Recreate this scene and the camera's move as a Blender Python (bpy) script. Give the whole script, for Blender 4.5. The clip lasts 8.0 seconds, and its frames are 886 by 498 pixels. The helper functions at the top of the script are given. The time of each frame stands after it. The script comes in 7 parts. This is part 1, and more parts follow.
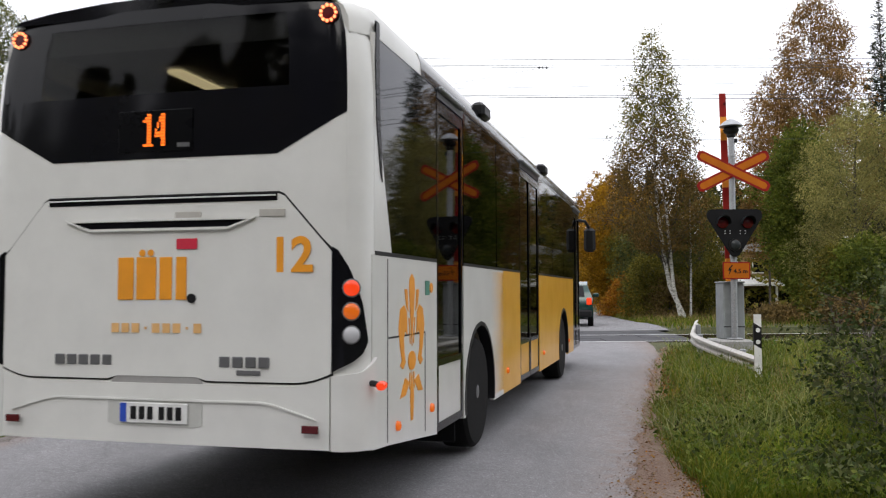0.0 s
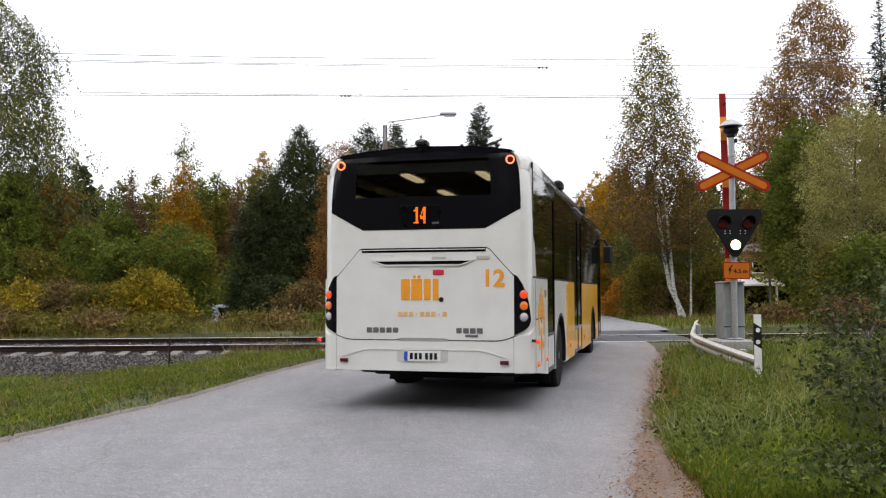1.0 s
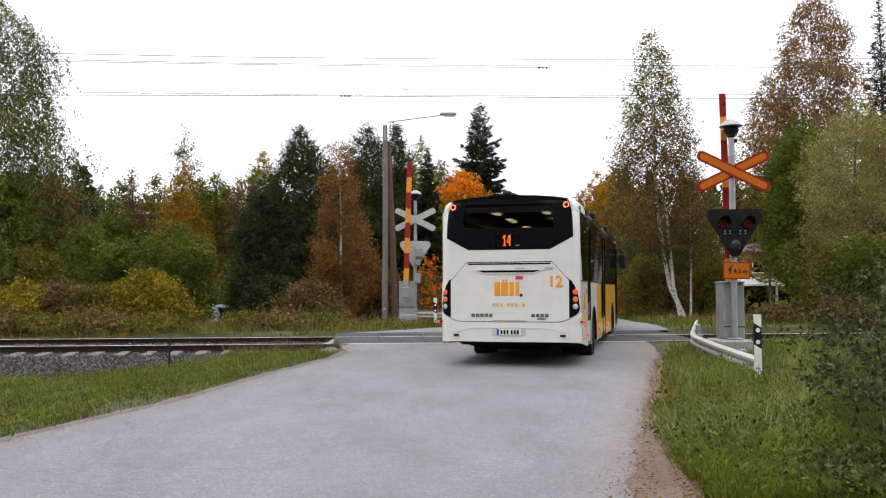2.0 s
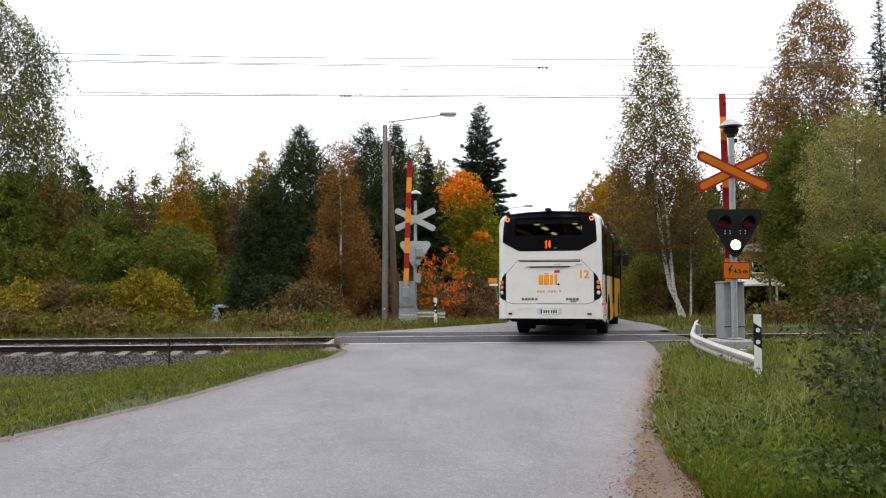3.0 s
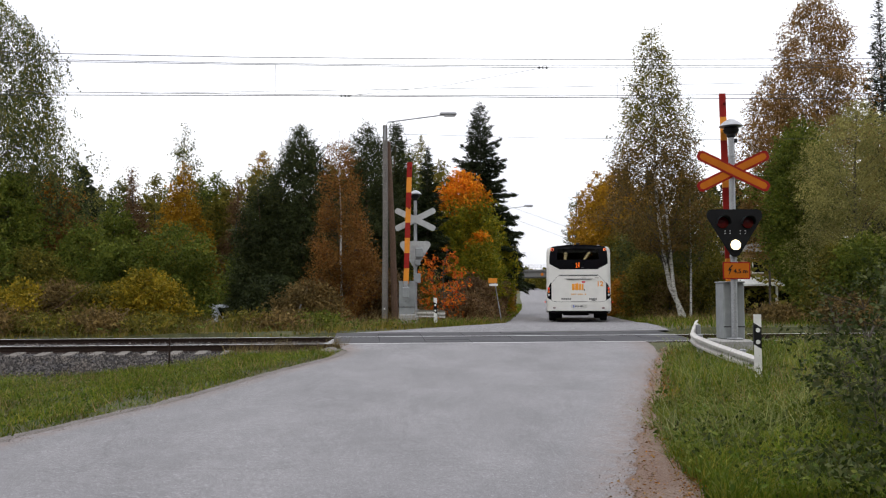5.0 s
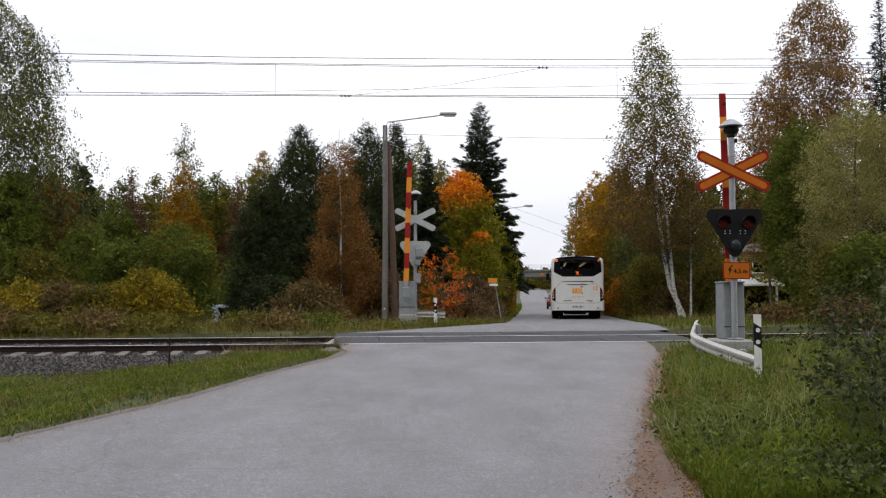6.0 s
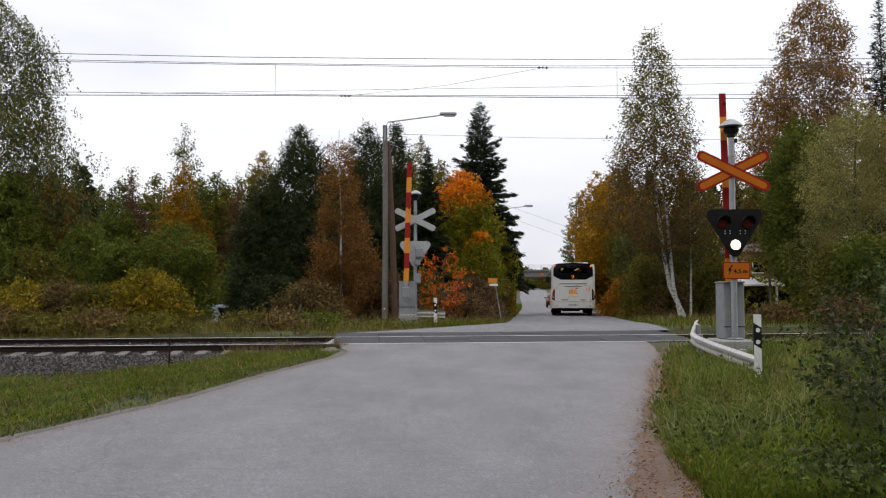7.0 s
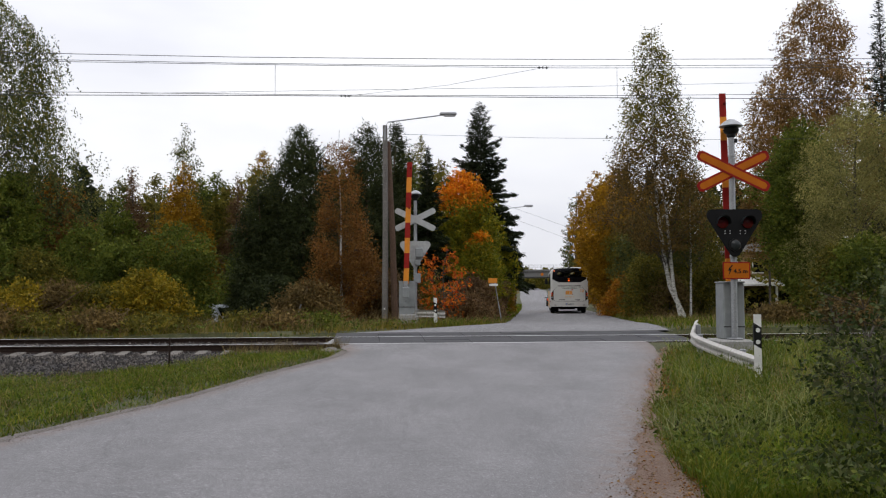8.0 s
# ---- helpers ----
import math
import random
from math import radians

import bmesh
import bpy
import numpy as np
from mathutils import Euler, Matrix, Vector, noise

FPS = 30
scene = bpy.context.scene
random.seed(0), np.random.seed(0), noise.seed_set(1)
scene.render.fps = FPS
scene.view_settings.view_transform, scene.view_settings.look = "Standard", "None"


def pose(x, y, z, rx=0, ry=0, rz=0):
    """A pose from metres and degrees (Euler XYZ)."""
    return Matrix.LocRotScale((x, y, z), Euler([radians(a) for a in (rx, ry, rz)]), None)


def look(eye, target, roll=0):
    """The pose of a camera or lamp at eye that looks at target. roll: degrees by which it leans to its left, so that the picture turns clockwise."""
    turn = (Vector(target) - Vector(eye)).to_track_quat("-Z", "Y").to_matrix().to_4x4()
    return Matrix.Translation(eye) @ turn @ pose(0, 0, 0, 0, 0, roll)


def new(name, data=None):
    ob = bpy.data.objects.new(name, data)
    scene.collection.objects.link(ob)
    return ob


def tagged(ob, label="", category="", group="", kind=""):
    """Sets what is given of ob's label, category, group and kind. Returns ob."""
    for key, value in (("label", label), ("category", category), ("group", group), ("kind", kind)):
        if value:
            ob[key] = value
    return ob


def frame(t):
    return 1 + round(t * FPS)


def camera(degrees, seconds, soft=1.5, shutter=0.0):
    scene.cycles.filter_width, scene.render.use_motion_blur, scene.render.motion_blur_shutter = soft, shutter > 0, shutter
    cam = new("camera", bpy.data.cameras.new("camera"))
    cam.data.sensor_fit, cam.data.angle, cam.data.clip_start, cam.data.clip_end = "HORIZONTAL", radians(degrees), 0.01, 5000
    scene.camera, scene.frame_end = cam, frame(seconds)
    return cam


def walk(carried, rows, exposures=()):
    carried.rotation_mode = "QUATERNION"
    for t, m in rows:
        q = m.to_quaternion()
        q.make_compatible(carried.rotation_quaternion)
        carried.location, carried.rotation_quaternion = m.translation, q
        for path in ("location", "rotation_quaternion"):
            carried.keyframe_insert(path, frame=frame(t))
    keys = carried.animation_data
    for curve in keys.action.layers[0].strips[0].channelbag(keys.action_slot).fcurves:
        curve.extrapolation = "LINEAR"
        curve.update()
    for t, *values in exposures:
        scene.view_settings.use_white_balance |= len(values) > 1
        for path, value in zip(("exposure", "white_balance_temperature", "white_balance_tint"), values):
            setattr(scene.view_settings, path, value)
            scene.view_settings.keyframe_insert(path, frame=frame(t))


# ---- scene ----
# ---------------------------------------------------------------- camera
EYE = (0.0, 0.0, 1.41)
cam = camera(54.56, 8.0, soft=1.2, shutter=0.12)
CAM_POSE = look(EYE, (0.0, 100.0, 1.41 + 100.0 * math.tan(radians(2.839))), -0.13)
walk(cam, [(0.0, CAM_POSE), (8.0, CAM_POSE)], [(0.0, 0.38), (1.0, 0.50), (3.0, 0.42), (4.7, 0.20), (5.8, 0.0), (8.0, -0.17)])

# ---------------------------------------------------------------- world and sun
world = bpy.data.worlds.new("overcast_sky")
scene.world = world
world.use_nodes = True
wn, wl = world.node_tree.nodes, world.node_tree.links
wn.clear()
w_out = wn.new("ShaderNodeOutputWorld")
w_bg = wn.new("ShaderNodeBackground")
w_sky = wn.new("ShaderNodeTexSky")
w_sky.sky_type = "NISHITA"
w_sky.sun_disc = False
w_sky.sun_elevation, w_sky.sun_rotation = radians(38), radians(200)
w_sky.dust_density, w_sky.air_density = 2.0, 1.0
w_scale = wn.new("ShaderNodeVectorMath")
w_scale.operation = "SCALE"
w_scale.inputs[3].default_value = 0.06
w_tc = wn.new("ShaderNodeTexCoord")
w_map = wn.new("ShaderNodeMapping")
w_map.inputs["Scale"].default_value = (1.0, 1.0, 3.0)
w_noise = wn.new("ShaderNodeTexNoise")
w_noise.inputs["Scale"].default_value = 2.2
w_noise.inputs["Detail"].default_value = 5.0
w_ramp = wn.new("ShaderNodeValToRGB")
w_ramp.color_ramp.elements[0].position, w_ramp.color_ramp.elements[0].color = 0.30, (0.80, 0.81, 0.89, 1)
w_ramp.color_ramp.elements[1].position, w_ramp.color_ramp.elements[1].color = 0.68, (1.08, 1.08, 1.10, 1)
w_mix = wn.new("ShaderNodeMix")
w_mix.data_type = "RGBA"
w_mix.inputs[0].default_value = 0.9
wl.new(w_sky.outputs[0], w_scale.inputs[0])
wl.new(w_tc.outputs["Generated"], w_map.inputs[0])
wl.new(w_map.outputs[0], w_noise.inputs["Vector"])
wl.new(w_noise.outputs["Fac"], w_ramp.inputs[0])
wl.new(w_scale.outputs[0], w_mix.inputs[6])
wl.new(w_ramp.outputs[0], w_mix.inputs[7])
w_sep = wn.new("ShaderNodeSeparateXYZ")
w_high = wn.new("ShaderNodeMapRange")
w_high.inputs[1].default_value, w_high.inputs[2].default_value = 0.0, 0.9
w_high.inputs[3].default_value, w_high.inputs[4].default_value = 0.84, 1.42
w_lit = wn.new("ShaderNodeVectorMath")
w_lit.operation = "SCALE"
wl.new(w_tc.outputs["Generated"], w_sep.inputs[0])
wl.new(w_sep.outputs[2], w_high.inputs[0])
wl.new(w_mix.outputs[2], w_lit.inputs[0])
wl.new(w_high.outputs[0], w_lit.inputs[3])
wl.new(w_lit.outputs[0], w_bg.inputs[0])
w_bg.inputs[1].default_value = 1.28
wl.new(w_bg.outputs[0], w_out.inputs[0])

sun = new("sun", bpy.data.lights.new("sun", "SUN"))
sun.data.energy, sun.data.angle, sun.data.color = 0.5, radians(25), (1.0, 0.96, 0.9)
sun.matrix_world = look((-20, -40, 45), (0, 10, 0))


# ---------------------------------------------------------------- materials
def mat(name, rough=0.6, metal=0.0):
    m = bpy.data.materials.new(name)
    m.use_nodes = True
    b = m.node_tree.nodes["Principled BSDF"]
    b.inputs["Roughness"].default_value = rough
    b.inputs["Metallic"].default_value = metal
    return m, m.node_tree.nodes, m.node_tree.links, b


def noise_node(n, l, scale, detail=4.0, stretch=None, coord="Object", rough=0.6):
    tc = n.new("ShaderNodeTexCoord")
    t = n.new("ShaderNodeTexNoise")
    t.inputs["Scale"].default_value, t.inputs["Detail"].default_value = scale, detail
    t.inputs["Roughness"].default_value = rough
    if stretch:
        mp = n.new("ShaderNodeMapping")
        mp.inputs["Scale"].default_value = stretch
        l.new(tc.outputs[coord], mp.inputs[0])
        l.new(mp.outputs[0], t.inputs["Vector"])
    else:
        l.new(tc.outputs[coord], t.inputs["Vector"])
    return t.outputs["Fac"]


def ramp(n, l, fac, *stops):
    r = n.new("ShaderNodeValToRGB")
    e = r.color_ramp.elements
    while len(e) < len(stops):
        e.new(0.5)
    for i, (p, c) in enumerate(stops):
        e[i].position, e[i].color = p, (*c, 1)
    l.new(fac, r.inputs[0])
    return r.outputs[0]


def blend(n, l, fac, a, b, how="MIX"):
    x = n.new("ShaderNodeMix")
    x.data_type, x.blend_type = "RGBA", how
    if isinstance(fac, float):
        x.inputs[0].default_value = fac
    else:
        l.new(fac, x.inputs[0])
    for v, i in ((a, 6), (b, 7)):
        if isinstance(v, tuple):
            x.inputs[i].default_value = (*v, 1)
        else:
            l.new(v, x.inputs[i])
    return x.outputs[2]


def bump(n, l, b, height, strength=0.3, distance=0.01):
    u = n.new("ShaderNodeBump")
    u.inputs["Strength"].default_value, u.inputs["Distance"].default_value = strength, distance
    l.new(height, u.inputs["Height"])
    l.new(u.outputs[0], b.inputs["Normal"])


def two_scale(name, c1, c2, c3, coarse=1.5, fine=40.0, rough=0.6, metal=0.0, relief=0.15, dist=0.004, fine_amt=0.5):
    """A surface with stains at one scale and grain at another."""
    m, n, l, b = mat(name, rough, metal)
    a = ramp(n, l, noise_node(n, l, coarse), (0.32, c1), (0.68, c2))
    f = noise_node(n, l, fine, 3.0)
    g = ramp(n, l, f, (0.42, c3), (0.62, c2))
    l.new(blend(n, l, fine_amt, a, g), b.inputs["Base Color"])
    bump(n, l, b, f, relief, dist)
    if max(c2) < 0.05:
        b.inputs["Specular IOR Level"].default_value = 0.15
    return m


def plain(name, c, rough=0.5, metal=0.0, dirt=0.12, scale=6.0, coat=0.0):
    """Paint or plastic with faint dirt."""
    m, n, l, b = mat(name, rough, metal)
    f = noise_node(n, l, scale, 6.0)
    d = tuple(v * (1 - dirt) for v in c)
    l.new(ramp(n, l, f, (0.35, d), (0.6, c)), b.inputs["Base Color"])
    r = n.new("ShaderNodeMapRange")
    r.inputs[3].default_value, r.inputs[4].default_value = min(1, rough + 0.12), max(0.02, rough - 0.06)
    l.new(f, r.inputs[0])
    l.new(r.outputs[0], b.inputs["Roughness"])
    if max(c) < 0.05:
        b.inputs["Specular IOR Level"].default_value = 0.20 if rough < 0.1 else 0.18
    b.inputs["Coat Weight"].default_value = coat
    b.inputs["Coat Roughness"].default_value = 0.06
    return m


def glowing(name, c, power, base=(0.1, 0.02, 0.01)):
    m, n, l, b = mat(name, 0.25)
    b.inputs["Base Color"].default_value = (*base, 1)
    b.inputs["Emission Color"].default_value = (*c, 1)
    b.inputs["Emission Strength"].default_value = power
    return m


def pane_glass(name, tint, gloss=0.03, ior=1.5):
    m, n, l, b = mat(name)
    n.remove(b)
    out = n["Material Output"]
    tr = n.new("ShaderNodeBsdfTransparent")
    tr.inputs[0].default_value = (*tint, 1)
    gl = n.new("ShaderNodeBsdfGlossy")
    gl.inputs["Roughness"].default_value = gloss
    fr = n.new("ShaderNodeFresnel")
    fr.inputs[0].default_value = ior
    mx = n.new("ShaderNodeMixShader")
    l.new(fr.outputs[0], mx.inputs[0])
    l.new(tr.outputs[0], mx.inputs[1])
    l.new(gl.outputs[0], mx.inputs[2])
    l.new(mx.outputs[0], out.inputs[0])
    return m


def leaf_mat(name, a, b2, c, back=0.35, patch=0.7, deep=0.62):
    """Leaves, each its own shade, with some light coming through."""
    m, n, l, b = mat(name, 0.6)
    geo = n.new("ShaderNodeNewGeometry")
    col = ramp(n, l, geo.outputs["Random Per Island"], (0.05, a), (0.5, b2), (0.95, c))
    big = ramp(n, l, noise_node(n, l, patch, 3.0), (0.35, (deep, deep, deep)), (0.65, (1.18, 1.1, 1.0)))
    col = blend(n, l, 1.0, col, big, "MULTIPLY")
    l.new(col, b.inputs["Base Color"])
    b.inputs["Specular IOR Level"].default_value = 0.08
    tl = n.new("ShaderNodeBsdfTranslucent")
    l.new(col, tl.inputs[0])
    mx = n.new("ShaderNodeMixShader")
    mx.inputs[0].default_value = back
    l.new(b.outputs[0], mx.inputs[1])
    l.new(tl.outputs[0], mx.inputs[2])
    l.new(mx.outputs[0], n["Material Output"].inputs[0])
    return m


def asphalt_mat():
    m, n, l, b = mat("asphalt", 0.85)
    grit = noise_node(n, l, 120.0, 2.5, rough=0.7)
    c = ramp(n, l, grit, (0.30, (0.09, 0.09, 0.093)), (0.5, (0.22, 0.215, 0.218)), (0.70, (0.42, 0.415, 0.42)))
    chips = n.new("ShaderNodeTexVoronoi")
    chips.inputs["Scale"].default_value = 68.0
    tcc = n.new("ShaderNodeTexCoord")
    l.new(tcc.outputs["Object"], chips.inputs["Vector"])
    sep = n.new("ShaderNodeSeparateColor")
    l.new(chips.outputs["Color"], sep.inputs[0])
    spots = ramp(n, l, sep.outputs[0], (0.0, (0.46, 0.46, 0.47)), (0.12, (1, 1, 1)), (0.86, (1, 1, 1)), (0.98, (1.8, 1.8, 1.8)))
    c = blend(n, l, 0.6, c, spots, "MULTIPLY")
    stain = ramp(n, l, noise_node(n, l, 0.55, 6.0, (1.5, 0.7, 1)), (0.34, (0.74, 0.74, 0.755)), (0.62, (0.93, 0.925, 0.945)))
    c = blend(n, l, 1.0, c, stain, "MULTIPLY")
    mid = ramp(n, l, noise_node(n, l, 5.0, 5.0), (0.3, (0.94, 0.94, 0.94)), (0.65, (1.04, 1.04, 1.04)))
    c = blend(n, l, 1.0, c, mid, "MULTIPLY")
    # thin cracks
    tc = n.new("ShaderNodeTexCoord")
    wob = n.new("ShaderNodeTexNoise")
    wob.inputs["Scale"].default_value = 1.4
    l.new(tc.outputs["Object"], wob.inputs["Vector"])
    add = n.new("ShaderNodeMixRGB")
    add.blend_type = "ADD"
    add.inputs[0].default_value = 0.6
    l.new(tc.outputs["Object"], add.inputs[1])
    l.new(wob.outputs["Color"], add.inputs[2])
    v = n.new("ShaderNodeTexVoronoi")
    v.feature = "DISTANCE_TO_EDGE"
    v.inputs["Scale"].default_value = 0.22
    l.new(add.outputs[0], v.inputs["Vector"])
    cr = ramp(n, l, v.outputs["Distance"], (0.0, (0.86, 0.86, 0.86)), (0.004, (1, 1, 1)))
    c = blend(n, l, 1.0, c, cr, "MULTIPLY")
    # brown dust blown in from the verge
    at = n.new("ShaderNodeAttribute")
    at.attribute_name = "dust"
    patchy = n.new("ShaderNodeMath")
    patchy.operation = "MULTIPLY"
    spread = n.new("ShaderNodeMapRange")
    spread.inputs[1].default_value, spread.inputs[2].default_value = 0.36, 0.60
    l.new(noise_node(n, l, 7.0, 8.0, rough=0.75), spread.inputs[0])
    l.new(at.outputs["Fac"], patchy.inputs[0])
    l.new(spread.outputs[0], patchy.inputs[1])
    c = blend(n, l, patchy.outputs[0], c, (0.20, 0.145, 0.12))
    l.new(c, b.inputs["Base Color"])
    bump(n, l, b, grit, 0.25, 0.004)
    b.inputs["Specular IOR Level"].default_value = 0.2
    return m


def soil_mat():
    m, n, l, b = mat("grassy_soil", 0.95)
    f = noise_node(n, l, 9.0, 6.0)
    a = ramp(n, l, noise_node(n, l, 0.8, 5.0), (0.35, (0.035, 0.05, 0.012)), (0.65, (0.07, 0.075, 0.022)))
    g = ramp(n, l, f, (0.35, (0.022, 0.026, 0.009)), (0.65, (0.09, 0.08, 0.032)))
    l.new(blend(n, l, 0.5, a, g), b.inputs["Base Color"])
    bump(n, l, b, f, 0.7, 0.05)
    return m


def gravel_mat():
    m, n, l, b = mat("gravel_and_dry_leaves", 0.95)
    f = noise_node(n, l, 55.0, 6.0, rough=0.85)
    a = ramp(n, l, noise_node(n, l, 2.2, 5.0), (0.38, (0.13, 0.075, 0.05)), (0.62, (0.22, 0.17, 0.14)))
    g = ramp(n, l, f, (0.36, (0.04, 0.025, 0.018)), (0.5, (0.17, 0.105, 0.075)), (0.66, (0.40, 0.30, 0.24)))
    l.new(blend(n, l, 0.6, a, g), b.inputs["Base Color"])
    bump(n, l, b, f, 0.8, 0.02)
    return m


GREY_GRAVEL = two_scale("grey_edge_gravel", (0.13, 0.108, 0.092), (0.22, 0.20, 0.185), (0.06, 0.05, 0.045), 2.0, 45, 0.95, 0, 0.8, 0.02, 0.6)
ASPHALT, SOIL, GRAVEL = asphalt_mat(), soil_mat(), gravel_mat()
BUS_WHITE = plain("white_bus_paint", (0.67, 0.665, 0.635), 0.30, 0, 0.07, 2.5, 0.4)
BUS_YELLOW = plain("yellow_bus_paint", (0.72, 0.36, 0.012), 0.32, 0, 0.06, 2.5, 0.4)
ORANGE = plain("orange_lettering", (0.78, 0.30, 0.012), 0.45)
PALE_ORANGE = plain("pale_orange_lettering", (0.72, 0.42, 0.16), 0.5)
GREY_BADGE = plain("grey_badge", (0.16, 0.16, 0.165), 0.3, 0.4)
BLACK = plain("black_plastic", (0.012, 0.012, 0.013), 0.38)
GLOSS_BLACK = plain("gloss_black_glazing", (0.006, 0.006, 0.008), 0.04, 0, 0.05)
MATT_BLACK = plain("matt_black", (0.008, 0.008, 0.009), 0.75)
MATT_BLACK.node_tree.nodes["Principled BSDF"].inputs["Specular IOR Level"].default_value = 0.2
DISPLAY_BLACK = plain("display_black", (0.003, 0.003, 0.004), 0.25)
DISPLAY_BLACK.node_tree.nodes["Principled BSDF"].inputs["Specular IOR Level"].default_value = 0.10
RUBBER = two_scale("tyre_rubber", (0.008, 0.008, 0.008), (0.014, 0.0135, 0.013), (0.006, 0.006, 0.006), 3, 60, 0.9)
RIM = plain("rim_steel", (0.20, 0.20, 0.21), 0.45, 0.6, 0.4)
SEAM = plain("dark_seam", (0.02, 0.02, 0.02), 0.7)
TINTED = pane_glass("tinted_glass", (0.05, 0.05, 0.053))
CLEAR = pane_glass("tinted_rear_glass", (0.24, 0.245, 0.25), 0.03, 1.24)
RED_GLOW = glowing("red_lamp_glow", (1.0, 0.055, 0.006), 0.66)
AMBER_GLOW = glowing("amber_lamp_glow", (1.0, 0.19, 0.008), 0.34, (0.32, 0.06, 0.008))
LED_GLOW = glowing("orange_display_glow", (1.0, 0.16, 0.012), 1.5)
CEIL_GLOW = glowing("cabin_lamp_glow", (1.0, 0.80, 0.42), 4.5, (0.8, 0.8, 0.7))
SIGNAL_GLOW = glowing("white_signal_glow", (1.0, 0.80, 0.48), 2.2, (0.8, 0.8, 0.7))
RING_GLOW = glowing("orange_red_ring_glow", (1.0, 0.24, 0.09), 2.6)
RED_LENS = plain("dark_red_lens", (0.085, 0.004, 0.007), 0.2)
AMBER_LENS = plain("amber_lens", (0.8, 0.16, 0.01), 0.2)
WHITE_LENS = plain("clear_lens", (0.5, 0.5, 0.52), 0.12)
SIGN_ORANGE = plain("sign_orange", (0.47, 0.125, 0.004), 0.6, 0, 0.12)
SIGN_RED = plain("sign_red", (0.27, 0.012, 0.008), 0.6, 0, 0.15)
for m_ in (SIGN_ORANGE, SIGN_RED):
    m_.node_tree.nodes["Principled BSDF"].inputs["Specular IOR Level"].default_value = 0.2
GALV = two_scale("galvanised_steel", (0.30, 0.31, 0.33), (0.42, 0.43, 0.45), (0.24, 0.25, 0.26), 4, 35, 0.45, 0.55, 0.06)
GREY_PAINT = plain("grey_cabinet_paint", (0.24, 0.255, 0.26), 0.5, 0, 0.2, 4)
WHITE_PAINT = plain("white_paint", (0.72, 0.72, 0.70), 0.5, 0, 0.2, 5)
CONCRETE = two_scale("concrete", (0.26, 0.26, 0.25), (0.36, 0.355, 0.34), (0.2, 0.2, 0.19), 3, 30, 0.9, 0, 0.3)
# rust colour, darkened further to hold the shade on the rail webs
RAIL_RUST = two_scale("shade_darkened_rust", (0.022, 0.014, 0.012), (0.042, 0.027, 0.021), (0.014, 0.01, 0.009), 3, 40, 0.75, 0.2, 0.2)
# polished steel; its whitish base colour carries the sky's glint along the rail
RAIL_TOP = plain("rail_head_sky_glint", (0.82, 0.82, 0.84), 0.35, 0.2, 0.08)
RUBBER_PANEL = two_scale("crossing_panel_rubber", (0.042, 0.042, 0.048), (0.07, 0.07, 0.076), (0.026, 0.026, 0.03), 1.4, 30, 0.95, 0, 0.3)
POLE_WOOD = two_scale("weathered_grey_pole", (0.12, 0.11, 0.10), (0.20, 0.185, 0.17), (0.07, 0.065, 0.06), 2, 30, 0.9, 0, 0.4)
BROWN_WOOD = two_scale("brown_pole_wood", (0.09, 0.055, 0.035), (0.15, 0.09, 0.06), (0.05, 0.03, 0.02), 2, 30, 0.9, 0, 0.4)
WIRE = plain("wire_metal", (0.06, 0.06, 0.065), 0.5, 0.3)


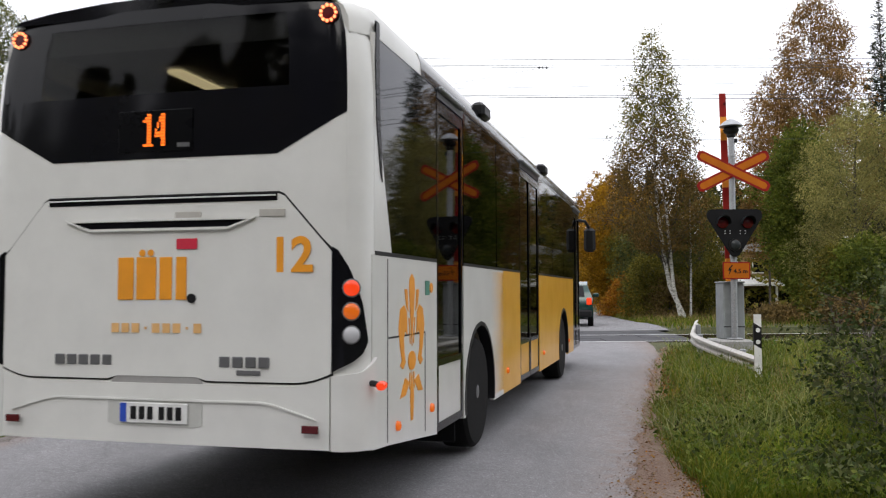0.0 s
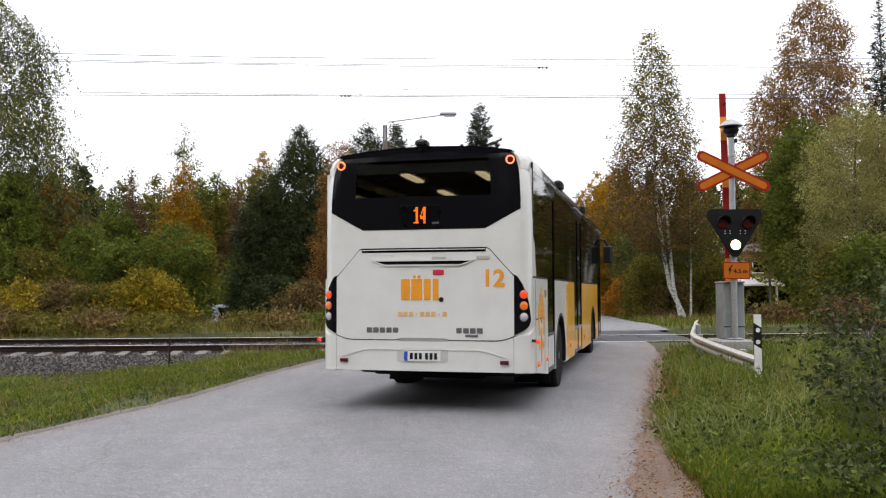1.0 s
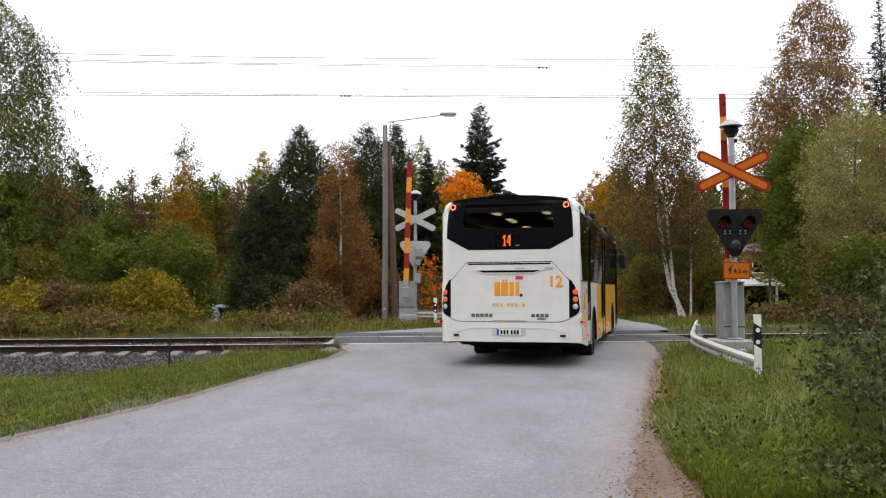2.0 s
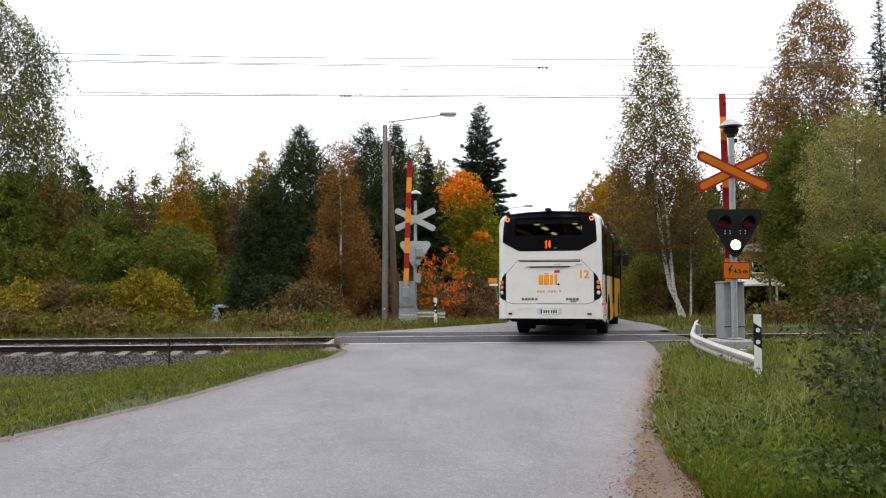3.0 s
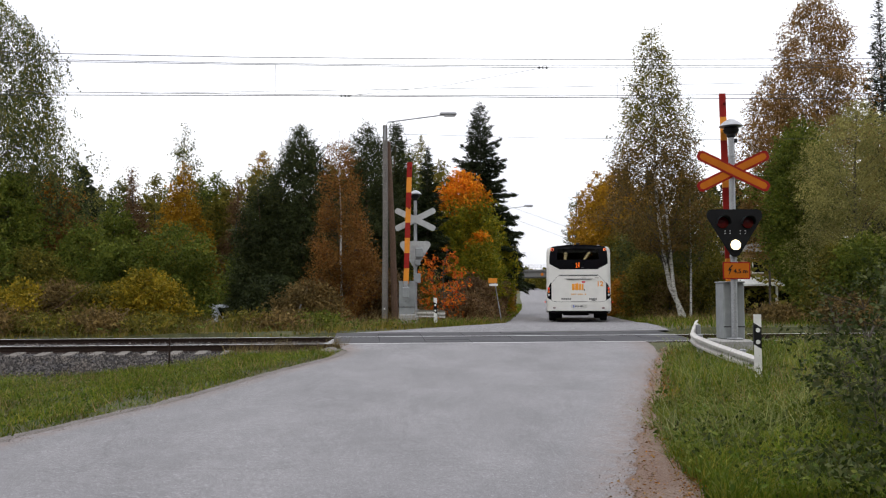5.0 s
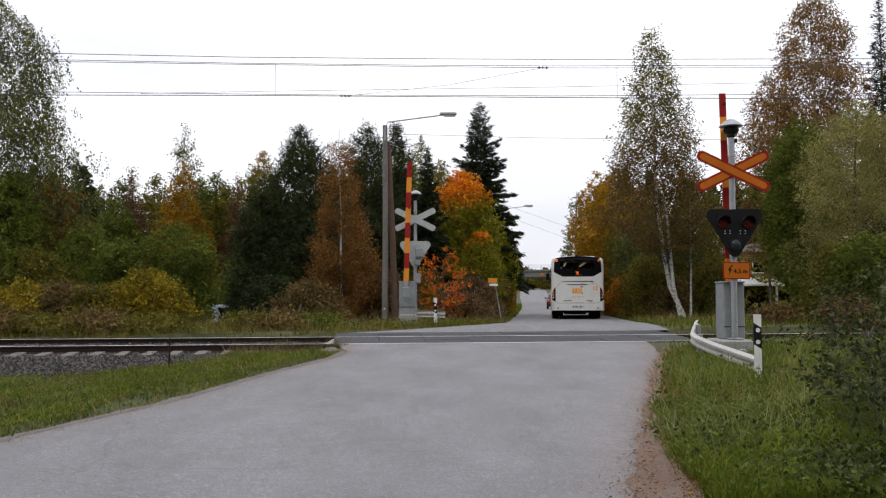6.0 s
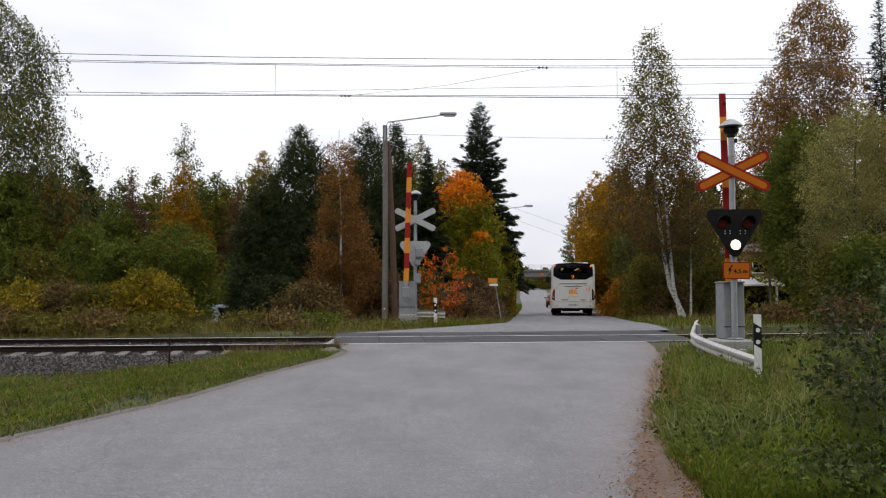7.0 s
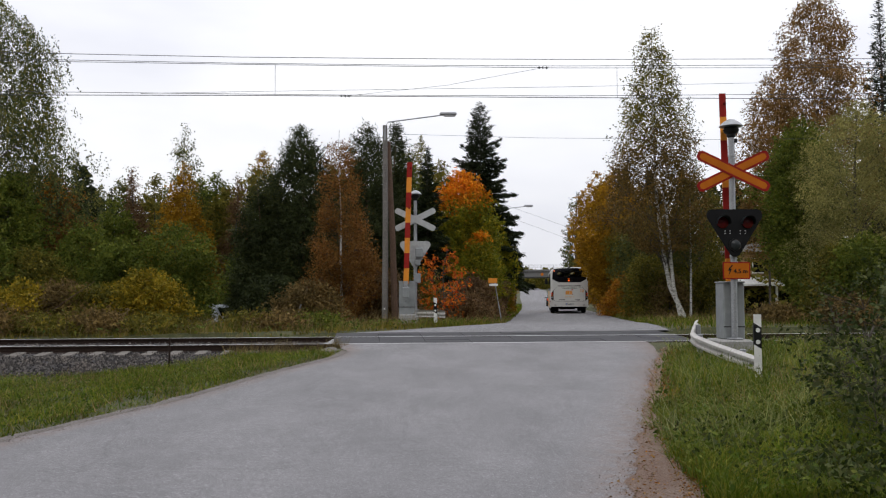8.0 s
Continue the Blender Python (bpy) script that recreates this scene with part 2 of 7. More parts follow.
# ---------------------------------------------------------------- mesh helpers
class Geo:
    """Vertices and faces of one mesh."""

    def __init__(self):
        self.v, self.f = [], []

    def add(self, vs, fs):
        o = len(self.v)
        self.v += [tuple(p) for p in vs]
        self.f += [tuple(i + o for i in q) for q in fs]
        return self

    def box(self, c, s, cut=0.0, m=None):
        """A box with cut edges along its four corners in x-y and softened ends."""
        hx, hy, hz = s[0] / 2, s[1] / 2, s[2] / 2
        k = min(cut, hx * 0.9, hy * 0.9, hz * 0.9)
        if k <= 0:
            vs = [(x, y, z) for z in (-hz, hz) for x, y in ((-hx, -hy), (hx, -hy), (hx, hy), (-hx, hy))]
            fs = [(3, 2, 1, 0), (4, 5, 6, 7), (0, 1, 5, 4), (1, 2, 6, 5), (2, 3, 7, 6), (3, 0, 4, 7)]
        else:
            def ring(a, b, z):
                return [(-a + k, -b, z), (a - k, -b, z), (a, -b + k, z), (a, b - k, z), (a - k, b, z), (-a + k, b, z), (-a, b - k, z), (-a, -b + k, z)]
            inner = [(x * (1 - k / hx), y * (1 - k / hy), z) for x, y, z in ring(hx, hy, 0)]
            vs = [(x, y, -hz) for x, y, _ in inner] + ring(hx, hy, -hz + k) + ring(hx, hy, hz - k) + [(x, y, hz) for x, y, _ in inner]
            fs = [tuple(range(7, -1, -1)), tuple(range(24, 32))]
            for r in range(3):
                fs += [(r * 8 + i, r * 8 + (i + 1) % 8, r * 8 + 8 + (i + 1) % 8, r * 8 + 8 + i) for i in range(8)]
        vs = [Vector(p) for p in vs]
        if m is not None:
            vs = [m @ p for p in vs]
        return self.add([p + Vector(c) for p in vs], fs)

    def rod(self, a, b, r0, r1=None, n=10):
        return self.tube([a, b], [r0, r0 if r1 is None else r1], n)

    def tube(self, pts, rad, n=8, caps=True):
        pts = [Vector(p) for p in pts]
        vs, fs = [], []
        for i, p in enumerate(pts):
            d = (pts[min(i + 1, len(pts) - 1)] - pts[max(i - 1, 0)]).normalized()
            u = d.cross(Vector((0, 0, 1)) if abs(d.z) < 0.9 else Vector((1, 0, 0))).normalized()
            w = d.cross(u)
            r = rad[i] if isinstance(rad, (list, tuple)) else rad
            vs += [p + (u * math.cos(t) + w * math.sin(t)) * r for t in (2 * math.pi * k / n for k in range(n))]
        for i in range(len(pts) - 1):
            fs += [(i * n + k, i * n + n + k, i * n + n + (k + 1) % n, i * n + (k + 1) % n) for k in range(n)]
        if caps:
            fs += [tuple(range(n)), tuple(range((len(pts) - 1) * n + n - 1, (len(pts) - 1) * n - 1, -1))]
        return self.add(vs, fs)

    def prism(self, poly, depth, m):
        """A flat outline (x, z) pushed back along y by depth, then moved by m."""
        n = len(poly)
        vs = [m @ Vector((x, 0, z)) for x, z in poly] + [m @ Vector((x, depth, z)) for x, z in poly]
        fs = [tuple(range(n)), tuple(range(2 * n - 1, n - 1, -1))] + [(i, i + n, (i + 1) % n + n, (i + 1) % n) for i in range(n)]
        return self.add(vs, fs)

    def lathe(self, prof, m, n=20):
        """A profile (radius, along z) turned round z, then moved by m."""
        vs = [m @ Vector((r * math.cos(2 * math.pi * k / n), r * math.sin(2 * math.pi * k / n), z)) for r, z in prof for k in range(n)]
        fs = [(i * n + k, i * n + (k + 1) % n, i * n + n + (k + 1) % n, i * n + n + k) for i in range(len(prof) - 1) for k in range(n)]
        fs += [tuple(range(n - 1, -1, -1)), tuple(range((len(prof) - 1) * n, len(prof) * n))]
        return self.add(vs, fs)

    def sheet(self, fn, us, ws):
        """A grid of points fn(u, w)."""
        nw = len(ws)
        vs = [fn(u, w) for u in us for w in ws]
        fs = [(i * nw + j, i * nw + nw + j, i * nw + nw + j + 1, i * nw + j + 1) for i in range(len(us) - 1) for j in range(nw - 1)]
        return self.add(vs, fs)


def part(name, geo, material, parent=None, label="", smooth=True, fix=True):
    """Links the mesh as one object under parent."""
    me = bpy.data.meshes.new(name)
    me.from_pydata(geo.v, [], geo.f)
    if fix:
        bm = bmesh.new()
        bm.from_mesh(me)
        bmesh.ops.recalc_face_normals(bm, faces=bm.faces)
        bm.to_mesh(me)
        bm.free()
    if smooth:
        me.shade_smooth()
        me.set_sharp_from_angle(angle=radians(32))
    me.materials.append(material)
    ob = new(name, me)
    ob.parent = parent
    return tagged(ob, label)


def thing(name, label, category, group="", m=None, kind=""):
    ob = new(name)
    ob.empty_display_size = 0.2
    if m is not None:
        ob.matrix_basis = m
    return tagged(ob, label, category, group, kind)


def quads(name, v, material, parent=None, tri=False):
    """A mesh of loose quads (or triangles) from an array of corners."""
    k = 3 if tri else 4
    nv = len(v)
    me = bpy.data.meshes.new(name)
    me.vertices.add(nv)
    me.vertices.foreach_set("co", v.astype(np.float32).ravel())
    me.loops.add(nv)
    me.loops.foreach_set("vertex_index", np.arange(nv, dtype=np.int32))
    me.polygons.add(nv // k)
    me.polygons.foreach_set("loop_start", np.arange(0, nv, k, dtype=np.int32))
    me.update(calc_edges=True)
    me.materials.append(material)
    ob = new(name, me)
    ob.parent = parent
    return ob


def text_geo(body, size, at, rx=90, rz=0, depth=0.002, stretch=1.0, bold=0.02):
    """Letters as a mesh, standing upright; at is the middle of the line."""
    cu = bpy.data.curves.new("letters", "FONT")
    cu.body, cu.size, cu.extrude, cu.align_x, cu.align_y = body, size, depth, "CENTER", "CENTER"
    cu.offset = size * bold
    ob = bpy.data.objects.new("letters", cu)
    scene.collection.objects.link(ob)
    bpy.context.view_layer.update()
    me = ob.evaluated_get(bpy.context.evaluated_depsgraph_get()).to_mesh()
    m = pose(*at, rx, 0, rz) @ Matrix.Diagonal((stretch, 1, 1, 1))
    g = Geo().add([m @ v.co for v in me.vertices], [tuple(p.vertices) for p in me.polygons])
    bpy.data.objects.remove(ob)
    bpy.data.curves.remove(cu)
    return g


# ---------------------------------------------------------------- lie of the land
def interp(t, *rows):
    return float(np.interp(t, [r[0] for r in rows], [r[1] for r in rows]))


def road_z(y):
    return interp(y, (-20, 0), (11, 0), (16, 0.05), (20.6, 0.115), (21.9, 0.13), (23.6, 0.21), (27.5, 0.31), (31, 0.26), (35.5, 0.14), (44, 0.01), (62, -0.14), (100, -0.3), (130, -0.2), (200, 1.6), (260, 2.6))


def road_left(y):
    return interp(y, (-20, -6), (8.4, -4.22), (11.3, -3.5), (14.9, -2.88), (17.9, -2.2), (19, -2.15), (20.5, -2.7), (25, -3.1), (26, -1.5), (27.4, 0.25), (30, 1.5), (33, 2.3), (45, 3.6), (78, 7.1), (120, 11.0), (150, 13.4), (200, 18), (260, 22))


def road_right(y):
    return interp(y, (-20, -2.5), (0, 0.2), (5.8, 1.33), (9.6, 2.3), (14.9, 3.68), (20.3, 5.3), (21.5, 6.5), (25, 6.8), (27, 6.9), (36, 8.1), (59.6, 11.0), (120, 16.5), (150, 18.6), (200, 24), (260, 28))


TRACK_A = math.atan(0.10)  # the track's turn from the x axis


def track_y(x):
    """The near rail."""
    return 21.75 + 0.10 * x


def ground_z(x, y):
    """The ground beside road and track."""
    rl, rr = road_left(y), road_right(y)
    z = road_z(y)
    if rl <= x <= rr:
        return z - 0.06
    if x < rl:
        d = rl - x
        e = min(d, 0.6) / 0.6
        if y < track_y(x) + 4:
            z = z - 0.06 - (0.42 + z) * min(1, max(0, d - 0.5) / 5.0) + 0.05 * e
        else:
            z = z - 0.06 + 0.06 * e - 0.12 * min(1, d / 8)
    else:
        d = x - rr
        e = min(d, 1.0)
        z = z - 0.05 + 0.08 * e * e + (0.10 if y < 20 else 0.0) * min(1, d / 3)
    q = math.hypot(x + 10.5, (y - 36.5) * 0.9)
    z -= 0.5 * max(0.0, 1 - max(0.0, q - 2.5) / 2.5) if q < 5 else 0.0
    t = y - track_y(x)
    if -2.2 < t < 3.6:
        z = min(z, -0.08)
    return z + 0.05 * noise.noise(Vector((x * 0.5, y * 0.5, 0)))


def spaced(*rows):
    """Values from rows of (start, end, step)."""
    out = []
    for a, b, s in rows:
        out += list(np.arange(a, b, s))
    return out + [rows[-1][1]]


def build_ground():
    g = Geo()
    xs = spaced((-1500, -200, 100), (-200, -40, 16), (-40, -14, 2.0), (-14, 14, 0.35), (14, 40, 2.0), (40, 200, 16), (200, 1500, 100))
    ys = spaced((-300, -20, 40), (-20, 4, 3), (4, 30, 0.3), (30, 70, 1.5), (70, 200, 8), (200, 2500, 115))
    g.sheet(lambda x, y: (x, y, ground_z(x, y)), xs, ys)
    tagged(part("ground", g, SOIL, None), "grassy soil of the railway verge", "ground", kind="structure")
    r = Geo()
    ys = spaced((-20, 20.3, 0.4))

    def road_point(y, w):
        x = road_left(y) * (1 - w) + road_right(y) * w + (0.10 * noise.noise(Vector((y * 1.3, w * 9, 3))) if w in (0, 1) else 0)
        if y < 22:
            v = y + (track_y(x) - 0.05 - 20.3) * max(0, y - 18) / 2.3
            z = min(road_z(y), 0.118) if y < 20.29 else 0.118
        else:
            v = y + (track_y(x) + 3.05 - 25.1) * max(0, 28 - y) / 2.9
            z = road_z(v)
        return (x, v, z - (0.03 if w in (0, 1) else 0))
    cols = [0, 0.012, 0.03, 0.06, 0.25, 0.5, 0.75, 0.88, 0.93, 0.965, 0.988, 1]
    r.sheet(road_point, ys, cols)
    near_road = tagged(part("road", r, ASPHALT, None), "worn pale grey asphalt road before the crossing", "road", kind="structure")
    dust = near_road.data.attributes.new("dust", "FLOAT", "POINT")
    dust.data.foreach_set("value", [interp(w, (0, 0.9), (0.03, 0.5), (0.06, 0), (0.88, 0), (0.93, 0.25), (0.965, 0.6), (1, 1.0)) for _ in ys for w in cols])
    r = Geo()
    ys = spaced((25.1, 80, 0.5), (80, 260, 5))
    r.sheet(road_point, ys, [0, 0.015, 0.25, 0.5, 0.75, 0.985, 1])
    tagged(part("road", r, ASPHALT, None), "worn pale asphalt road beyond the crossing", "road", kind="structure")
    # strip of gravel and dry leaves on the near right edge
    s = Geo()
    s.sheet(lambda y, w: (road_right(y) - 0.10 + w * interp(y, (-5, 1.3), (6.2, 0.56), (8, 0.30), (20, 0.26)) + (0.05 * noise.noise(Vector((y * 0.8, w * 2, 8))) + (0.10 * noise.noise(Vector((y * 2.1, 2, 8))) + 0.035 * noise.noise(Vector((y * 6.0, 5, 8)))) * (1 - w)), y,
                          road_z(y) + 0.004 + 0.03 * math.sin(w * 3.1) - (0.04 if w == 1 else 0)), spaced((-5, 20.2, 0.06)), [0, 0.25, 0.5, 0.75, 1])
    tagged(part("gravel_edge", s, GRAVEL, None), "brown gravel and dry leaves along the road edge", "gravel", kind="structure")
    s = Geo()
    s.sheet(lambda y, w: (road_left(y) + 0.10 - w * 0.40 + 0.10 * noise.noise(Vector((y * 1.7, 3, 18))) + 0.05 * noise.noise(Vector((y * 7.7, 3, 8))) * (1 - w), y,
                          road_z(y) + interp(w, (0, -0.035), (0.2, 0.008), (0.5, 0.004), (1, -0.06))), spaced((-5, 20.2, 0.1)), [0, 0.2, 0.5, 0.75, 1])
    tagged(part("gravel_edge", s, GREY_GRAVEL, None), "narrow gravel edge between asphalt and grass", "gravel", kind="structure")


build_ground()


# ---------------------------------------------------------------- the bus: origin under the middle of its rear, y forward
def rear_at(s, z, off=0.0):
    """A point of the rear skin: s runs across the back and round its corners."""
    t = abs(s)
    if t <= 1.10:
        x, y, nx, ny = t, 0.025 * (t / 1.1) ** 2, 0.0, -1.0
    else:
        a = min(1.0, (t - 1.10) / 0.27) * math.pi / 2
        x, y, nx, ny = 1.10 + 0.175 * math.sin(a), 0.025 + 0.175 * (1 - math.cos(a)), math.sin(a), -math.cos(a)
    y += 0.06 * max(0.0, (z - 2.2) / 0.9) ** 2
    x *= interp(z, (2.5, 1.0), (2.80, 0.988), (2.95, 0.968), (3.03, 0.935), (3.09, 0.895))
    return (math.copysign(1, s) * (x + nx * off), y + ny * off, z)


def skin(g, s0, s1, low, high, off=0.0, thick=0.02, ns=12, nz=4, keys=()):
    """A curved panel on the rear between the outlines low(s) and high(s)."""
    ss = sorted(set([s0 + (s1 - s0) * i / ns for i in range(ns + 1)] + [k for k in keys if s0 < k < s1]))
    nz += 1
    front = [rear_at(s, low(s) + (high(s) - low(s)) * j / (nz - 1), off) for s in ss for j in range(nz)]
    back = [rear_at(s, low(s) + (high(s) - low(s)) * j / (nz - 1), off - thick) for s in ss for j in range(nz)]
    n, o = len(ss), len(front)
    fs = []
    for i in range(n - 1):
        for j in range(nz - 1):
            q = (i * nz + j, i * nz + nz + j, i * nz + nz + j + 1, i * nz + j + 1)
            fs += [q, tuple(o + k for k in reversed(q))]
        fs += [(i * nz, o + i * nz, o + i * nz + nz, i * nz + nz), (i * nz + nz - 1, i * nz + 2 * nz - 1, o + i * nz + 2 * nz - 1, o + i * nz + nz - 1)]
    e = (n - 1) * nz
    for j in range(nz - 1):
        fs += [(j, j + 1, o + j + 1, o + j), (e + j, o + e + j, o + e + j + 1, e + j + 1)]
    return g.add(front + back, fs)


def flat(v):
    return lambda s: v


def by(*rows):
    """An outline that is the same on both halves."""
    return lambda s: interp(abs(s), *rows)


GLASS_LOW = by((0, 2.165), (0.75, 2.165), (1.165, 2.39), (1.4, 2.5))
SIDE_R, SIDE_L = pose(1.275, 0, 0, 0, 0, 90), pose(-1.255, 0, 0, 0, 0, 90)


def arch(y, r, z0, z1):
    """The outline of a wheel arch from front to back."""
    a0 = math.asin(max(-1, min(1, (z0 - 0.49) / r)))
    return [(y + r * math.cos(a), 0.49 + r * math.sin(a)) for a in (math.pi - a0 - (math.pi - 2 * a0) * i / 14 for i in range(15))][::-1]


def wheel_geo(r, w):
    tyre = Geo().lathe([(r * 0.60, -w / 2), (r * 0.93, -w / 2), (r * 0.99, -w / 2 + 0.03), (r, -w / 4), (r, w / 4), (r * 0.99, w / 2 - 0.03), (r * 0.93, w / 2), (r * 0.60, w / 2)], pose(0, 0, 0, 0, 90, 0), 36)
    k = w / 2
    rim = Geo().lathe([(r * 0.6, k - 0.01), (r * 0.55, k - 0.02), (r * 0.5, k - 0.06), (r * 0.3, k - 0.07), (r * 0.26, k - 0.02), (r * 0.12, k), (0.02, k + 0.005)], pose(0, 0, 0, 0, 90, 0), 24)
    for i in range(10):
        a = i * math.pi / 5
        rim.rod((k - 0.07, r * 0.4 * math.cos(a), r * 0.4 * math.sin(a)), (k - 0.045, r * 0.4 * math.cos(a), r * 0.4 * math.sin(a)), 0.014, n=6)
    return tyre, rim


def build_bus():
    bus = thing("city_bus", "white and orange-yellow low-floor city bus driving away", "bus")
    P = lambda n, g, m, lab="", up=None, **k: part(n, g, m, up or bus, lab, **k)
    # rear skin
    rear = P("rear_panel", skin(Geo(), -1.37, 1.37, flat(0.50), lambda s: GLASS_LOW(s) if abs(s) <= 1.165 else 3.07, 0, 0.03, 40, 10, (-1.165, -1.166, 1.165, 1.166, -0.75, 0.75)), BUS_WHITE)
    g = Geo()
    skin(g, -1.165, 1.165, GLASS_LOW, flat(2.56), 0.003, 0.02, 24, 3, (-0.75, 0.75))
    skin(g, -1.165, 1.165, flat(3.0), flat(3.09), 0.003, 0.02, 24, 2)
    for a, b in ((-1.165, -0.86), (0.82, 1.165)):
        skin(g, a, b, flat(2.56), flat(3.0), 0.003, 0.02, 6, 3)
    P("rear_glazing", g, GLOSS_BLACK, "black glazed upper rear panel")
    ob = P("rear_window", skin(Geo(), -0.86, 0.82, flat(2.56), flat(3.0), 0.002, 0.006, 16, 3), CLEAR, "tinted rear window")
    ob.visible_shadow = False
    P("display", Geo().box((-0.03, -0.002, 2.33), (0.50, 0.014, 0.25), 0.004), DISPLAY_BLACK, "dark route display box")
    rows_1 = ("00110", "01110", "11110", "00110", "00110", "00110", "00110", "00110", "00110", "00110", "11111")
    rows_4 = ("00011", "00111", "00111", "01011", "01011", "10011", "11111", "11111", "00011", "00011", "00011")
    for ch, x0, rows in (("digit", -0.102, rows_1), ("digit", -0.022, rows_4)):
        g = Geo()
        for r, bits in enumerate(rows):
            for c, b in enumerate(bits):
                if b == "1":
                    g.box((x0 + c * 0.0135, -0.012, 2.425 - r * 0.018), (0.0105, 0.003, 0.013))
        P(ch, g, LED_GLOW, "glowing orange digit of the route number 14", smooth=False)
    P("display_mark", Geo().box((0.16, -0.011, 2.24), (0.08, 0.006, 0.025)), GREY_BADGE)
    # engine hatch
    low = by((0, 0.885), (0.26, 0.885), (0.33, 0.865), (0.9, 0.865), (1.0, 0.885), (1.085, 0.92))
    high = by((0, 1.935), (0.765, 1.935), (0.80, 1.92), (1.085, 1.60))
    P("hatch_seam", skin(Geo(), -1.093, 1.093, lambda s: low(s) - 0.012, lambda s: high(s) + 0.014, 0.003, 0.01, 40, 6, (-0.765, 0.765, -0.8, 0.8)), SEAM)
    hatch = P("engine_hatch", skin(Geo(), -1.085, 1.085, low, high, 0.012, 0.02, 40, 6, (-0.765, 0.765, -0.8, 0.8, -0.26, 0.26)), BUS_WHITE, "white engine hatch")
    P("slot", skin(Geo(), -0.76, 0.76, flat(1.895), flat(1.937), 0.015, 0.01, 16, 1), GLOSS_BLACK, "", hatch)
    P("lip", skin(Geo(), -0.75, 0.75, flat(1.922), flat(1.93), 0.022, 0.01, 16, 1), WHITE_PAINT, "", hatch)
    P("slot", skin(Geo(), -0.57, 0.57, by((0, 1.752), (0.46, 1.752), (0.57, 1.786)), flat(1.79), 0.015, 0.01, 16, 1, (-0.46, 0.46)), GLOSS_BLACK, "", hatch)
    P("lip", skin(Geo(), -0.63, 0.63, by((0, 1.735), (0.46, 1.735), (0.63, 1.80)), by((0, 1.75), (0.46, 1.75), (0.63, 1.806)), 0.03, 0.03, 16, 1, (-0.46, 0.46)), BUS_WHITE, "", hatch)
    P("lip", skin(Geo(), -0.62, 0.62, flat(1.792), flat(1.806), 0.026, 0.03, 16, 1), BUS_WHITE, "", hatch)
    for x, z, w in ((0.20, 1.81, 0.17), (0.73, 1.815, 0.16)):
        P("label_plate", Geo().box((x, -0.004 if x > 0.5 else -0.014, z + 0.01), (w, 0.008, 0.045), 0.003), plain("beige_label", (0.42, 0.40, 0.36), 0.5), "beige label", hatch)
    P("red_label", Geo().box((0.195, -0.016, 1.655), (0.135, 0.006, 0.062), 0.002), plain("red_label", (0.55, 0.02, 0.05), 0.4), "small red label", hatch)
    # operator's mark as plain orange blocks, with fainter bars for the small line
    for a, b in ((-0.262, -0.155), (-0.138, -0.005), (0.017, 0.10), (0.125, 0.195)):
        P("mark_block", Geo().box(((a + b) / 2, -0.015, 1.455), (b - a, 0.005, 0.25), 0.002), ORANGE, "plain orange block of the operator mark", hatch, smooth=False)
    for x in (-0.098, -0.042):
        P("mark_dot", Geo().rod((x, -0.014, 1.605), (x, -0.018, 1.605), 0.021, n=12), ORANGE, "", hatch)
    for i in range(9):
        P("small_bar", Geo().box((-0.275 + i * 0.068, -0.015, 1.165), (0.05 if i not in (3, 7) else 0.014, 0.003, 0.055 if i not in (3, 7) else 0.016)), PALE_ORANGE, "", hatch)
    P("fleet_number", text_geo("12", 0.27, (0.845, 0.001, 1.575), depth=0.002, bold=0.03), ORANGE, "orange fleet number 12", hatch, smooth=False)
    for x in [-0.66 + i * 0.082 for i in range(5)] + [0.44 + i * 0.082 for i in range(4)]:
        P("badge_bar", Geo().box((x, -0.008, 0.975), (0.066, 0.012, 0.062), 0.004), GREY_BADGE, "", hatch)
    P("badge_bar", Geo().box((0.59, -0.007, 0.915), (0.15, 0.01, 0.028), 0.003), GREY_BADGE, "", hatch)
    P("cap", Geo().rod((0.228, -0.008, 1.338), (0.228, -0.02, 1.338), 0.028, n=16), BLACK, "", hatch)
    # grip hollow: its shade is put into the grey colour
    P("grip", skin(Geo(), -0.30, 0.30, flat(0.845), by((0, 0.89), (0.26, 0.89), (0.30, 0.86)), 0.009, 0.01, 12, 1, (-0.26, 0.26)), plain("shaded_grip", (0.30, 0.29, 0.28), 0.6), "", hatch)
    # bumper
    bumper = P("bumper", skin(Geo(), -1.078, 1.078, flat(0.498), by((0, 0.845), (0.9, 0.845), (1.0, 0.87), (1.08, 0.9)), 0.02, 0.05, 30, 5), BUS_WHITE, "white rear bumper")
    P("crease", skin(Geo(), -1.0, 1.0, by((0, 0.745), (0.7, 0.745), (0.9, 0.69), (1.0, 0.66)), by((0, 0.757), (0.7, 0.757), (0.9, 0.70), (1.0, 0.665)), 0.03, 0.02, 30, 1), BUS_WHITE, "", bumper)
    for s in (-1, 1):
        a, b = sorted((s * 1.086, s * 1.37))
        P("bumper_corner", skin(Geo(), a, b, flat(0.492), by((1.08, 0.905), (1.25, 0.925), (1.37, 1.0)), 0.016, 0.04, 10, 4), BUS_WHITE)
        P("reflector", Geo().box((s * 0.976, -0.025, 0.613), (0.10, 0.012, 0.045), 0.004), RED_LENS, "dark red reflector", bumper)
        lo, hi = by((1.085, 0.925), (1.2, 0.985), (1.255, 1.03), (1.285, 1.09)), by((1.085, 1.63), (1.12, 1.61), (1.18, 1.51), (1.25, 1.32), (1.285, 1.11))
        a, b = sorted((s * 1.09, s * 1.285))
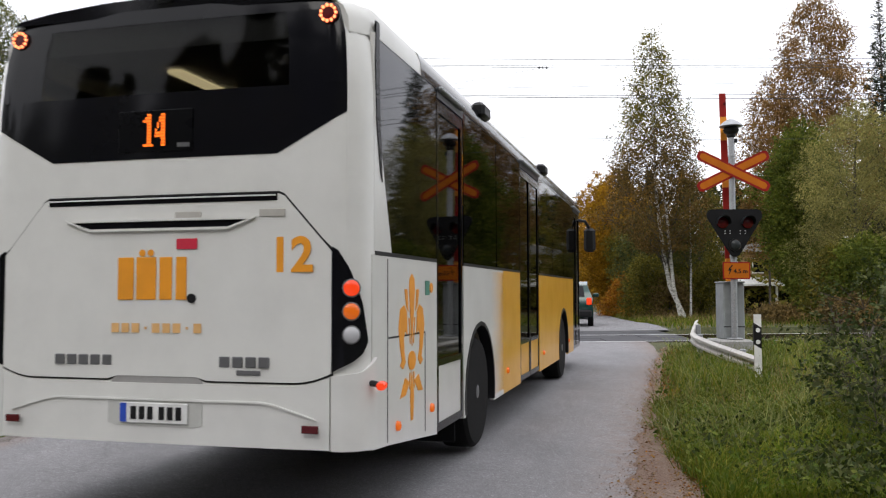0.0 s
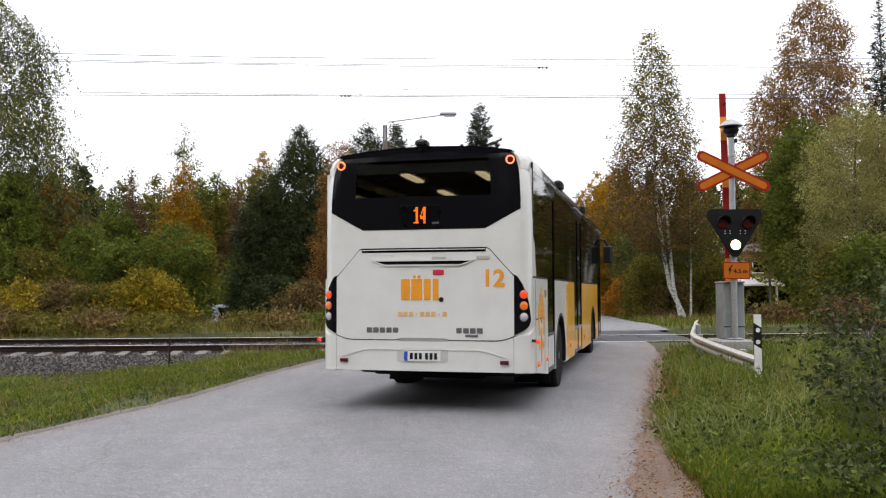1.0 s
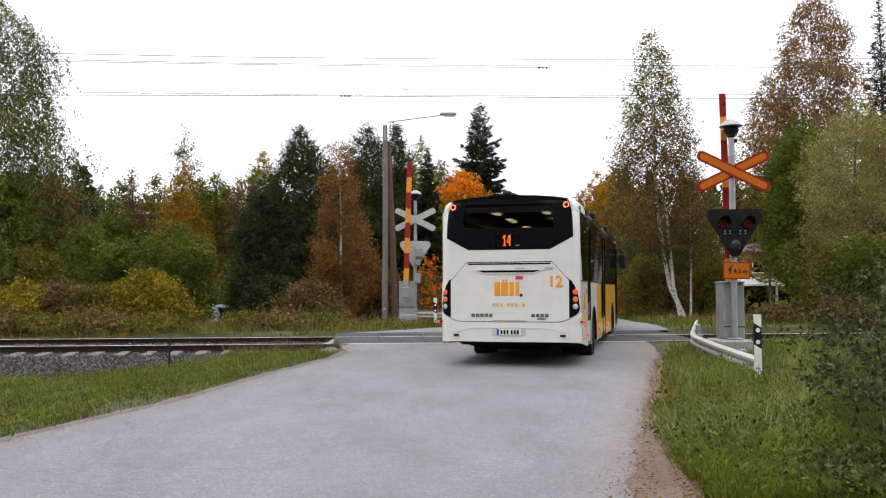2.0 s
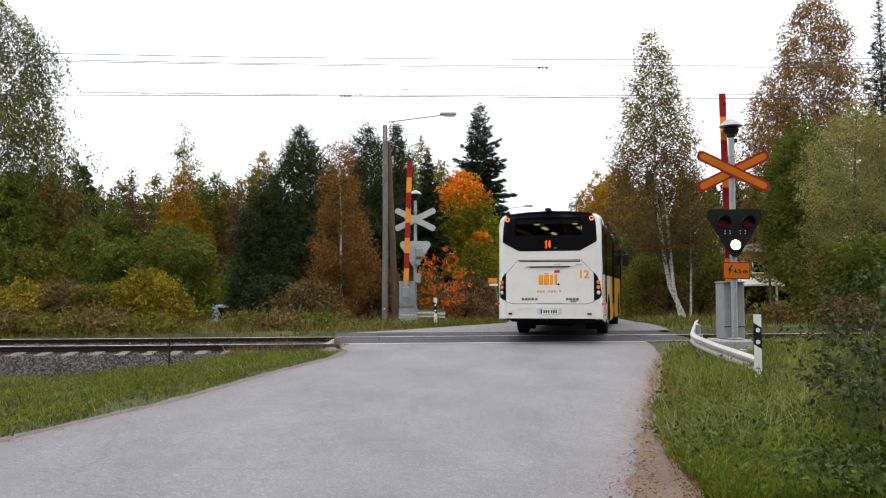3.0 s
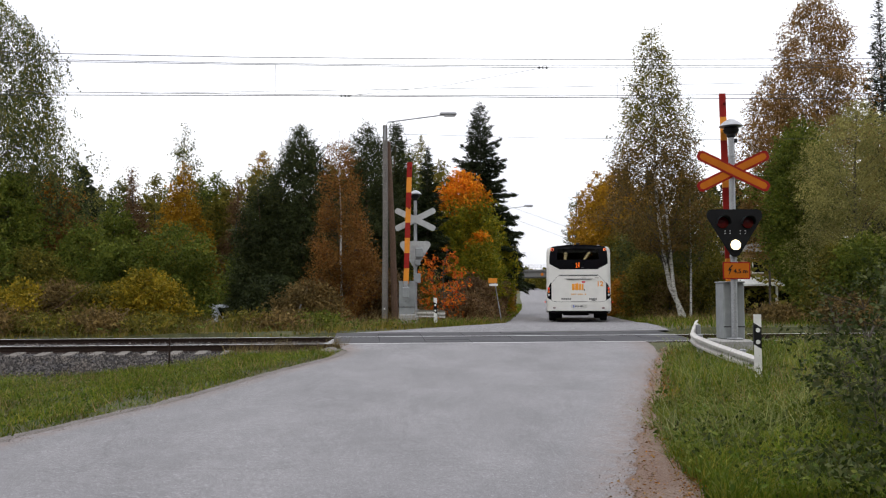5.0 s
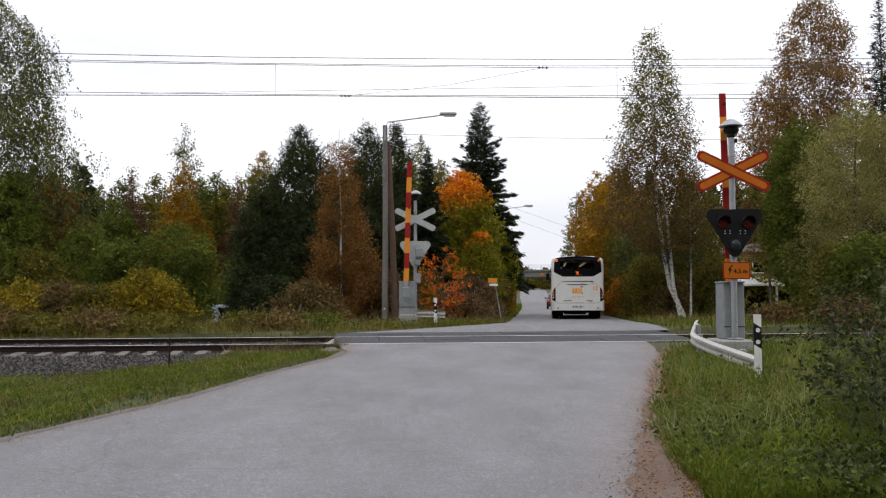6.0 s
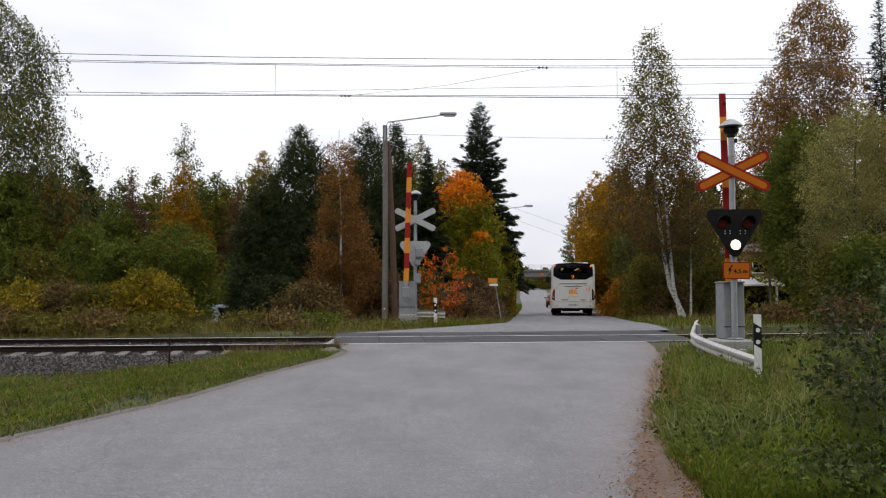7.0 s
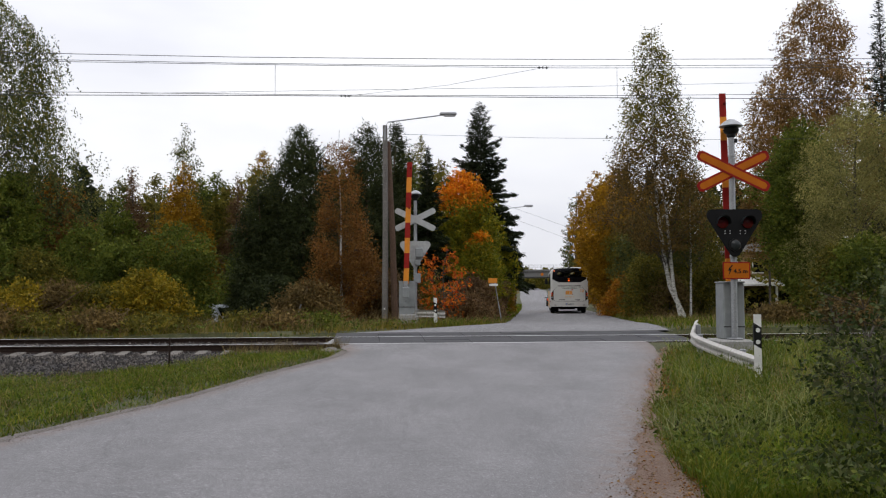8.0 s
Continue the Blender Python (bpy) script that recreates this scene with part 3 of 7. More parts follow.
        lamp = P("tail_lamp", skin(Geo(), a, b, lo, hi, 0.016, 0.03, 12, 4), GLOSS_BLACK, "black tail lamp cluster")
        for z, m, nm in ((1.395, RED_GLOW, "brake_light"), (1.265, AMBER_GLOW, "indicator"), (1.135, WHITE_LENS, "reversing_light")):
            c = Vector(rear_at(s * 1.19, z, 0.012))
            mm = Matrix.Translation(c) @ pose(0, 0, 0, 90, 0, s * 28)
            P(nm, Geo().lathe([(0.045, 0), (0.045, 0.010), (0.035, 0.018), (0.012, 0.022)], mm, 18), m, "", lamp)
            P("bezel", Geo().lathe([(0.049, 0.0), (0.053, 0.006), (0.046, 0.008), (0.045, 0.0)], mm, 18), GREY_BADGE, "", lamp)
        c = Vector((s * 1.045, -0.0, 2.967))
        led = P("high_brake_light", Geo().lathe([(0.060, 0.0), (0.058, 0.007), (0.034, 0.007), (0.033, 0.0)], Matrix.Translation(c + Vector((0, 0.055, 0))) @ pose(0, 0, 0, 90, 0, 0), 20), RED_LENS, "round red brake light with a ring of glowing dots")
        for i in range(11):
            q = c + Vector((0.046 * math.cos(i * 0.5712), 0.045, 0.046 * math.sin(i * 0.5712)))
            P("glowing_dot", Geo().lathe([(0.0105, 0.0), (0.009, 0.005), (0.003, 0.007)], Matrix.Translation(q) @ pose(0, 0, 0, 90, 0, 0), 7), RING_GLOW, "", led)
        P("lens", Geo().lathe([(0.036, 0.0), (0.036, 0.004), (0.01, 0.005)], Matrix.Translation(c + Vector((0, 0.055, 0))) @ pose(0, 0, 0, 90, 0, 0), 16), RED_LENS, "", led)
        g = Geo().tube([(s * 1.26, 0.14, 0.86), (s * 1.30, 0.12, 0.86), (s * 1.335, 0.12, 0.85)], 0.018, 8)
        stalk = P("marker_stalk", g, BLACK, "rubber side marker stalk")
        P("marker_lens", Geo().lathe([(0.012, -0.035), (0.024, -0.028), (0.028, 0), (0.024, 0.028), (0.012, 0.035)], pose(s * 1.345, 0.12, 0.85, 90, 0, 0), 12), RED_GLOW, "", stalk)
    P("plate_recess", skin(Geo(), -0.31, 0.31, by((0, 0.595), (0.26, 0.595), (0.31, 0.61)), by((0, 0.76), (0.29, 0.76), (0.31, 0.75)), 0.023, 0.01, 10, 1), plain("recess_grey", (0.5, 0.5, 0.47), 0.5), "", bumper)
    plate = P("number_plate", Geo().box((0, -0.030, 0.674), (0.442, 0.008, 0.118), 0.003), WHITE_PAINT, "white number plate with dark bars", bumper)
    for i in range(6):
        part("plate_bar", Geo().box((-0.13 + i * 0.055 + (0.02 if i > 2 else 0), -0.0355, 0.674), (0.036, 0.003, 0.075)), BLACK, bumper)
    P("plate_band", Geo().box((-0.198, -0.0355, 0.674), (0.042, 0.003, 0.110)), plain("plate_blue", (0.02, 0.07, 0.45), 0.4), "blue band", bumper)
    # roof
    prof = [(-1.275, 2.86), (-1.27, 2.95), (-1.235, 3.03), (-1.15, 3.085), (-0.9, 3.12), (-0.5, 3.15), (0, 3.165)]
    prof += [(-x, z) for x, z in prof[-2::-1]]
    g = Geo()
    ends = ((0.08, 0.985), (0.14, 0.995), (0.25, 1.0), (3, 1.0), (6, 1.0), (9, 1.0), (11.8, 1.0), (12.05, 0.985), (12.15, 0.97))
    g.sheet(lambda e, q: (q[0] * interp(e[0], (0.08, 0.91), (0.14, 0.955), (0.25, 1.0), (11.8, 1.0), (12.15, 0.96)), e[0], 2.86 + (q[1] - 2.86) * (e[1] if e[1] > 0.99 else 0.92)), ends, prof)
    g.add([(x * 0.91, 0.085, z - 0.01) for x, z in prof], [tuple(range(len(prof)))])
    P("roof", g, BUS_WHITE)
    edge = [(x * 0.91, z + 0.004) for x, z in prof if abs(x) < 1.2]
    P("rear_roof_edge", Geo().prism([(-1.1, 3.06), (1.1, 3.06)] + edge[::-1], 0.03, pose(0, 0.058, 0)), GLOSS_BLACK, "black upper edge of the rear", smooth=False)
    P("roof_ceiling", Geo().box((0, 6.1, 2.99), (2.3, 11.6, 0.03)), plain("cabin_lining", (0.5, 0.5, 0.5), 0.7))
    for y, l in ((3.5, 2.2), (7.6, 2.6)):
        P("roof_pod", Geo().box((0.05, y, 3.20), (1.9, l, 0.12), 0.05), WHITE_PAINT, "white roof unit")
    P("roof_camera", Geo().box((-0.02, 0.06, 3.20), (0.15, 0.16, 0.08), 0.02).box((-0.02, -0.03, 3.19), (0.08, 0.05, 0.05), 0.01).box((-0.02, 0.1, 3.15), (0.10, 0.1, 0.06)), BLACK, "black reversing camera")
    # cabin
    P("cabin_floor", Geo().box((0, 6.0, 0.62), (2.4, 11.6, 0.08)), plain("cabin_floor", (0.06, 0.06, 0.065), 0.7))
    for y in (1.3, 3.2, 5.4, 7.6, 9.8):
        for x in (-0.5, 0.5):
            P("cabin_lamp", Geo().box((x, y, 2.955), (0.12, 0.75, 0.03), 0.01), CEIL_GLOW)
    g = Geo().box((0, 0, 0.45), (0.44, 0.44, 0.10), 0.03).box((0, -0.21, 0.85), (0.44, 0.08, 0.75), 0.03).box((0, 0, 0.2), (0.1, 0.3, 0.4))
    seat_mat = two_scale("seat_cloth", (0.03, 0.03, 0.06), (0.06, 0.05, 0.09), (0.02, 0.02, 0.03), 6, 60, 0.9)
    first = None
    for y in (0.9, 1.7, 3.0, 4.0, 7.2, 8.2, 9.4):
        for x in (-0.95, -0.48, 0.48, 0.95):
            if y < 3 and x > 0.9 and y > 1.5:
                continue
            if first is None:
                first = P("seat", g, seat_mat)
                ob = first
            else:
                ob = new("seat", first.data)
                ob.parent = bus
            ob.location = (x, y, 1.0 if y < 4.5 else 0.68)
    for x, y in ((0.6, 2.0), (0.6, 5.2), (0.6, 6.7), (-0.6, 5.0), (-0.6, 7.0)):
        P("grab_pole", Geo().rod((x, y, 0.66), (x, y, 2.97), 0.017, n=8), BUS_YELLOW)
    # right side: lower panels
    def lower(name, outline, m, M=SIDE_R, lab="", up=None):
        return P(name, Geo().prism(outline, 0.035, M), m, lab, up)
    lower("side_panel", [(0.16, 0.48), (0.45, 0.46), (1.56, 0.35), (1.56, 1.585), (0.16, 1.585)], BUS_WHITE)
    lower("flap_seam", [(0.45, 1.09), (1.24, 1.09), (1.24, 0.42), (1.252, 0.42), (1.252, 1.102), (0.45, 1.102)], SEAM, pose(1.277, 0, 0, 0, 0, 90))
    lower("panel_seam", [(0.425, 0.48), (0.437, 0.48), (0.437, 1.57), (0.425, 1.57)], SEAM, pose(1.277, 0, 0, 0, 0, 90))
    ar = arch(3.06, 0.60, 0.34, 0)
    lower("side_panel", [(2.41, 0.34)] + ar[::-1][::-1][::-1] + [(4.15, 0.34), (4.15, 1.585), (2.41, 1.585)], BUS_WHITE)
    lower("side_panel", [(4.15, 0.34), (5.18, 0.34), (5.18, 1.585), (4.15, 1.585)], BUS_YELLOW, lab="yellow lower side panel")
    ar = arch(9.32, 0.60, 0.34, 0)
    lower("side_panel", [(6.67, 0.34)] + ar[::-1] + [(10.75, 0.34), (10.75, 1.585), (6.67, 1.585)], BUS_YELLOW, lab="yellow lower side panel")
    g = Geo()
    M2 = pose(1.2775, 0, 0, 0, 0, 90)
    for i in range(14):
        for j in range(34):
            y, z = 4.13 - i * 0.042, 0.40 + j * 0.0345 + (0.017 if i % 2 else 0)
            k = 0.019 * (1 - i / 15)
            if (y - 3.06) ** 2 + (z - 0.49) ** 2 > 0.40 and z < 1.57:
                g.prism([(y - k, z), (y, z - k), (y + k, z), (y, z + k)], 0.004, M2)
    P("dot_fade", g, BUS_YELLOW, "yellow dots fading into the white", fix=False, smooth=False)["kind"] = "stuff"
    for y in (3.06, 9.32):
        for s in (-1, 1):
            g = Geo()
            o, i2 = arch(y, 0.62, 0.36, 0), arch(y, 0.585, 0.36, 0)
            P("wheel_arch", Geo().prism(o + i2[::-1], 0.10, pose(1.282 if s > 0 else -1.18, 0, 0, 0, 0, 90)), BLACK, "black wheel arch lip")
            P("wheel_housing", Geo().box((s * 0.75, y, 0.9), (0.5, 1.25, 0.5)), BLACK)
    # right side: upper glazing
    def pane(y0, y1, z0=1.60, z1=2.86, sx=1, up=None, lean=0.0):
        m = pose(1.272, 0, 0, 0, 0, 90) if sx > 0 else pose(-1.266, 0, 0, 0, 0, 90)
        ob = P("window_pane", Geo().prism([(y0 + lean, z0), (y1, z0), (y1, z1), (y0, z1)], 0.006, m), TINTED, "dark tinted side window", up)
        ob.visible_shadow = False
    def rail(z0, z1, y0, y1, sx=1, m=BLACK, x=1.268):
        return P("window_rail", Geo().prism([(y0, z0), (y1, z0), (y1, z1), (y0, z1)], 0.05, pose(x if sx > 0 else -x + 0.05, 0, 0, 0, 0, 90)), m)
    rail(1.585, 1.61, 0.2, 1.56, m=BLACK, x=1.276), rail(1.585, 1.61, 2.41, 5.18, x=1.276), rail(1.585, 1.61, 6.67, 10.75, x=1.276)
    for a, b in ((0.36, 1.56), (2.42, 3.80), (3.83, 5.17), (6.68, 8.02), (8.05, 9.38), (9.41, 10.74)):
        if a < 1:
            ob = P("window_pane", Geo().prism([(0.53, 1.60), (b, 1.60), (b, 2.86), (0.27, 2.86), (0.29, 2.30)], 0.006, pose(1.272, 0, 0, 0, 0, 90)), TINTED, "dark tinted side window")
            ob.visible_shadow = False
        else:
            pane(a, b)
        P("pillar", Geo().box((1.235, b + 0.01, 2.23), (0.05, 0.07, 1.27)), GLOSS_BLACK)
    P("rear_quarter", Geo().prism([(0.19, 1.585), (0.52, 1.585), (0.285, 2.30), (0.265, 2.88), (0.19, 2.88)], 0.03, SIDE_R), BUS_WHITE)
    P("corner_strip", Geo().prism([(0.205, 2.95), (0.195, 2.7), (0.22, 2.35), (0.285, 2.08), (0.325, 2.02), (0.305, 2.2), (0.275, 2.45), (0.262, 2.95)], 0.012, pose(1.281, 0, 0, 0, 0, 90)), DISPLAY_BLACK, "black vertical strip")
    # doors on the right side
    def door(y0, y1, low_m, leaves, z_low, name_label):
        w = (y1 - y0) / leaves
        d = P("passenger_door", Geo().prism([(y0, 2.80), (y1, 2.80), (y1, 2.86), (y0, 2.86)], 0.05, SIDE_R), BLACK, name_label)
        for i in range(leaves):
            a, b = y0 + i * w + 0.012, y0 + (i + 1) * w - 0.012
            g = Geo()
            for p, q, r, t in ((a, a + 0.05, 0.36, 2.79), (b - 0.05, b, 0.36, 2.79), (a + 0.05, b - 0.05, 2.70, 2.79), (a + 0.05, b - 0.05, 0.36, 0.42), (a + 0.05, b - 0.05, z_low - 0.03, z_low + 0.02)):
                g.prism([(p, r), (q, r), (q, t), (p, t)], 0.04, pose(1.27, 0, 0, 0, 0, 90))
            P("door_frame", g, GLOSS_BLACK, "", d)
            ob = P("door_glass", Geo().prism([(a + 0.05, z_low + 0.02), (b - 0.05, z_low + 0.02), (b - 0.05, 2.70), (a + 0.05, 2.70)], 0.006, pose(1.258, 0, 0, 0, 0, 90)), TINTED, "", d)
            ob.visible_shadow = False
            P("door_foot", Geo().prism([(a + 0.05, 0.42), (b - 0.05, 0.42), (b - 0.05, z_low - 0.03), (a + 0.05, z_low - 0.03)], 0.02, pose(1.262, 0, 0, 0, 0, 90)), low_m, "", d)
        P("door_header", Geo().box((1.285, (y0 + y1) / 2, 2.875), (0.05, y1 - y0 - 0.1, 0.035), 0.01), GALV, "", d)
    door(1.57, 2.40, BUS_WHITE, 1, 0.86, "dark glazed rear passenger door")
    door(5.19, 6.66, BUS_YELLOW, 2, 0.80, "dark glazed double passenger door")
    door(10.77, 11.9, GLOSS_BLACK, 2, 0.7, "dark glazed front door")
    P("window_cove", Geo().sheet(lambda y, q: (q[0], y, q[1]), [1.15, 3, 6, 9, 11.9], [(1.277, 2.86), (1.276, 2.94), (1.25, 3.015), (1.21, 3.06)]), GLOSS_BLACK, "glossy black cove above the windows")
    for y in (3.25, 7.2):
        P("roof_lamp_box", Geo().box((1.24, y, 3.03), (0.14, 0.30, 0.14), 0.03), BLACK, "black box at the roof edge")
    # left side
    lower("side_panel", [(0.16, 0.48), (0.45, 0.44), (2.4, 0.35)] + arch(3.06, 0.60, 0.34, 0)[::-1] + [(4.4, 0.34), (4.4, 1.585), (0.16, 1.585)], BUS_WHITE, SIDE_L)
    lower("side_panel", [(4.4, 0.34)] + arch(9.32, 0.60, 0.34, 0)[::-1] + [(12.0, 0.34), (12.0, 1.585), (4.4, 1.585)], BUS_YELLOW, SIDE_L, "yellow lower side panel")
    rail(1.585, 1.61, 0.2, 12.0, -1, x=1.27)
    for k in range(8):
        pane(0.36 + k * 1.45, 0.36 + (k + 1) * 1.45 - 0.03, sx=-1)
        P("pillar", Geo().box((-1.235, 0.36 + (k + 1) * 1.45 - 0.015, 2.23), (0.05, 0.07, 1.27)), GLOSS_BLACK)
    P("rear_quarter", Geo().prism([(0.19, 1.585), (0.40, 1.585), (0.36, 2.88), (0.19, 2.88)], 0.03, SIDE_L), BUS_WHITE)
    # front, underside
    P("front_panel", Geo().box((0, 12.05, 1.0), (2.5, 0.16, 1.3), 0.06), BUS_WHITE)
    P("windscreen", Geo().prism([(-1.2, 1.65), (1.2, 1.65), (1.2, 2.86), (-1.2, 2.86)], 0.01, pose(0, 12.08, 0)), TINTED)
    P("underbody", Geo().box((0, 6.4, 0.47), (2.3, 11.0, 0.18), 0.05).box((0, 1.75, 0.43), (2.0, 1.5, 0.16), 0.05).box((-0.1, 1.9, 0.34), (1.1, 0.9, 0.14), 0.04), MATT_BLACK, "dark underside with engine sump")
    for s in (-1, 1):
        P("mud_flap", Geo().box((s * 0.93, 2.44, 0.36), (0.52, 0.02, 0.44), 0.006), MATT_BLACK, "black rubber mud flap")
    for y in (3.06, 9.32):
        P("axle", Geo().rod((-1.0, y, 0.49), (1.0, y, 0.49), 0.09, n=10), BLACK)
    for s in (-1, 1):
        arm = P("mirror_arm", Geo().tube([(s * 1.2, 12.0, 2.74), (s * 1.36, 12.2, 2.72), (s * 1.43, 12.28, 2.6)], 0.03, 8), BLACK)
        P("mirror", Geo().box((s * 1.44, 12.28, 2.36), (0.22, 0.13, 0.46), 0.05), BLACK, "", arm)
    # markers and mark on the right flank
    for y, z in ((0.62, 0.55), (1.40, 0.56), (4.35, 0.56), (7.0, 0.56), (9.95, 0.56)):
        P("side_marker", Geo().lathe([(0.032, 0), (0.029, 0.018), (0.012, 0.026)], pose(1.275, y, z, 0, 90, 0), 12), AMBER_GLOW, "amber side marker")
    F = lambda pts: P("ornament_piece", Geo().prism([(0.93 + a * 1.15, 1.49 - (1.49 - z) * 0.84) for a, z in pts], 0.004, pose(1.279, 0, 0, 0, 0, 90)), ORANGE, smooth=False)
    F([(0, 0.93), (0.025, 1.12), (0.055, 1.36), (0.045, 1.45), (0, 1.49), (-0.045, 1.45), (-0.055, 1.36), (-0.025, 1.12)])
    for s in (-1, 1):
        F([(s * 0.07, 1.20), (s * 0.09, 1.37), (s * 0.14, 1.37), (s * 0.11, 1.24)][::s])
        F([(s * 0.09, 1.02), (s * 0.10, 1.20), (s * 0.15, 1.25), (s * 0.22, 1.22), (s * 0.25, 1.08), (s * 0.22, 0.93), (s * 0.19, 0.84), (s * 0.22, 0.80), (s * 0.17, 0.77), (s * 0.12, 0.82), (s * 0.15, 0.90), (s * 0.16, 1.0), (s * 0.13, 1.06)][::s])
        F([(s * 0.05, 1.15), (s * 0.065, 1.15), (s * 0.035, 0.95), (s * 0.025, 0.95)][::s])
        F([(s * 0.05, 0.66), (s * 0.13, 0.70), (s * 0.22, 0.56), (s * 0.12, 0.57)][::s])
        F([(s * 0.03, 0.73), (s * 0.045, 0.73), (s * 0.05, 0.62), (s * 0.04, 0.60)][::s])
    F([(0.075 * math.cos(i * math.pi / 6), 0.82 + 0.075 * math.sin(i * math.pi / 6)) for i in range(12)])
    F([(0, 0.74), (0.035, 0.55), (0.02, 0.36), (-0.02, 0.36), (-0.035, 0.55)])
    P("filler_cap", Geo().rod((1.27, 1.40, 1.40), (1.282, 1.40, 1.40), 0.035, n=14), ORANGE)
    P("flank_sticker", Geo().box((1.278, 1.30, 1.40), (0.004, 0.10, 0.10)), plain("green_sticker", (0.05, 0.2, 0.14), 0.5))
    wheels = []
    tyre, rim = wheel_geo(0.485, 0.29)
    for y in (3.06, 9.32):
        for s in (-1, 1):
            if not wheels:
                w = P("wheel", tyre, RUBBER, "black tyre on a grey rim")
                r = part("rim", rim, RIM, w)
                base = (w.data, r.data)
            else:
                w, r = new("wheel", base[0]), new("rim", base[1])
                w.parent, r.parent = bus, w
            w.matrix_basis = pose(s * 1.10, y, 0.485, 0, 0, 0 if s > 0 else 180)
            wheels.append(w)
    return bus, wheels


bus, bus_wheels = build_bus()


def build_car(label, colour, lit):
    """A small hatchback; origin under its rear."""
    car = thing("hatchback_car", label, "car")
    green = plain("car_paint", colour, 0.2, 0.2, 0.1, 3, 0.8)
    side = [(0, 0.30), (-0.05, 0.62), (0.02, 0.90), (0.25, 1.30), (0.55, 1.42), (2.0, 1.43), (2.9, 0.98), (3.75, 0.82), (3.85, 0.35), (3.3, 0.22), (0.5, 0.22)]
    g = Geo()
    mid = [(x * (1.0 if z < 0.95 else 0.80), y, z) for x in (-0.83, 0.83) for y, z in side]
    n = len(side)
    g.add(mid, [tuple(range(n)), tuple(range(2 * n - 1, n - 1, -1))] + [(i, (i + 1) % n, n + (i + 1) % n, n + i) for i in range(n)])
    part("body", g, green, car)
    part("rear_window", Geo().add([(-0.58, 0.02, 0.95), (0.58, 0.02, 0.95), (0.54, 0.21, 1.27), (-0.54, 0.21, 1.27)], [(0, 1, 2, 3)]), GLOSS_BLACK, car)
    for s in (-1, 1):
        part("side_window", Geo().add([(s * 0.835, 0.35, 0.95), (s * 0.835, 2.7, 0.98), (s * 0.68, 2.0, 1.38), (s * 0.68, 0.6, 1.36)], [(0, 1, 2, 3)]), GLOSS_BLACK, car)
        part("tail_light", Geo().box((s * 0.72, -0.03, 0.80), (0.16, 0.06, 0.22), 0.02), RED_GLOW if lit else RED_LENS, car, "red tail light")
        part("door_mirror", Geo().box((s * 0.93, 2.35, 0.98), (0.2, 0.1, 0.13), 0.03), green, car)
    part("bumper", Geo().box((0, 0.0, 0.42), (1.62, 0.18, 0.22), 0.05), BLACK, car)
    plate = part("number_plate", Geo().box((0, -0.085, 0.62), (0.44, 0.02, 0.11)), WHITE_PAINT, car)
    tyre, rim = wheel_geo(0.29, 0.17)
    out = []
    for y in (0.65, 3.1):
        for s in (-1, 1):
            w = part("wheel", tyre, RUBBER, car)
            part("rim", rim, RIM, w)
            w.matrix_basis = pose(s * 0.76, y, 0.29, 0, 0, 0 if s > 0 else 180)
            out.append(w)
    return car, out


car, car_wheels = build_car("dark green small hatchback driving ahead of the bus", (0.012, 0.045, 0.04), True)


# ---------------------------------------------------------------- railway
def along(s, t, z):
    """A point beside the near rail: s along the track, t across it."""
    c, n = math.cos(TRACK_A), math.sin(TRACK_A)
    return (s * c - t * n, 21.75 + s * n + t * c, z)


TRACK_M = Matrix.Translation((0, 21.75, 0)) @ pose(0, 0, 0, 0, 0, math.degrees(TRACK_A))
CANT = math.atan(0.09 / 1.524)


def rail_geo(t, z, a, b):
    """A flat-bottomed rail from a to b with its top at z."""
    out = [(-0.036, 0), (0.036, 0), (0.036, -0.035), (0.009, -0.05), (0.009, -0.145), (0.07, -0.165), (0.07, -0.175), (-0.07, -0.175), (-0.07, -0.165), (-0.009, -0.145), (-0.009, -0.05), (-0.036, -0.035)]
    n = len(out)
    vs = [along(s, t + p, z - 0.003 + q) for s in (a, b) for p, q in out]
    return Geo().add(vs, [tuple(range(n)), tuple(range(2 * n - 1, n - 1, -1))] + [(i, (i + 1) % n, n + (i + 1) % n, n + i) for i in range(n)])


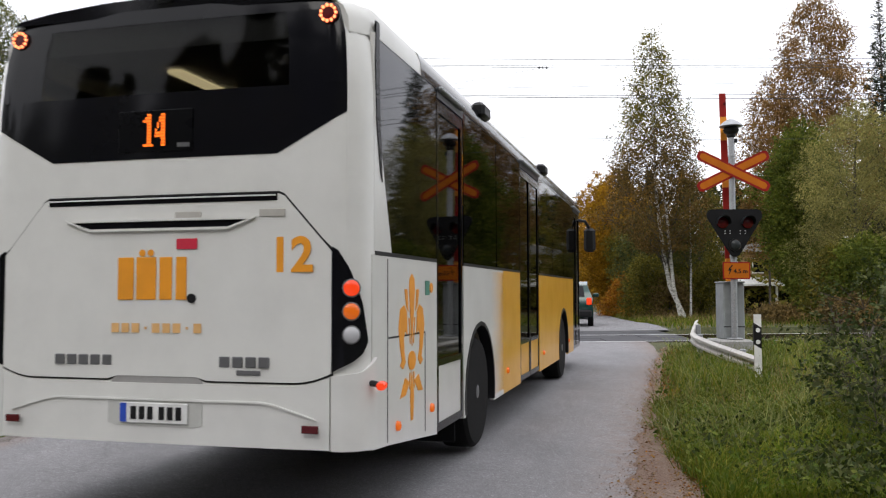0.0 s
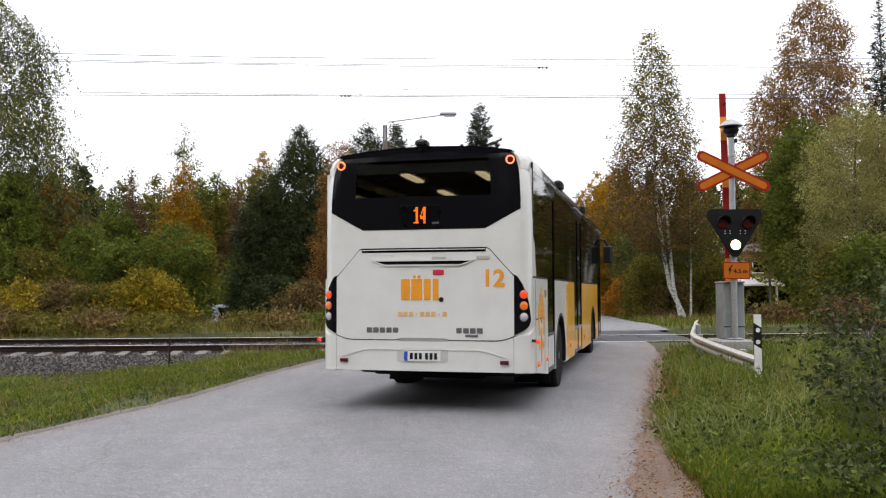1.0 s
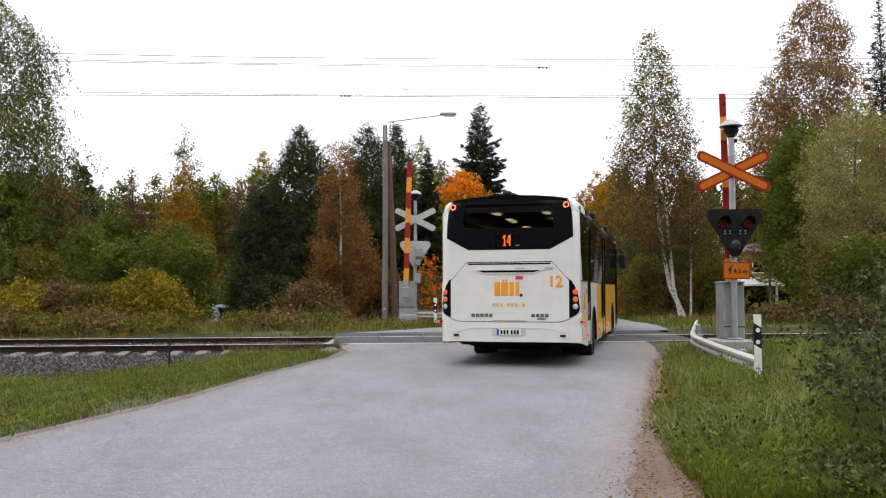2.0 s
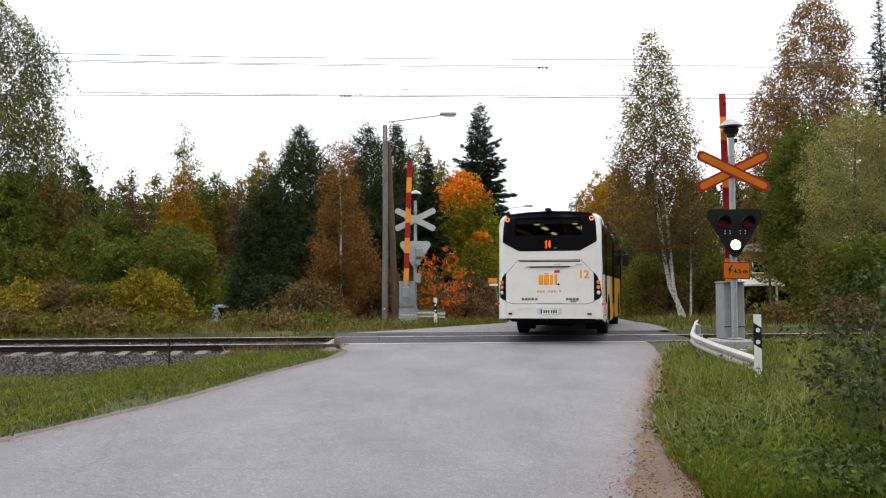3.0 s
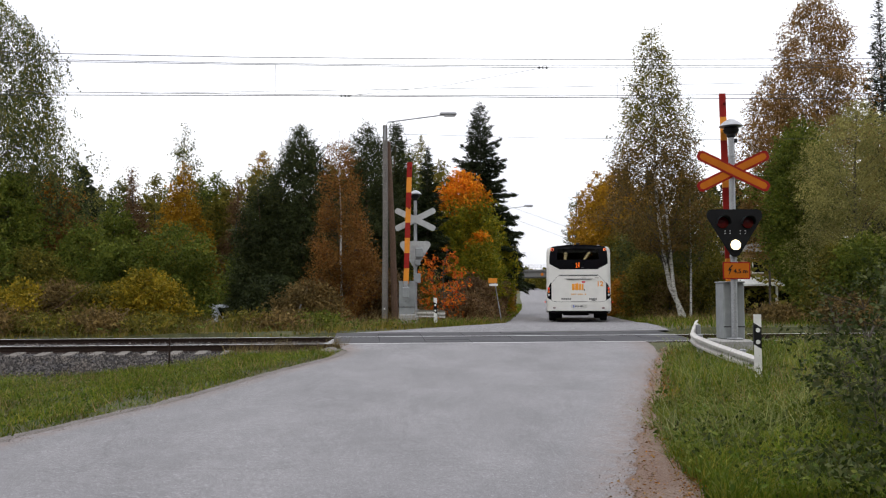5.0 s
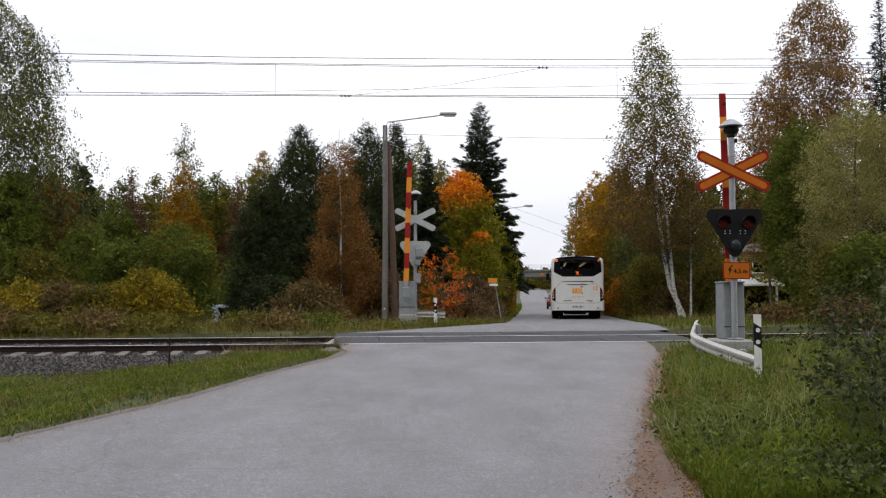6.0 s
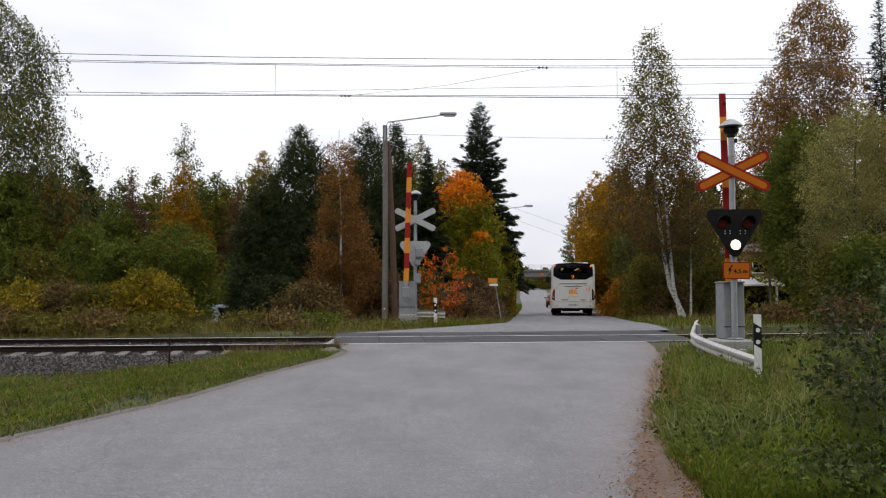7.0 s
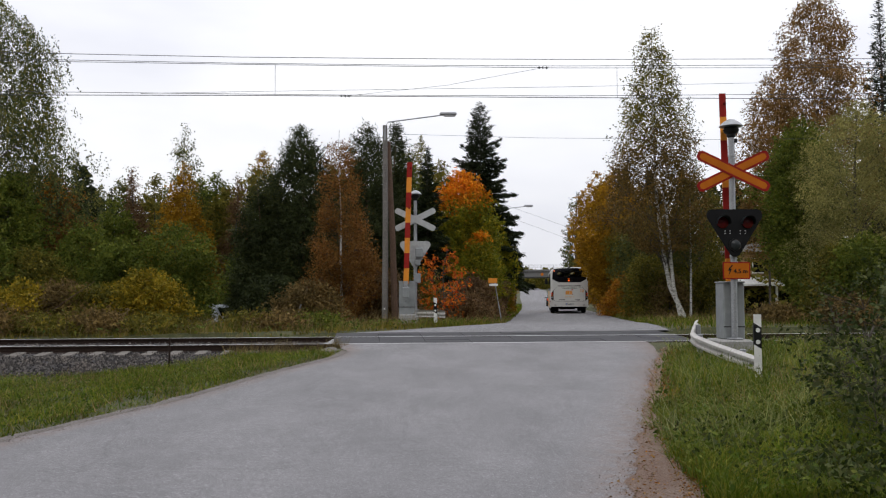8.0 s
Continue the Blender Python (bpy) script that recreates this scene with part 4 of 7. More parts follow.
def build_track():
    track = thing("railway_track", "single railway track with rusty rails on concrete sleepers", "railway track", kind="structure")
    for t, z in ((0.0, 0.12), (1.524, 0.21)):
        part("rail", rail_geo(t, z, -60, 60), RAIL_RUST, track)
        part("rail_head", Geo().add([along(s, t + p, z + q) for s in (-60, 60) for p, q in ((-0.031, 0.0), (0.031, 0.0), (0.034, -0.010), (-0.034, -0.010))], [(0, 1, 2, 3), (7, 6, 5, 4), (0, 4, 5, 1), (1, 5, 6, 2), (2, 6, 7, 3), (3, 7, 4, 0)]), RAIL_TOP, track, "polished running surface with the sky glint in its pale colour")
    g = Geo().add([(x * k, y, z) for k, z in ((1.0, -0.2), (0.75, 0.0)) for x, y in ((-0.15, -0.72), (0.15, -0.72), (0.14, 2.05), (-0.14, 2.05))], [(0, 1, 2, 3), (4, 5, 6, 7), (0, 1, 5, 4), (1, 2, 6, 5), (2, 3, 7, 6), (3, 0, 4, 7)])
    base = part("sleeper", g, SLEEPER, track)
    for i in range(-46, 47):
        s = i * 0.61 + 0.2
        if -2.9 < s < 6.8:
            continue
        ob = new("sleeper", base.data)
        ob.parent = track
        ob.matrix_basis = Matrix.Translation(along(s, 0, -0.018)) @ pose(0, 0, 0, 0, 0, math.degrees(TRACK_A)) @ pose(0, 0, 0, math.degrees(CANT))
    bpy.data.objects.remove(base)
    # ballast bed
    bed = Geo()
    cross = [(-2.6, -0.62), (-2.0, -0.47), (-1.4, -0.26), (-0.80, -0.10), (-0.45, -0.085), (0.0, -0.06), (0.15, -0.01), (1.4, 0.07), (2.3, 0.06), (3.4, -0.25)]
    bed.sheet(lambda s, q: along(s, q[0], q[1] + 0.03 * noise.noise(Vector((s * 2.3, q[0] * 3, 1)))), spaced((-60, -25, 5), (-25, 25, 0.4), (25, 60, 5)), cross)
    tagged(part("ballast", bed, BALLAST, None), "dark grey crushed stone ballast bed", "ballast", kind="structure")
    rnd = np.random.RandomState(5)
    n = 16000
    s = np.concatenate([rnd.uniform(-13.5, -2.9, n - 1500), rnd.uniform(6.9, 14, 1500)])
    t = np.where(rnd.uniform(0, 1, n) < 0.72, rnd.uniform(-2.4, -0.74, n), rnd.uniform(-0.7, 2.6, n))
    z = np.interp(t, [c[0] for c in cross], [c[1] for c in cross]) + 0.012
    keep = (np.abs(t) > 0.10) & (np.abs(t - 1.524) > 0.10)
    s, t, z = s[keep], t[keep], z[keep]
    n = len(s)
    c, k = math.cos(TRACK_A), math.sin(TRACK_A)
    ctr = np.stack([s * c - t * k, 21.75 + s * k + t * c, z], 1)
    axes = np.array([(1, 0, 0), (0, 1, 0), (-1, 0, 0), (0, -1, 0), (0, 0, 1), (0, 0, -1)], float)
    size = rnd.uniform(0.02, 0.044, (n, 1, 1)) * rnd.uniform(0.6, 1.3, (n, 6, 1))
    ang = rnd.uniform(0, 6.28, n)
    rot = np.stack([np.stack([np.cos(ang), -np.sin(ang), 0 * ang], 1), np.stack([np.sin(ang), np.cos(ang), 0 * ang], 1), np.stack([0 * ang, 0 * ang, 1 + 0 * ang], 1)], 1)
    v = ctr[:, None] + np.einsum("nij,nkj->nki", rot, axes[None] * size)
    tris = [(0, 1, 4), (1, 2, 4), (2, 3, 4), (3, 0, 4), (1, 0, 5), (2, 1, 5), (3, 2, 5), (0, 3, 5)]
    me = bpy.data.meshes.new("ballast_stones")
    me.from_pydata(v.reshape(-1, 3).tolist(), [], [tuple(i * 6 + q for q in f) for i in range(n) for f in tris])
    me.materials.append(STONES)
    tagged(new("ballast_stones", me), "loose crushed grey ballast stones beside the rails", "stones", kind="stuff")
    # rubber panels in the road
    cross_ob = thing("level_crossing_deck", "dark rubber crossing panels between the rails", "crossing deck", kind="structure")
    for t0, t1, z0, z1 in ((0.06, 0.76, 0.115, 0.158), (0.765, 1.465, 0.158, 0.205), (1.585, 2.30, 0.207, 0.225), (2.305, 3.03, 0.225, 0.245)):
        for i in range(8):
            a, b = -2.75 + i * 1.17, -2.75 + (i + 1) * 1.17 - 0.012
            dz = 0.004 * math.sin(i * 2.3 + t0 * 5)
            vs = [along(s, t, z + dz - d) for d in (0, 0.12) for s, t, z in ((a, t0, z0), (b, t0, z0), (b, t1, z1), (a, t1, z1))]
            part("panel", Geo().add(vs, [(0, 1, 2, 3), (7, 6, 5, 4), (0, 4, 5, 1), (1, 5, 6, 2), (2, 6, 7, 3), (3, 7, 4, 0)]), RUBBER_PANEL, cross_ob, smooth=False)
    part("deck_end", Geo().add([along(*p) for p in ((-2.76, 0.2, 0.12), (-2.76, 1.3, 0.18), (-3.1, 0.9, 0.02), (-3.05, 0.4, 0.0))], [(0, 1, 2, 3)]), GALV, cross_ob, "bare metal deflector plate")


SLEEPER = two_scale("stained_concrete", (0.14, 0.125, 0.11), (0.22, 0.20, 0.18), (0.09, 0.08, 0.07), 4, 30, 0.95)
BALLAST = two_scale("ballast_stone", (0.02, 0.019, 0.02), (0.11, 0.10, 0.104), (0.009, 0.009, 0.01), 16, 22, 0.9, 0, 0.8, 0.04, 0.6)
STONES = leaf_mat("crushed_stones", (0.022, 0.021, 0.022), (0.060, 0.056, 0.056), (0.17, 0.16, 0.155), 0.0, 1.5, 0.75)
build_track()


def build_cracks():
    """Thin seams and cracks in the old asphalt."""
    rnd = np.random.RandomState(31)
    for a, b, w in (((-2.3, 6.4), (-0.66, 11.9), 0.006), ((-0.66, 11.9), (1.0, 17.5), 0.007), ((-1.6, 15.2), (1.6, 15.0), 0.012), ((-0.3, 17.2), (0.3, 17.15), 0.02), ((1.2, 12.5), (2.6, 16.8), 0.008)):
        g = Geo()
        n = 26
        pts = []
        for i in range(n + 1):
            f = i / n
            j = rnd.normal(0, 0.010)
            x, y = a[0] + (b[0] - a[0]) * f + j + 0.12 * math.sin(f * 4 + w * 900), a[1] + (b[1] - a[1]) * f + rnd.normal(0, 0.012)
            k = w * rnd.uniform(0.15, 1.0)
            pts += [(x - k, y - k * 0.4, road_z(y) + 0.004), (x + k, y + k * 0.4, road_z(y) + 0.004)]
        g.add(pts, [(2 * i, 2 * i + 1, 2 * i + 3, 2 * i + 2) for i in range(n)])
        tagged(part("road_crack", g, CRACK, None, smooth=False), "thin dark crack in the asphalt", "crack", "road cracks", kind="structure")


CRACK = two_scale("asphalt_crack", (0.11, 0.108, 0.106), (0.17, 0.165, 0.16), (0.09, 0.09, 0.09), 6, 60, 0.95)
build_cracks()


def build_wires():
    def span(name, pts, r, label):
        tagged(part(name, Geo().tube(pts, r, 5), WIRE, None), label, "overhead wire", "catenary wires")

    def ext(a, b, k):
        """The line through a and b at x = k."""
        f = (k - a[0]) / (b[0] - a[0])
        return tuple(p + (q - p) * f for p, q in zip(a, b))
    def run(rows):
        """A wire through rows, carried on straight to both sides."""
        return [ext(rows[0], rows[1], -45)] + rows + [ext(rows[-2], rows[-1], 45)]
    def on(rows, x):
        i = max(j for j in range(len(rows) - 1) if j == 0 or rows[j][0] <= x)
        return ext(rows[i], rows[i + 1], x)
    feeder = [(-9.81, 21.53, 7.467), (-5.33, 21.98, 7.490), (0.0, 22.51, 7.576), (3.28, 22.84, 7.643), (8.01, 23.31, 7.772)]
    upper = [(-9.81, 21.53, 7.308), (-5.18, 21.99, 7.331), (0.0, 22.51, 7.402), (3.28, 22.84, 7.466), (8.01, 23.31, 7.599)]
    carrier = [(-9.81, 21.53, 7.264), (-5.18, 21.99, 7.301), (0.0, 22.51, 7.364), (3.28, 22.84, 7.412), (8.01, 23.31, 7.529)]
    contact = [(-9.79, 21.53, 6.403), (-4.89, 22.02, 6.494), (3.28, 22.84, 6.606), (7.99, 23.31, 6.682)]
    second = [(-9.79, 21.53, 6.482), (-5.17, 21.99, 6.525), (-2.72, 22.24, 6.552), (3.28, 22.84, 6.652), (7.99, 23.31, 6.784)]
    slack = [(-7.71, 21.74, 6.488), (-4.89, 22.02, 6.598), (3.28, 22.84, 6.898), (8.0, 23.31, 7.097)]
    for nm, rows, r in (("contact_wire", contact, 0.008), ("catenary_wire", carrier, 0.006), ("contact_wire", second, 0.006), ("catenary_wire", slack, 0.004), ("feeder_wire", feeder, 0.007), ("catenary_wire", upper, 0.006)):
        span(nm, run(rows)[1 if rows is slack else 0:], r * 1.3, "thin dark overhead railway wire")
    for x in (-4.35, 4.72, -20, 20):
        a, b = on(contact, x), on(carrier, x)
        span("dropper", [a, b], 0.006, "short vertical dropper between the wires")
    a, b = on(contact, -2.55), on(carrier, 2.69)
    span("jumper_wire", [a, tuple((p + q) / 2 for p, q in zip(a, b))[:2] + ((a[2] + b[2]) / 2 - 0.1,), b], 0.005, "slack jumper wire across the catenary")
    for p in (a, b):
        g = Geo()
        for k in (-0.1, 0.0, 0.1):
            g.lathe([(0.012, -0.02), (0.035, -0.01), (0.035, 0.01), (0.012, 0.02)], Matrix.Translation((p[0] + k, p[1] + 0.1 * k, p[2])) @ pose(0, 0, 0, 0, 90, 0), 8)
        tagged(part("insulator", g.tube([(p[0] - 0.15, p[1] - 0.015, p[2]), (p[0] + 0.15, p[1] + 0.015, p[2])], 0.012, 6), BLACK), "dark ribbed insulator on the wire", "insulator", "wire insulators")
    span("road_wire", [(-2.1, 31, 7.15), (3.5, 31.2, 7.02), (10, 31.5, 7.0), (30, 32, 7.2)], 0.006, "thin cable from the lamp pole across the road")
    span("road_wire", [(3.6, 60, 7.75), (10, 66, 6.2), (22, 76, 7.5)], 0.008, "thin cable across the far road")
    span("road_wire", [(3.6, 60, 7.0), (10, 66, 5.3), (22, 76, 6.3)], 0.008, "thin cable across the far road")


build_wires()


# ---------------------------------------------------------------- crossing signals
def cross_arms(up, z, y, face, rim, length=1.56, turn=26.0):
    for a in (turn, -turn):
        k, w = length / 2, 0.105
        out = [(-k, -w * 0.55), (-k + 0.06, -w), (k - 0.06, -w), (k, -w * 0.55), (k, w * 0.55), (k - 0.06, w), (-k + 0.06, w), (-k, w * 0.55)]
        q = 0 if a > 0 else 0.014
        arm = part("cross_arm", Geo().prism(out, 0.012, pose(0, y + q, z, 0, a, 0)), rim, up, "diagonal crossing sign arm")
        inner = [(x * (1 - 0.055 / k), v * (1 - 0.040 / w)) for x, v in out]
        part("arm_face", Geo().prism(inner, 0.004, pose(0, y + q - 0.003, z, 0, a, 0)), face, arm)


def tri_outline(w, h, r=0.12):
    """A triangle on its tip with round corners, about its middle."""
    pts = []
    for cx, cz, a0 in ((-w / 2 + r, h / 2 - r, 90), (0, -h / 2 + r, 210), (w / 2 - r, h / 2 - r, 330)):
        pts += [(cx + r * math.cos(radians(a0 + 120 * i / 8)), cz + r * math.sin(radians(a0 + 120 * i / 8))) for i in range(9)]
    return pts


def build_signal(m, lit_side, label):
    """Post with cross, lights, bell and barrier; faces -y when lit_side."""
    sg = thing("crossing_signal", label, "railway signal", "crossing signals", m)
    P = lambda n, g, mt, lab="", up=None, **k: part(n, g, mt, up or sg, lab, **k)
    P("foundation", Geo().box((-0.02 + (0 if lit_side else -0.2), 0.28 + (0 if lit_side else -0.7), 0.12), (0.66, 0.9, 0.36), 0.03), CONCRETE, "concrete foundation block")
    P("post", Geo().rod((0, 0, 0.2), (0, 0, 4.42), 0.062, 0.058, 16), GALV, "galvanised round post")
    P("flange", Geo().box((0, 0, 0.32), (0.26, 0.26, 0.03), 0.01), GALV)
    for z in (1.65, 1.95, 2.35, 2.8, 3.65, 3.95):
        P("clamp", Geo().lathe([(0.066, -0.025), (0.072, -0.02), (0.072, 0.02), (0.066, 0.025)], pose(0, 0, z), 16), GALV)
    P("cable", Geo().tube([(0.05, 0.05, 0.4), (0.07, 0.05, 2.0), (0.065, 0.04, 4.3)], 0.014, 6), BLACK)
    # bell under a pale hood
    bell = P("bell", Geo().lathe([(0.05, 4.30), (0.09, 4.34), (0.09, 4.38), (0.14, 4.42), (0.155, 4.47), (0.13, 4.52), (0.06, 4.53)], pose(0, 0, 0), 20), BLACK, "dark warning bell")
    P("bell_hood", Geo().lathe([(0.225, 4.53), (0.235, 4.54), (0.18, 4.60), (0.09, 4.665), (0.02, 4.685)], pose(0, 0, 0), 24), GALV, "grey domed metal hood", bell)
    P("bell_bracket", Geo().box((0.08, 0, 4.25), (0.08, 0.06, 0.08), 0.01), BLACK, "", bell)
    if lit_side:
        cross_arms(sg, 3.63, -0.10, SIGN_ORANGE, SIGN_RED)
    else:
        cross_arms(sg, 3.63, -0.10, GREY_BACK, GREY_BACK)
    lights = P("light_board", Geo().prism(tri_outline(1.08, 0.92), 0.05, pose(0, -0.13, 2.40)), MATT_BLACK if lit_side else GREY_BACK, "triangular light board")
    lens = None
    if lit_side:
        P("board_edge", Geo().prism(tri_outline(1.10, 0.94), 0.02, pose(0, -0.115, 2.40)), MATT_BLACK, "", lights)
        for x in (-0.245, 0.245):
            P("red_light", Geo().lathe([(0.115, 0), (0.11, 0.03), (0.07, 0.05), (0.02, 0.06)], pose(x, -0.13, 2.60, 90), 20), RED_LENS, "unlit dark red light", lights)
            g = Geo()
            arc = [(0.13 * math.cos(radians(a)), 0.13 * math.sin(radians(a))) for a in range(-10, 191, 20)]
            g.sheet(lambda q, d: (x + q[0], -0.13 - d * (0.6 + 0.4 * max(0, q[1] / 0.13)), 2.60 + q[1]), arc, [0, 0.11, 0.2])
            P("hood", g, MATT_BLACK, "", lights)
        for zc in (2.39, 2.44):
            for x in (-0.2, -0.1, 0.1, 0.2):
                P("stud", Geo().rod((x, -0.13, zc), (x, -0.14, zc), 0.012, n=8), GREY_BACK, "", lights)
        P("socket", Geo().lathe([(0.125, 0.0), (0.125, 0.035), (0.105, 0.035), (0.105, 0.0)], pose(0, -0.13, 2.165, 90), 24), BLACK, "", lights)
        # added drum imitating the lamp's switching: dark glass side and shining side, turned to flash
        half = [(0.0, -1), (0.3, -0.95), (0.7, -0.7), (0.95, -0.3), (1.0, 0.0)]
        lens = P("added_flash_drum", Geo().lathe([(0.101 * a, 0.045 * b) for a, b in half], pose(0, 0, 0, 90), 20), DARK_LENS, "white flashing light")
        part("shining_face", Geo().lathe([(0.101 * a, 0.045 * b) for a, b in half], pose(0, 0, 0, -90), 20), SIGNAL_GLOW, lens)
        lens.matrix_basis = pose(0, -0.15, 2.165, 0, 0, 180)
        sign = P("height_sign", Geo().prism([(-0.27, -0.15), (-0.25, -0.17), (0.25, -0.17), (0.27, -0.15), (0.27, 0.15), (0.25, 0.17), (-0.25, 0.17), (-0.27, 0.15)], 0.012, pose(0.03, -0.085, 1.66)), SIGN_RED, "orange height limit sign")
        P("sign_face", Geo().prism([(-0.245, -0.145), (0.245, -0.145), (0.245, 0.145), (-0.245, 0.145)], 0.004, pose(0.03, -0.088, 1.66)), SIGN_ORANGE, "", sign)
        P("sign_text", text_geo("4.5 m", 0.122, (0.108, -0.091, 1.645)), BLACK, "black words 4.5 m", sign, smooth=False)
        P("lightning_sign", Geo().prism([(-0.10, 0.11), (-0.18, 0.0), (-0.135, 0.0), (-0.17, -0.11), (-0.09, 0.03), (-0.13, 0.03), (-0.07, 0.11)], 0.004, pose(0.03, -0.092, 1.66)), BLACK, "black lightning mark", sign, smooth=False)
    else:
        P("lamp_box", Geo().box((0.14, -0.22, 2.45), (0.26, 0.22, 0.34), 0.03), GREY_PAINT, "", lights)
        P("lamp_box", Geo().box((0.08, -0.20, 2.1), (0.2, 0.18, 0.2), 0.03), GREY_PAINT, "", lights)
        P("post_box", Geo().box((0.07, -0.12, 1.55), (0.24, 0.16, 0.34), 0.02), GREY_PAINT, "grey box on the post")
    cx, cy, cw = (0.09, 0.0, 0.42) if lit_side else (-0.21, -0.72, 0.56)
    cab = P("machine_cabinet", Geo().box((-0.06 + cx, 0.35 + cy, 0.86), (cw, 0.5, 1.12), 0.02), GREY_PAINT, "grey barrier machine cabinet")
    P("cabinet_lid", Geo().box((-0.06 + cx, 0.35 + cy, 1.435), (cw + 0.03, 0.53, 0.03), 0.008), GREY_PAINT, "", cab)
    P("cabinet_joint", Geo().box((-0.06 + cx, 0.097 + cy, 0.55), (cw + 0.002, 0.008, 0.02)), SEAM, "", cab)
    for z in (0.75, 1.0, 1.25, 1.35):
        P("bolt", Geo().rod((-0.10 + cx, 0.10 + cy, z), (-0.10 + cx, 0.088 + cy, z), 0.012, n=8), SEAM, "", cab)
    foot, top = (Vector((0.02, 0.30, 0.95)), Vector((-0.065, 0.30, 5.27))) if lit_side else (Vector((-0.30, -0.72, 1.36)), Vector((-0.17, -0.72, 5.57)))
    count = 9 if lit_side else 8
    d = (top - foot) / count
    bw = 0.064 if lit_side else 0.09
    for i in range(count):
        a, b = foot + d * i, foot + d * (i + 1)
        piece = Geo().add([(p.x + x, p.y + y, p.z) for p in (a, b) for x, y in ((-bw, -0.02), (bw, -0.02), (bw, 0.02), (-bw, 0.02))], [(3, 2, 1, 0), (4, 5, 6, 7), (0, 1, 5, 4), (1, 2, 6, 5), (2, 3, 7, 6), (3, 0, 4, 7)])
        P("barrier_segment", piece, SIGN_RED if i % 2 == (0 if lit_side else 1) else BOOM_YELLOW, "raised barrier boom stripe", smooth=False)
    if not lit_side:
        P("boom_arm", Geo().box((-0.31, -0.72, 1.25), (0.15, 0.06, 0.40), 0.01), GALV, "grey steel foot of the barrier boom")
        P("drive_box", Geo().box((-0.30, -1.02, 1.05), (0.24, 0.14, 0.36), 0.02), GREY_PAINT, "small grey box on the cabinet")
    for k in (0.62, 0.95):
        p = foot + (top - foot) * k
        P("boom_lamp", Geo().rod((p.x + 0.03, p.y - 0.02, p.z), (p.x + 0.03, p.y - 0.06, p.z), 0.03, n=10), RED_LENS)
    return sg, lens


GREY_BACK = plain("grey_sign_back", (0.42, 0.43, 0.43), 0.5, 0.2, 0.25, 5)
BOOM_YELLOW = plain("boom_yellow", (0.68, 0.24, 0.012), 0.45, 0, 0.15)
DARK_LENS = plain("dark_signal_glass", (0.03, 0.034, 0.036), 0.12)
signal, added_flash_drum = build_signal(pose(5.75, 17.0, 0.15), True, "level crossing signal with orange cross, lights and raised barrier")
build_signal(pose(-0.98, 30.4, 0.33), False, "level crossing signal seen from behind with raised barrier")


def w_beam(pts, z0, name_label):
    """A guardrail along pts (x, y, top z) with its posts."""
    gr = thing("guardrail", name_label, "guardrail", "guardrails")
    sec = [(a * 0.85, b * 0.8) for a, b in ((0.0, 0.0), (0.02, -0.02), (0.085, -0.05), (0.085, -0.10), (0.01, -0.135), (0.01, -0.175), (0.085, -0.21), (0.085, -0.26), (0.02, -0.29), (0.0, -0.31))]
    pv = [Vector(p) for p in pts]
    vs = []
    for i, p in enumerate(pv):
        d = (pv[min(i + 1, len(pv) - 1)] - pv[max(i - 1, 0)])
        nrm = Vector((-d.y, d.x, 0)).normalized()
        vs.append([p + nrm * a + Vector((0, 0, b)) for a, b in sec])
    g = Geo()
    k = len(sec)
    flatv = [q for row in vs for q in row] + [q - Vector((0.0, 0, 0)) + (Vector((0.004, 0.004, 0))) for row in vs for q in row]
    fs = [(i * k + j, i * k + j + 1, i * k + k + j + 1, i * k + k + j) for i in range(len(vs) - 1) for j in range(k - 1)]
    o = len(vs) * k
    part("beam", g.add(flatv, fs + [tuple(o + q for q in reversed(f)) for f in fs]), PALE_STEEL, gr, "pale weathered corrugated steel beam")
    for i in z0:
        p = pv[i]
        part("rail_post", Geo().box((p.x + 0.06, p.y + 0.03, p.z - 0.45), (0.10, 0.06, 0.95), 0.01), GALV, gr)
    return gr


PALE_STEEL = two_scale("pale_painted_steel", (0.38, 0.37, 0.345), (0.52, 0.51, 0.48), (0.30, 0.28, 0.26), 3, 25, 0.55, 0.1, 0.08)
w_beam([(4.98, 13.5, 0.36), (5.02, 14.6, 0.40), (5.06, 16.0, 0.45), (5.10, 17.3, 0.52), (5.2, 17.9, 0.56), (5.45, 18.6, 0.66), (5.75, 19.4, 0.78)], (1, 3, 5), "pale steel guardrail bent round the signal")
w_beam([(-0.95, 29.3, 0.80), (-0.3, 29.15, 0.79), (0.05, 29.05, 0.77)], (0, 1), "short grey guardrail beside the far signal")


def build_delineator(m, h=0.98):
    d = thing("road_marker_post", "white plastic road edge post with black band", "marker post", "marker posts", m)
    part("shaft", Geo().add([(x, y, z) for z, ys in ((-0.2, 0.0), (h - 0.03, 0.0), (h, 0.0)) for x, y in ((-0.055, -0.02), (0.055, -0.02), (0.045, 0.03), (-0.045, 0.03))], [(8, 9, 10, 11)] + [(r * 4 + i, r * 4 + (i + 1) % 4, r * 4 + 4 + (i + 1) % 4, r * 4 + 4 + i) for r in (0, 1) for i in range(4)]), WHITE_PAINT, d)
    part("band", Geo().prism([(-0.057, h - 0.46), (0.057, h - 0.53), (0.057, h - 0.20), (-0.057, h - 0.13)], 0.052, pose(0, -0.0215, 0)), BLACK, d, "black slanting band")
    for z in (h - 0.24, h - 0.42):
        part("reflector", Geo().rod((0, -0.021, z), (0, -0.027, z), 0.034, n=14), WHITE_PAINT, d)


build_delineator(pose(4.81, 13.2, 0.07))
build_delineator(pose(-0.26, 28.6, 0.22))


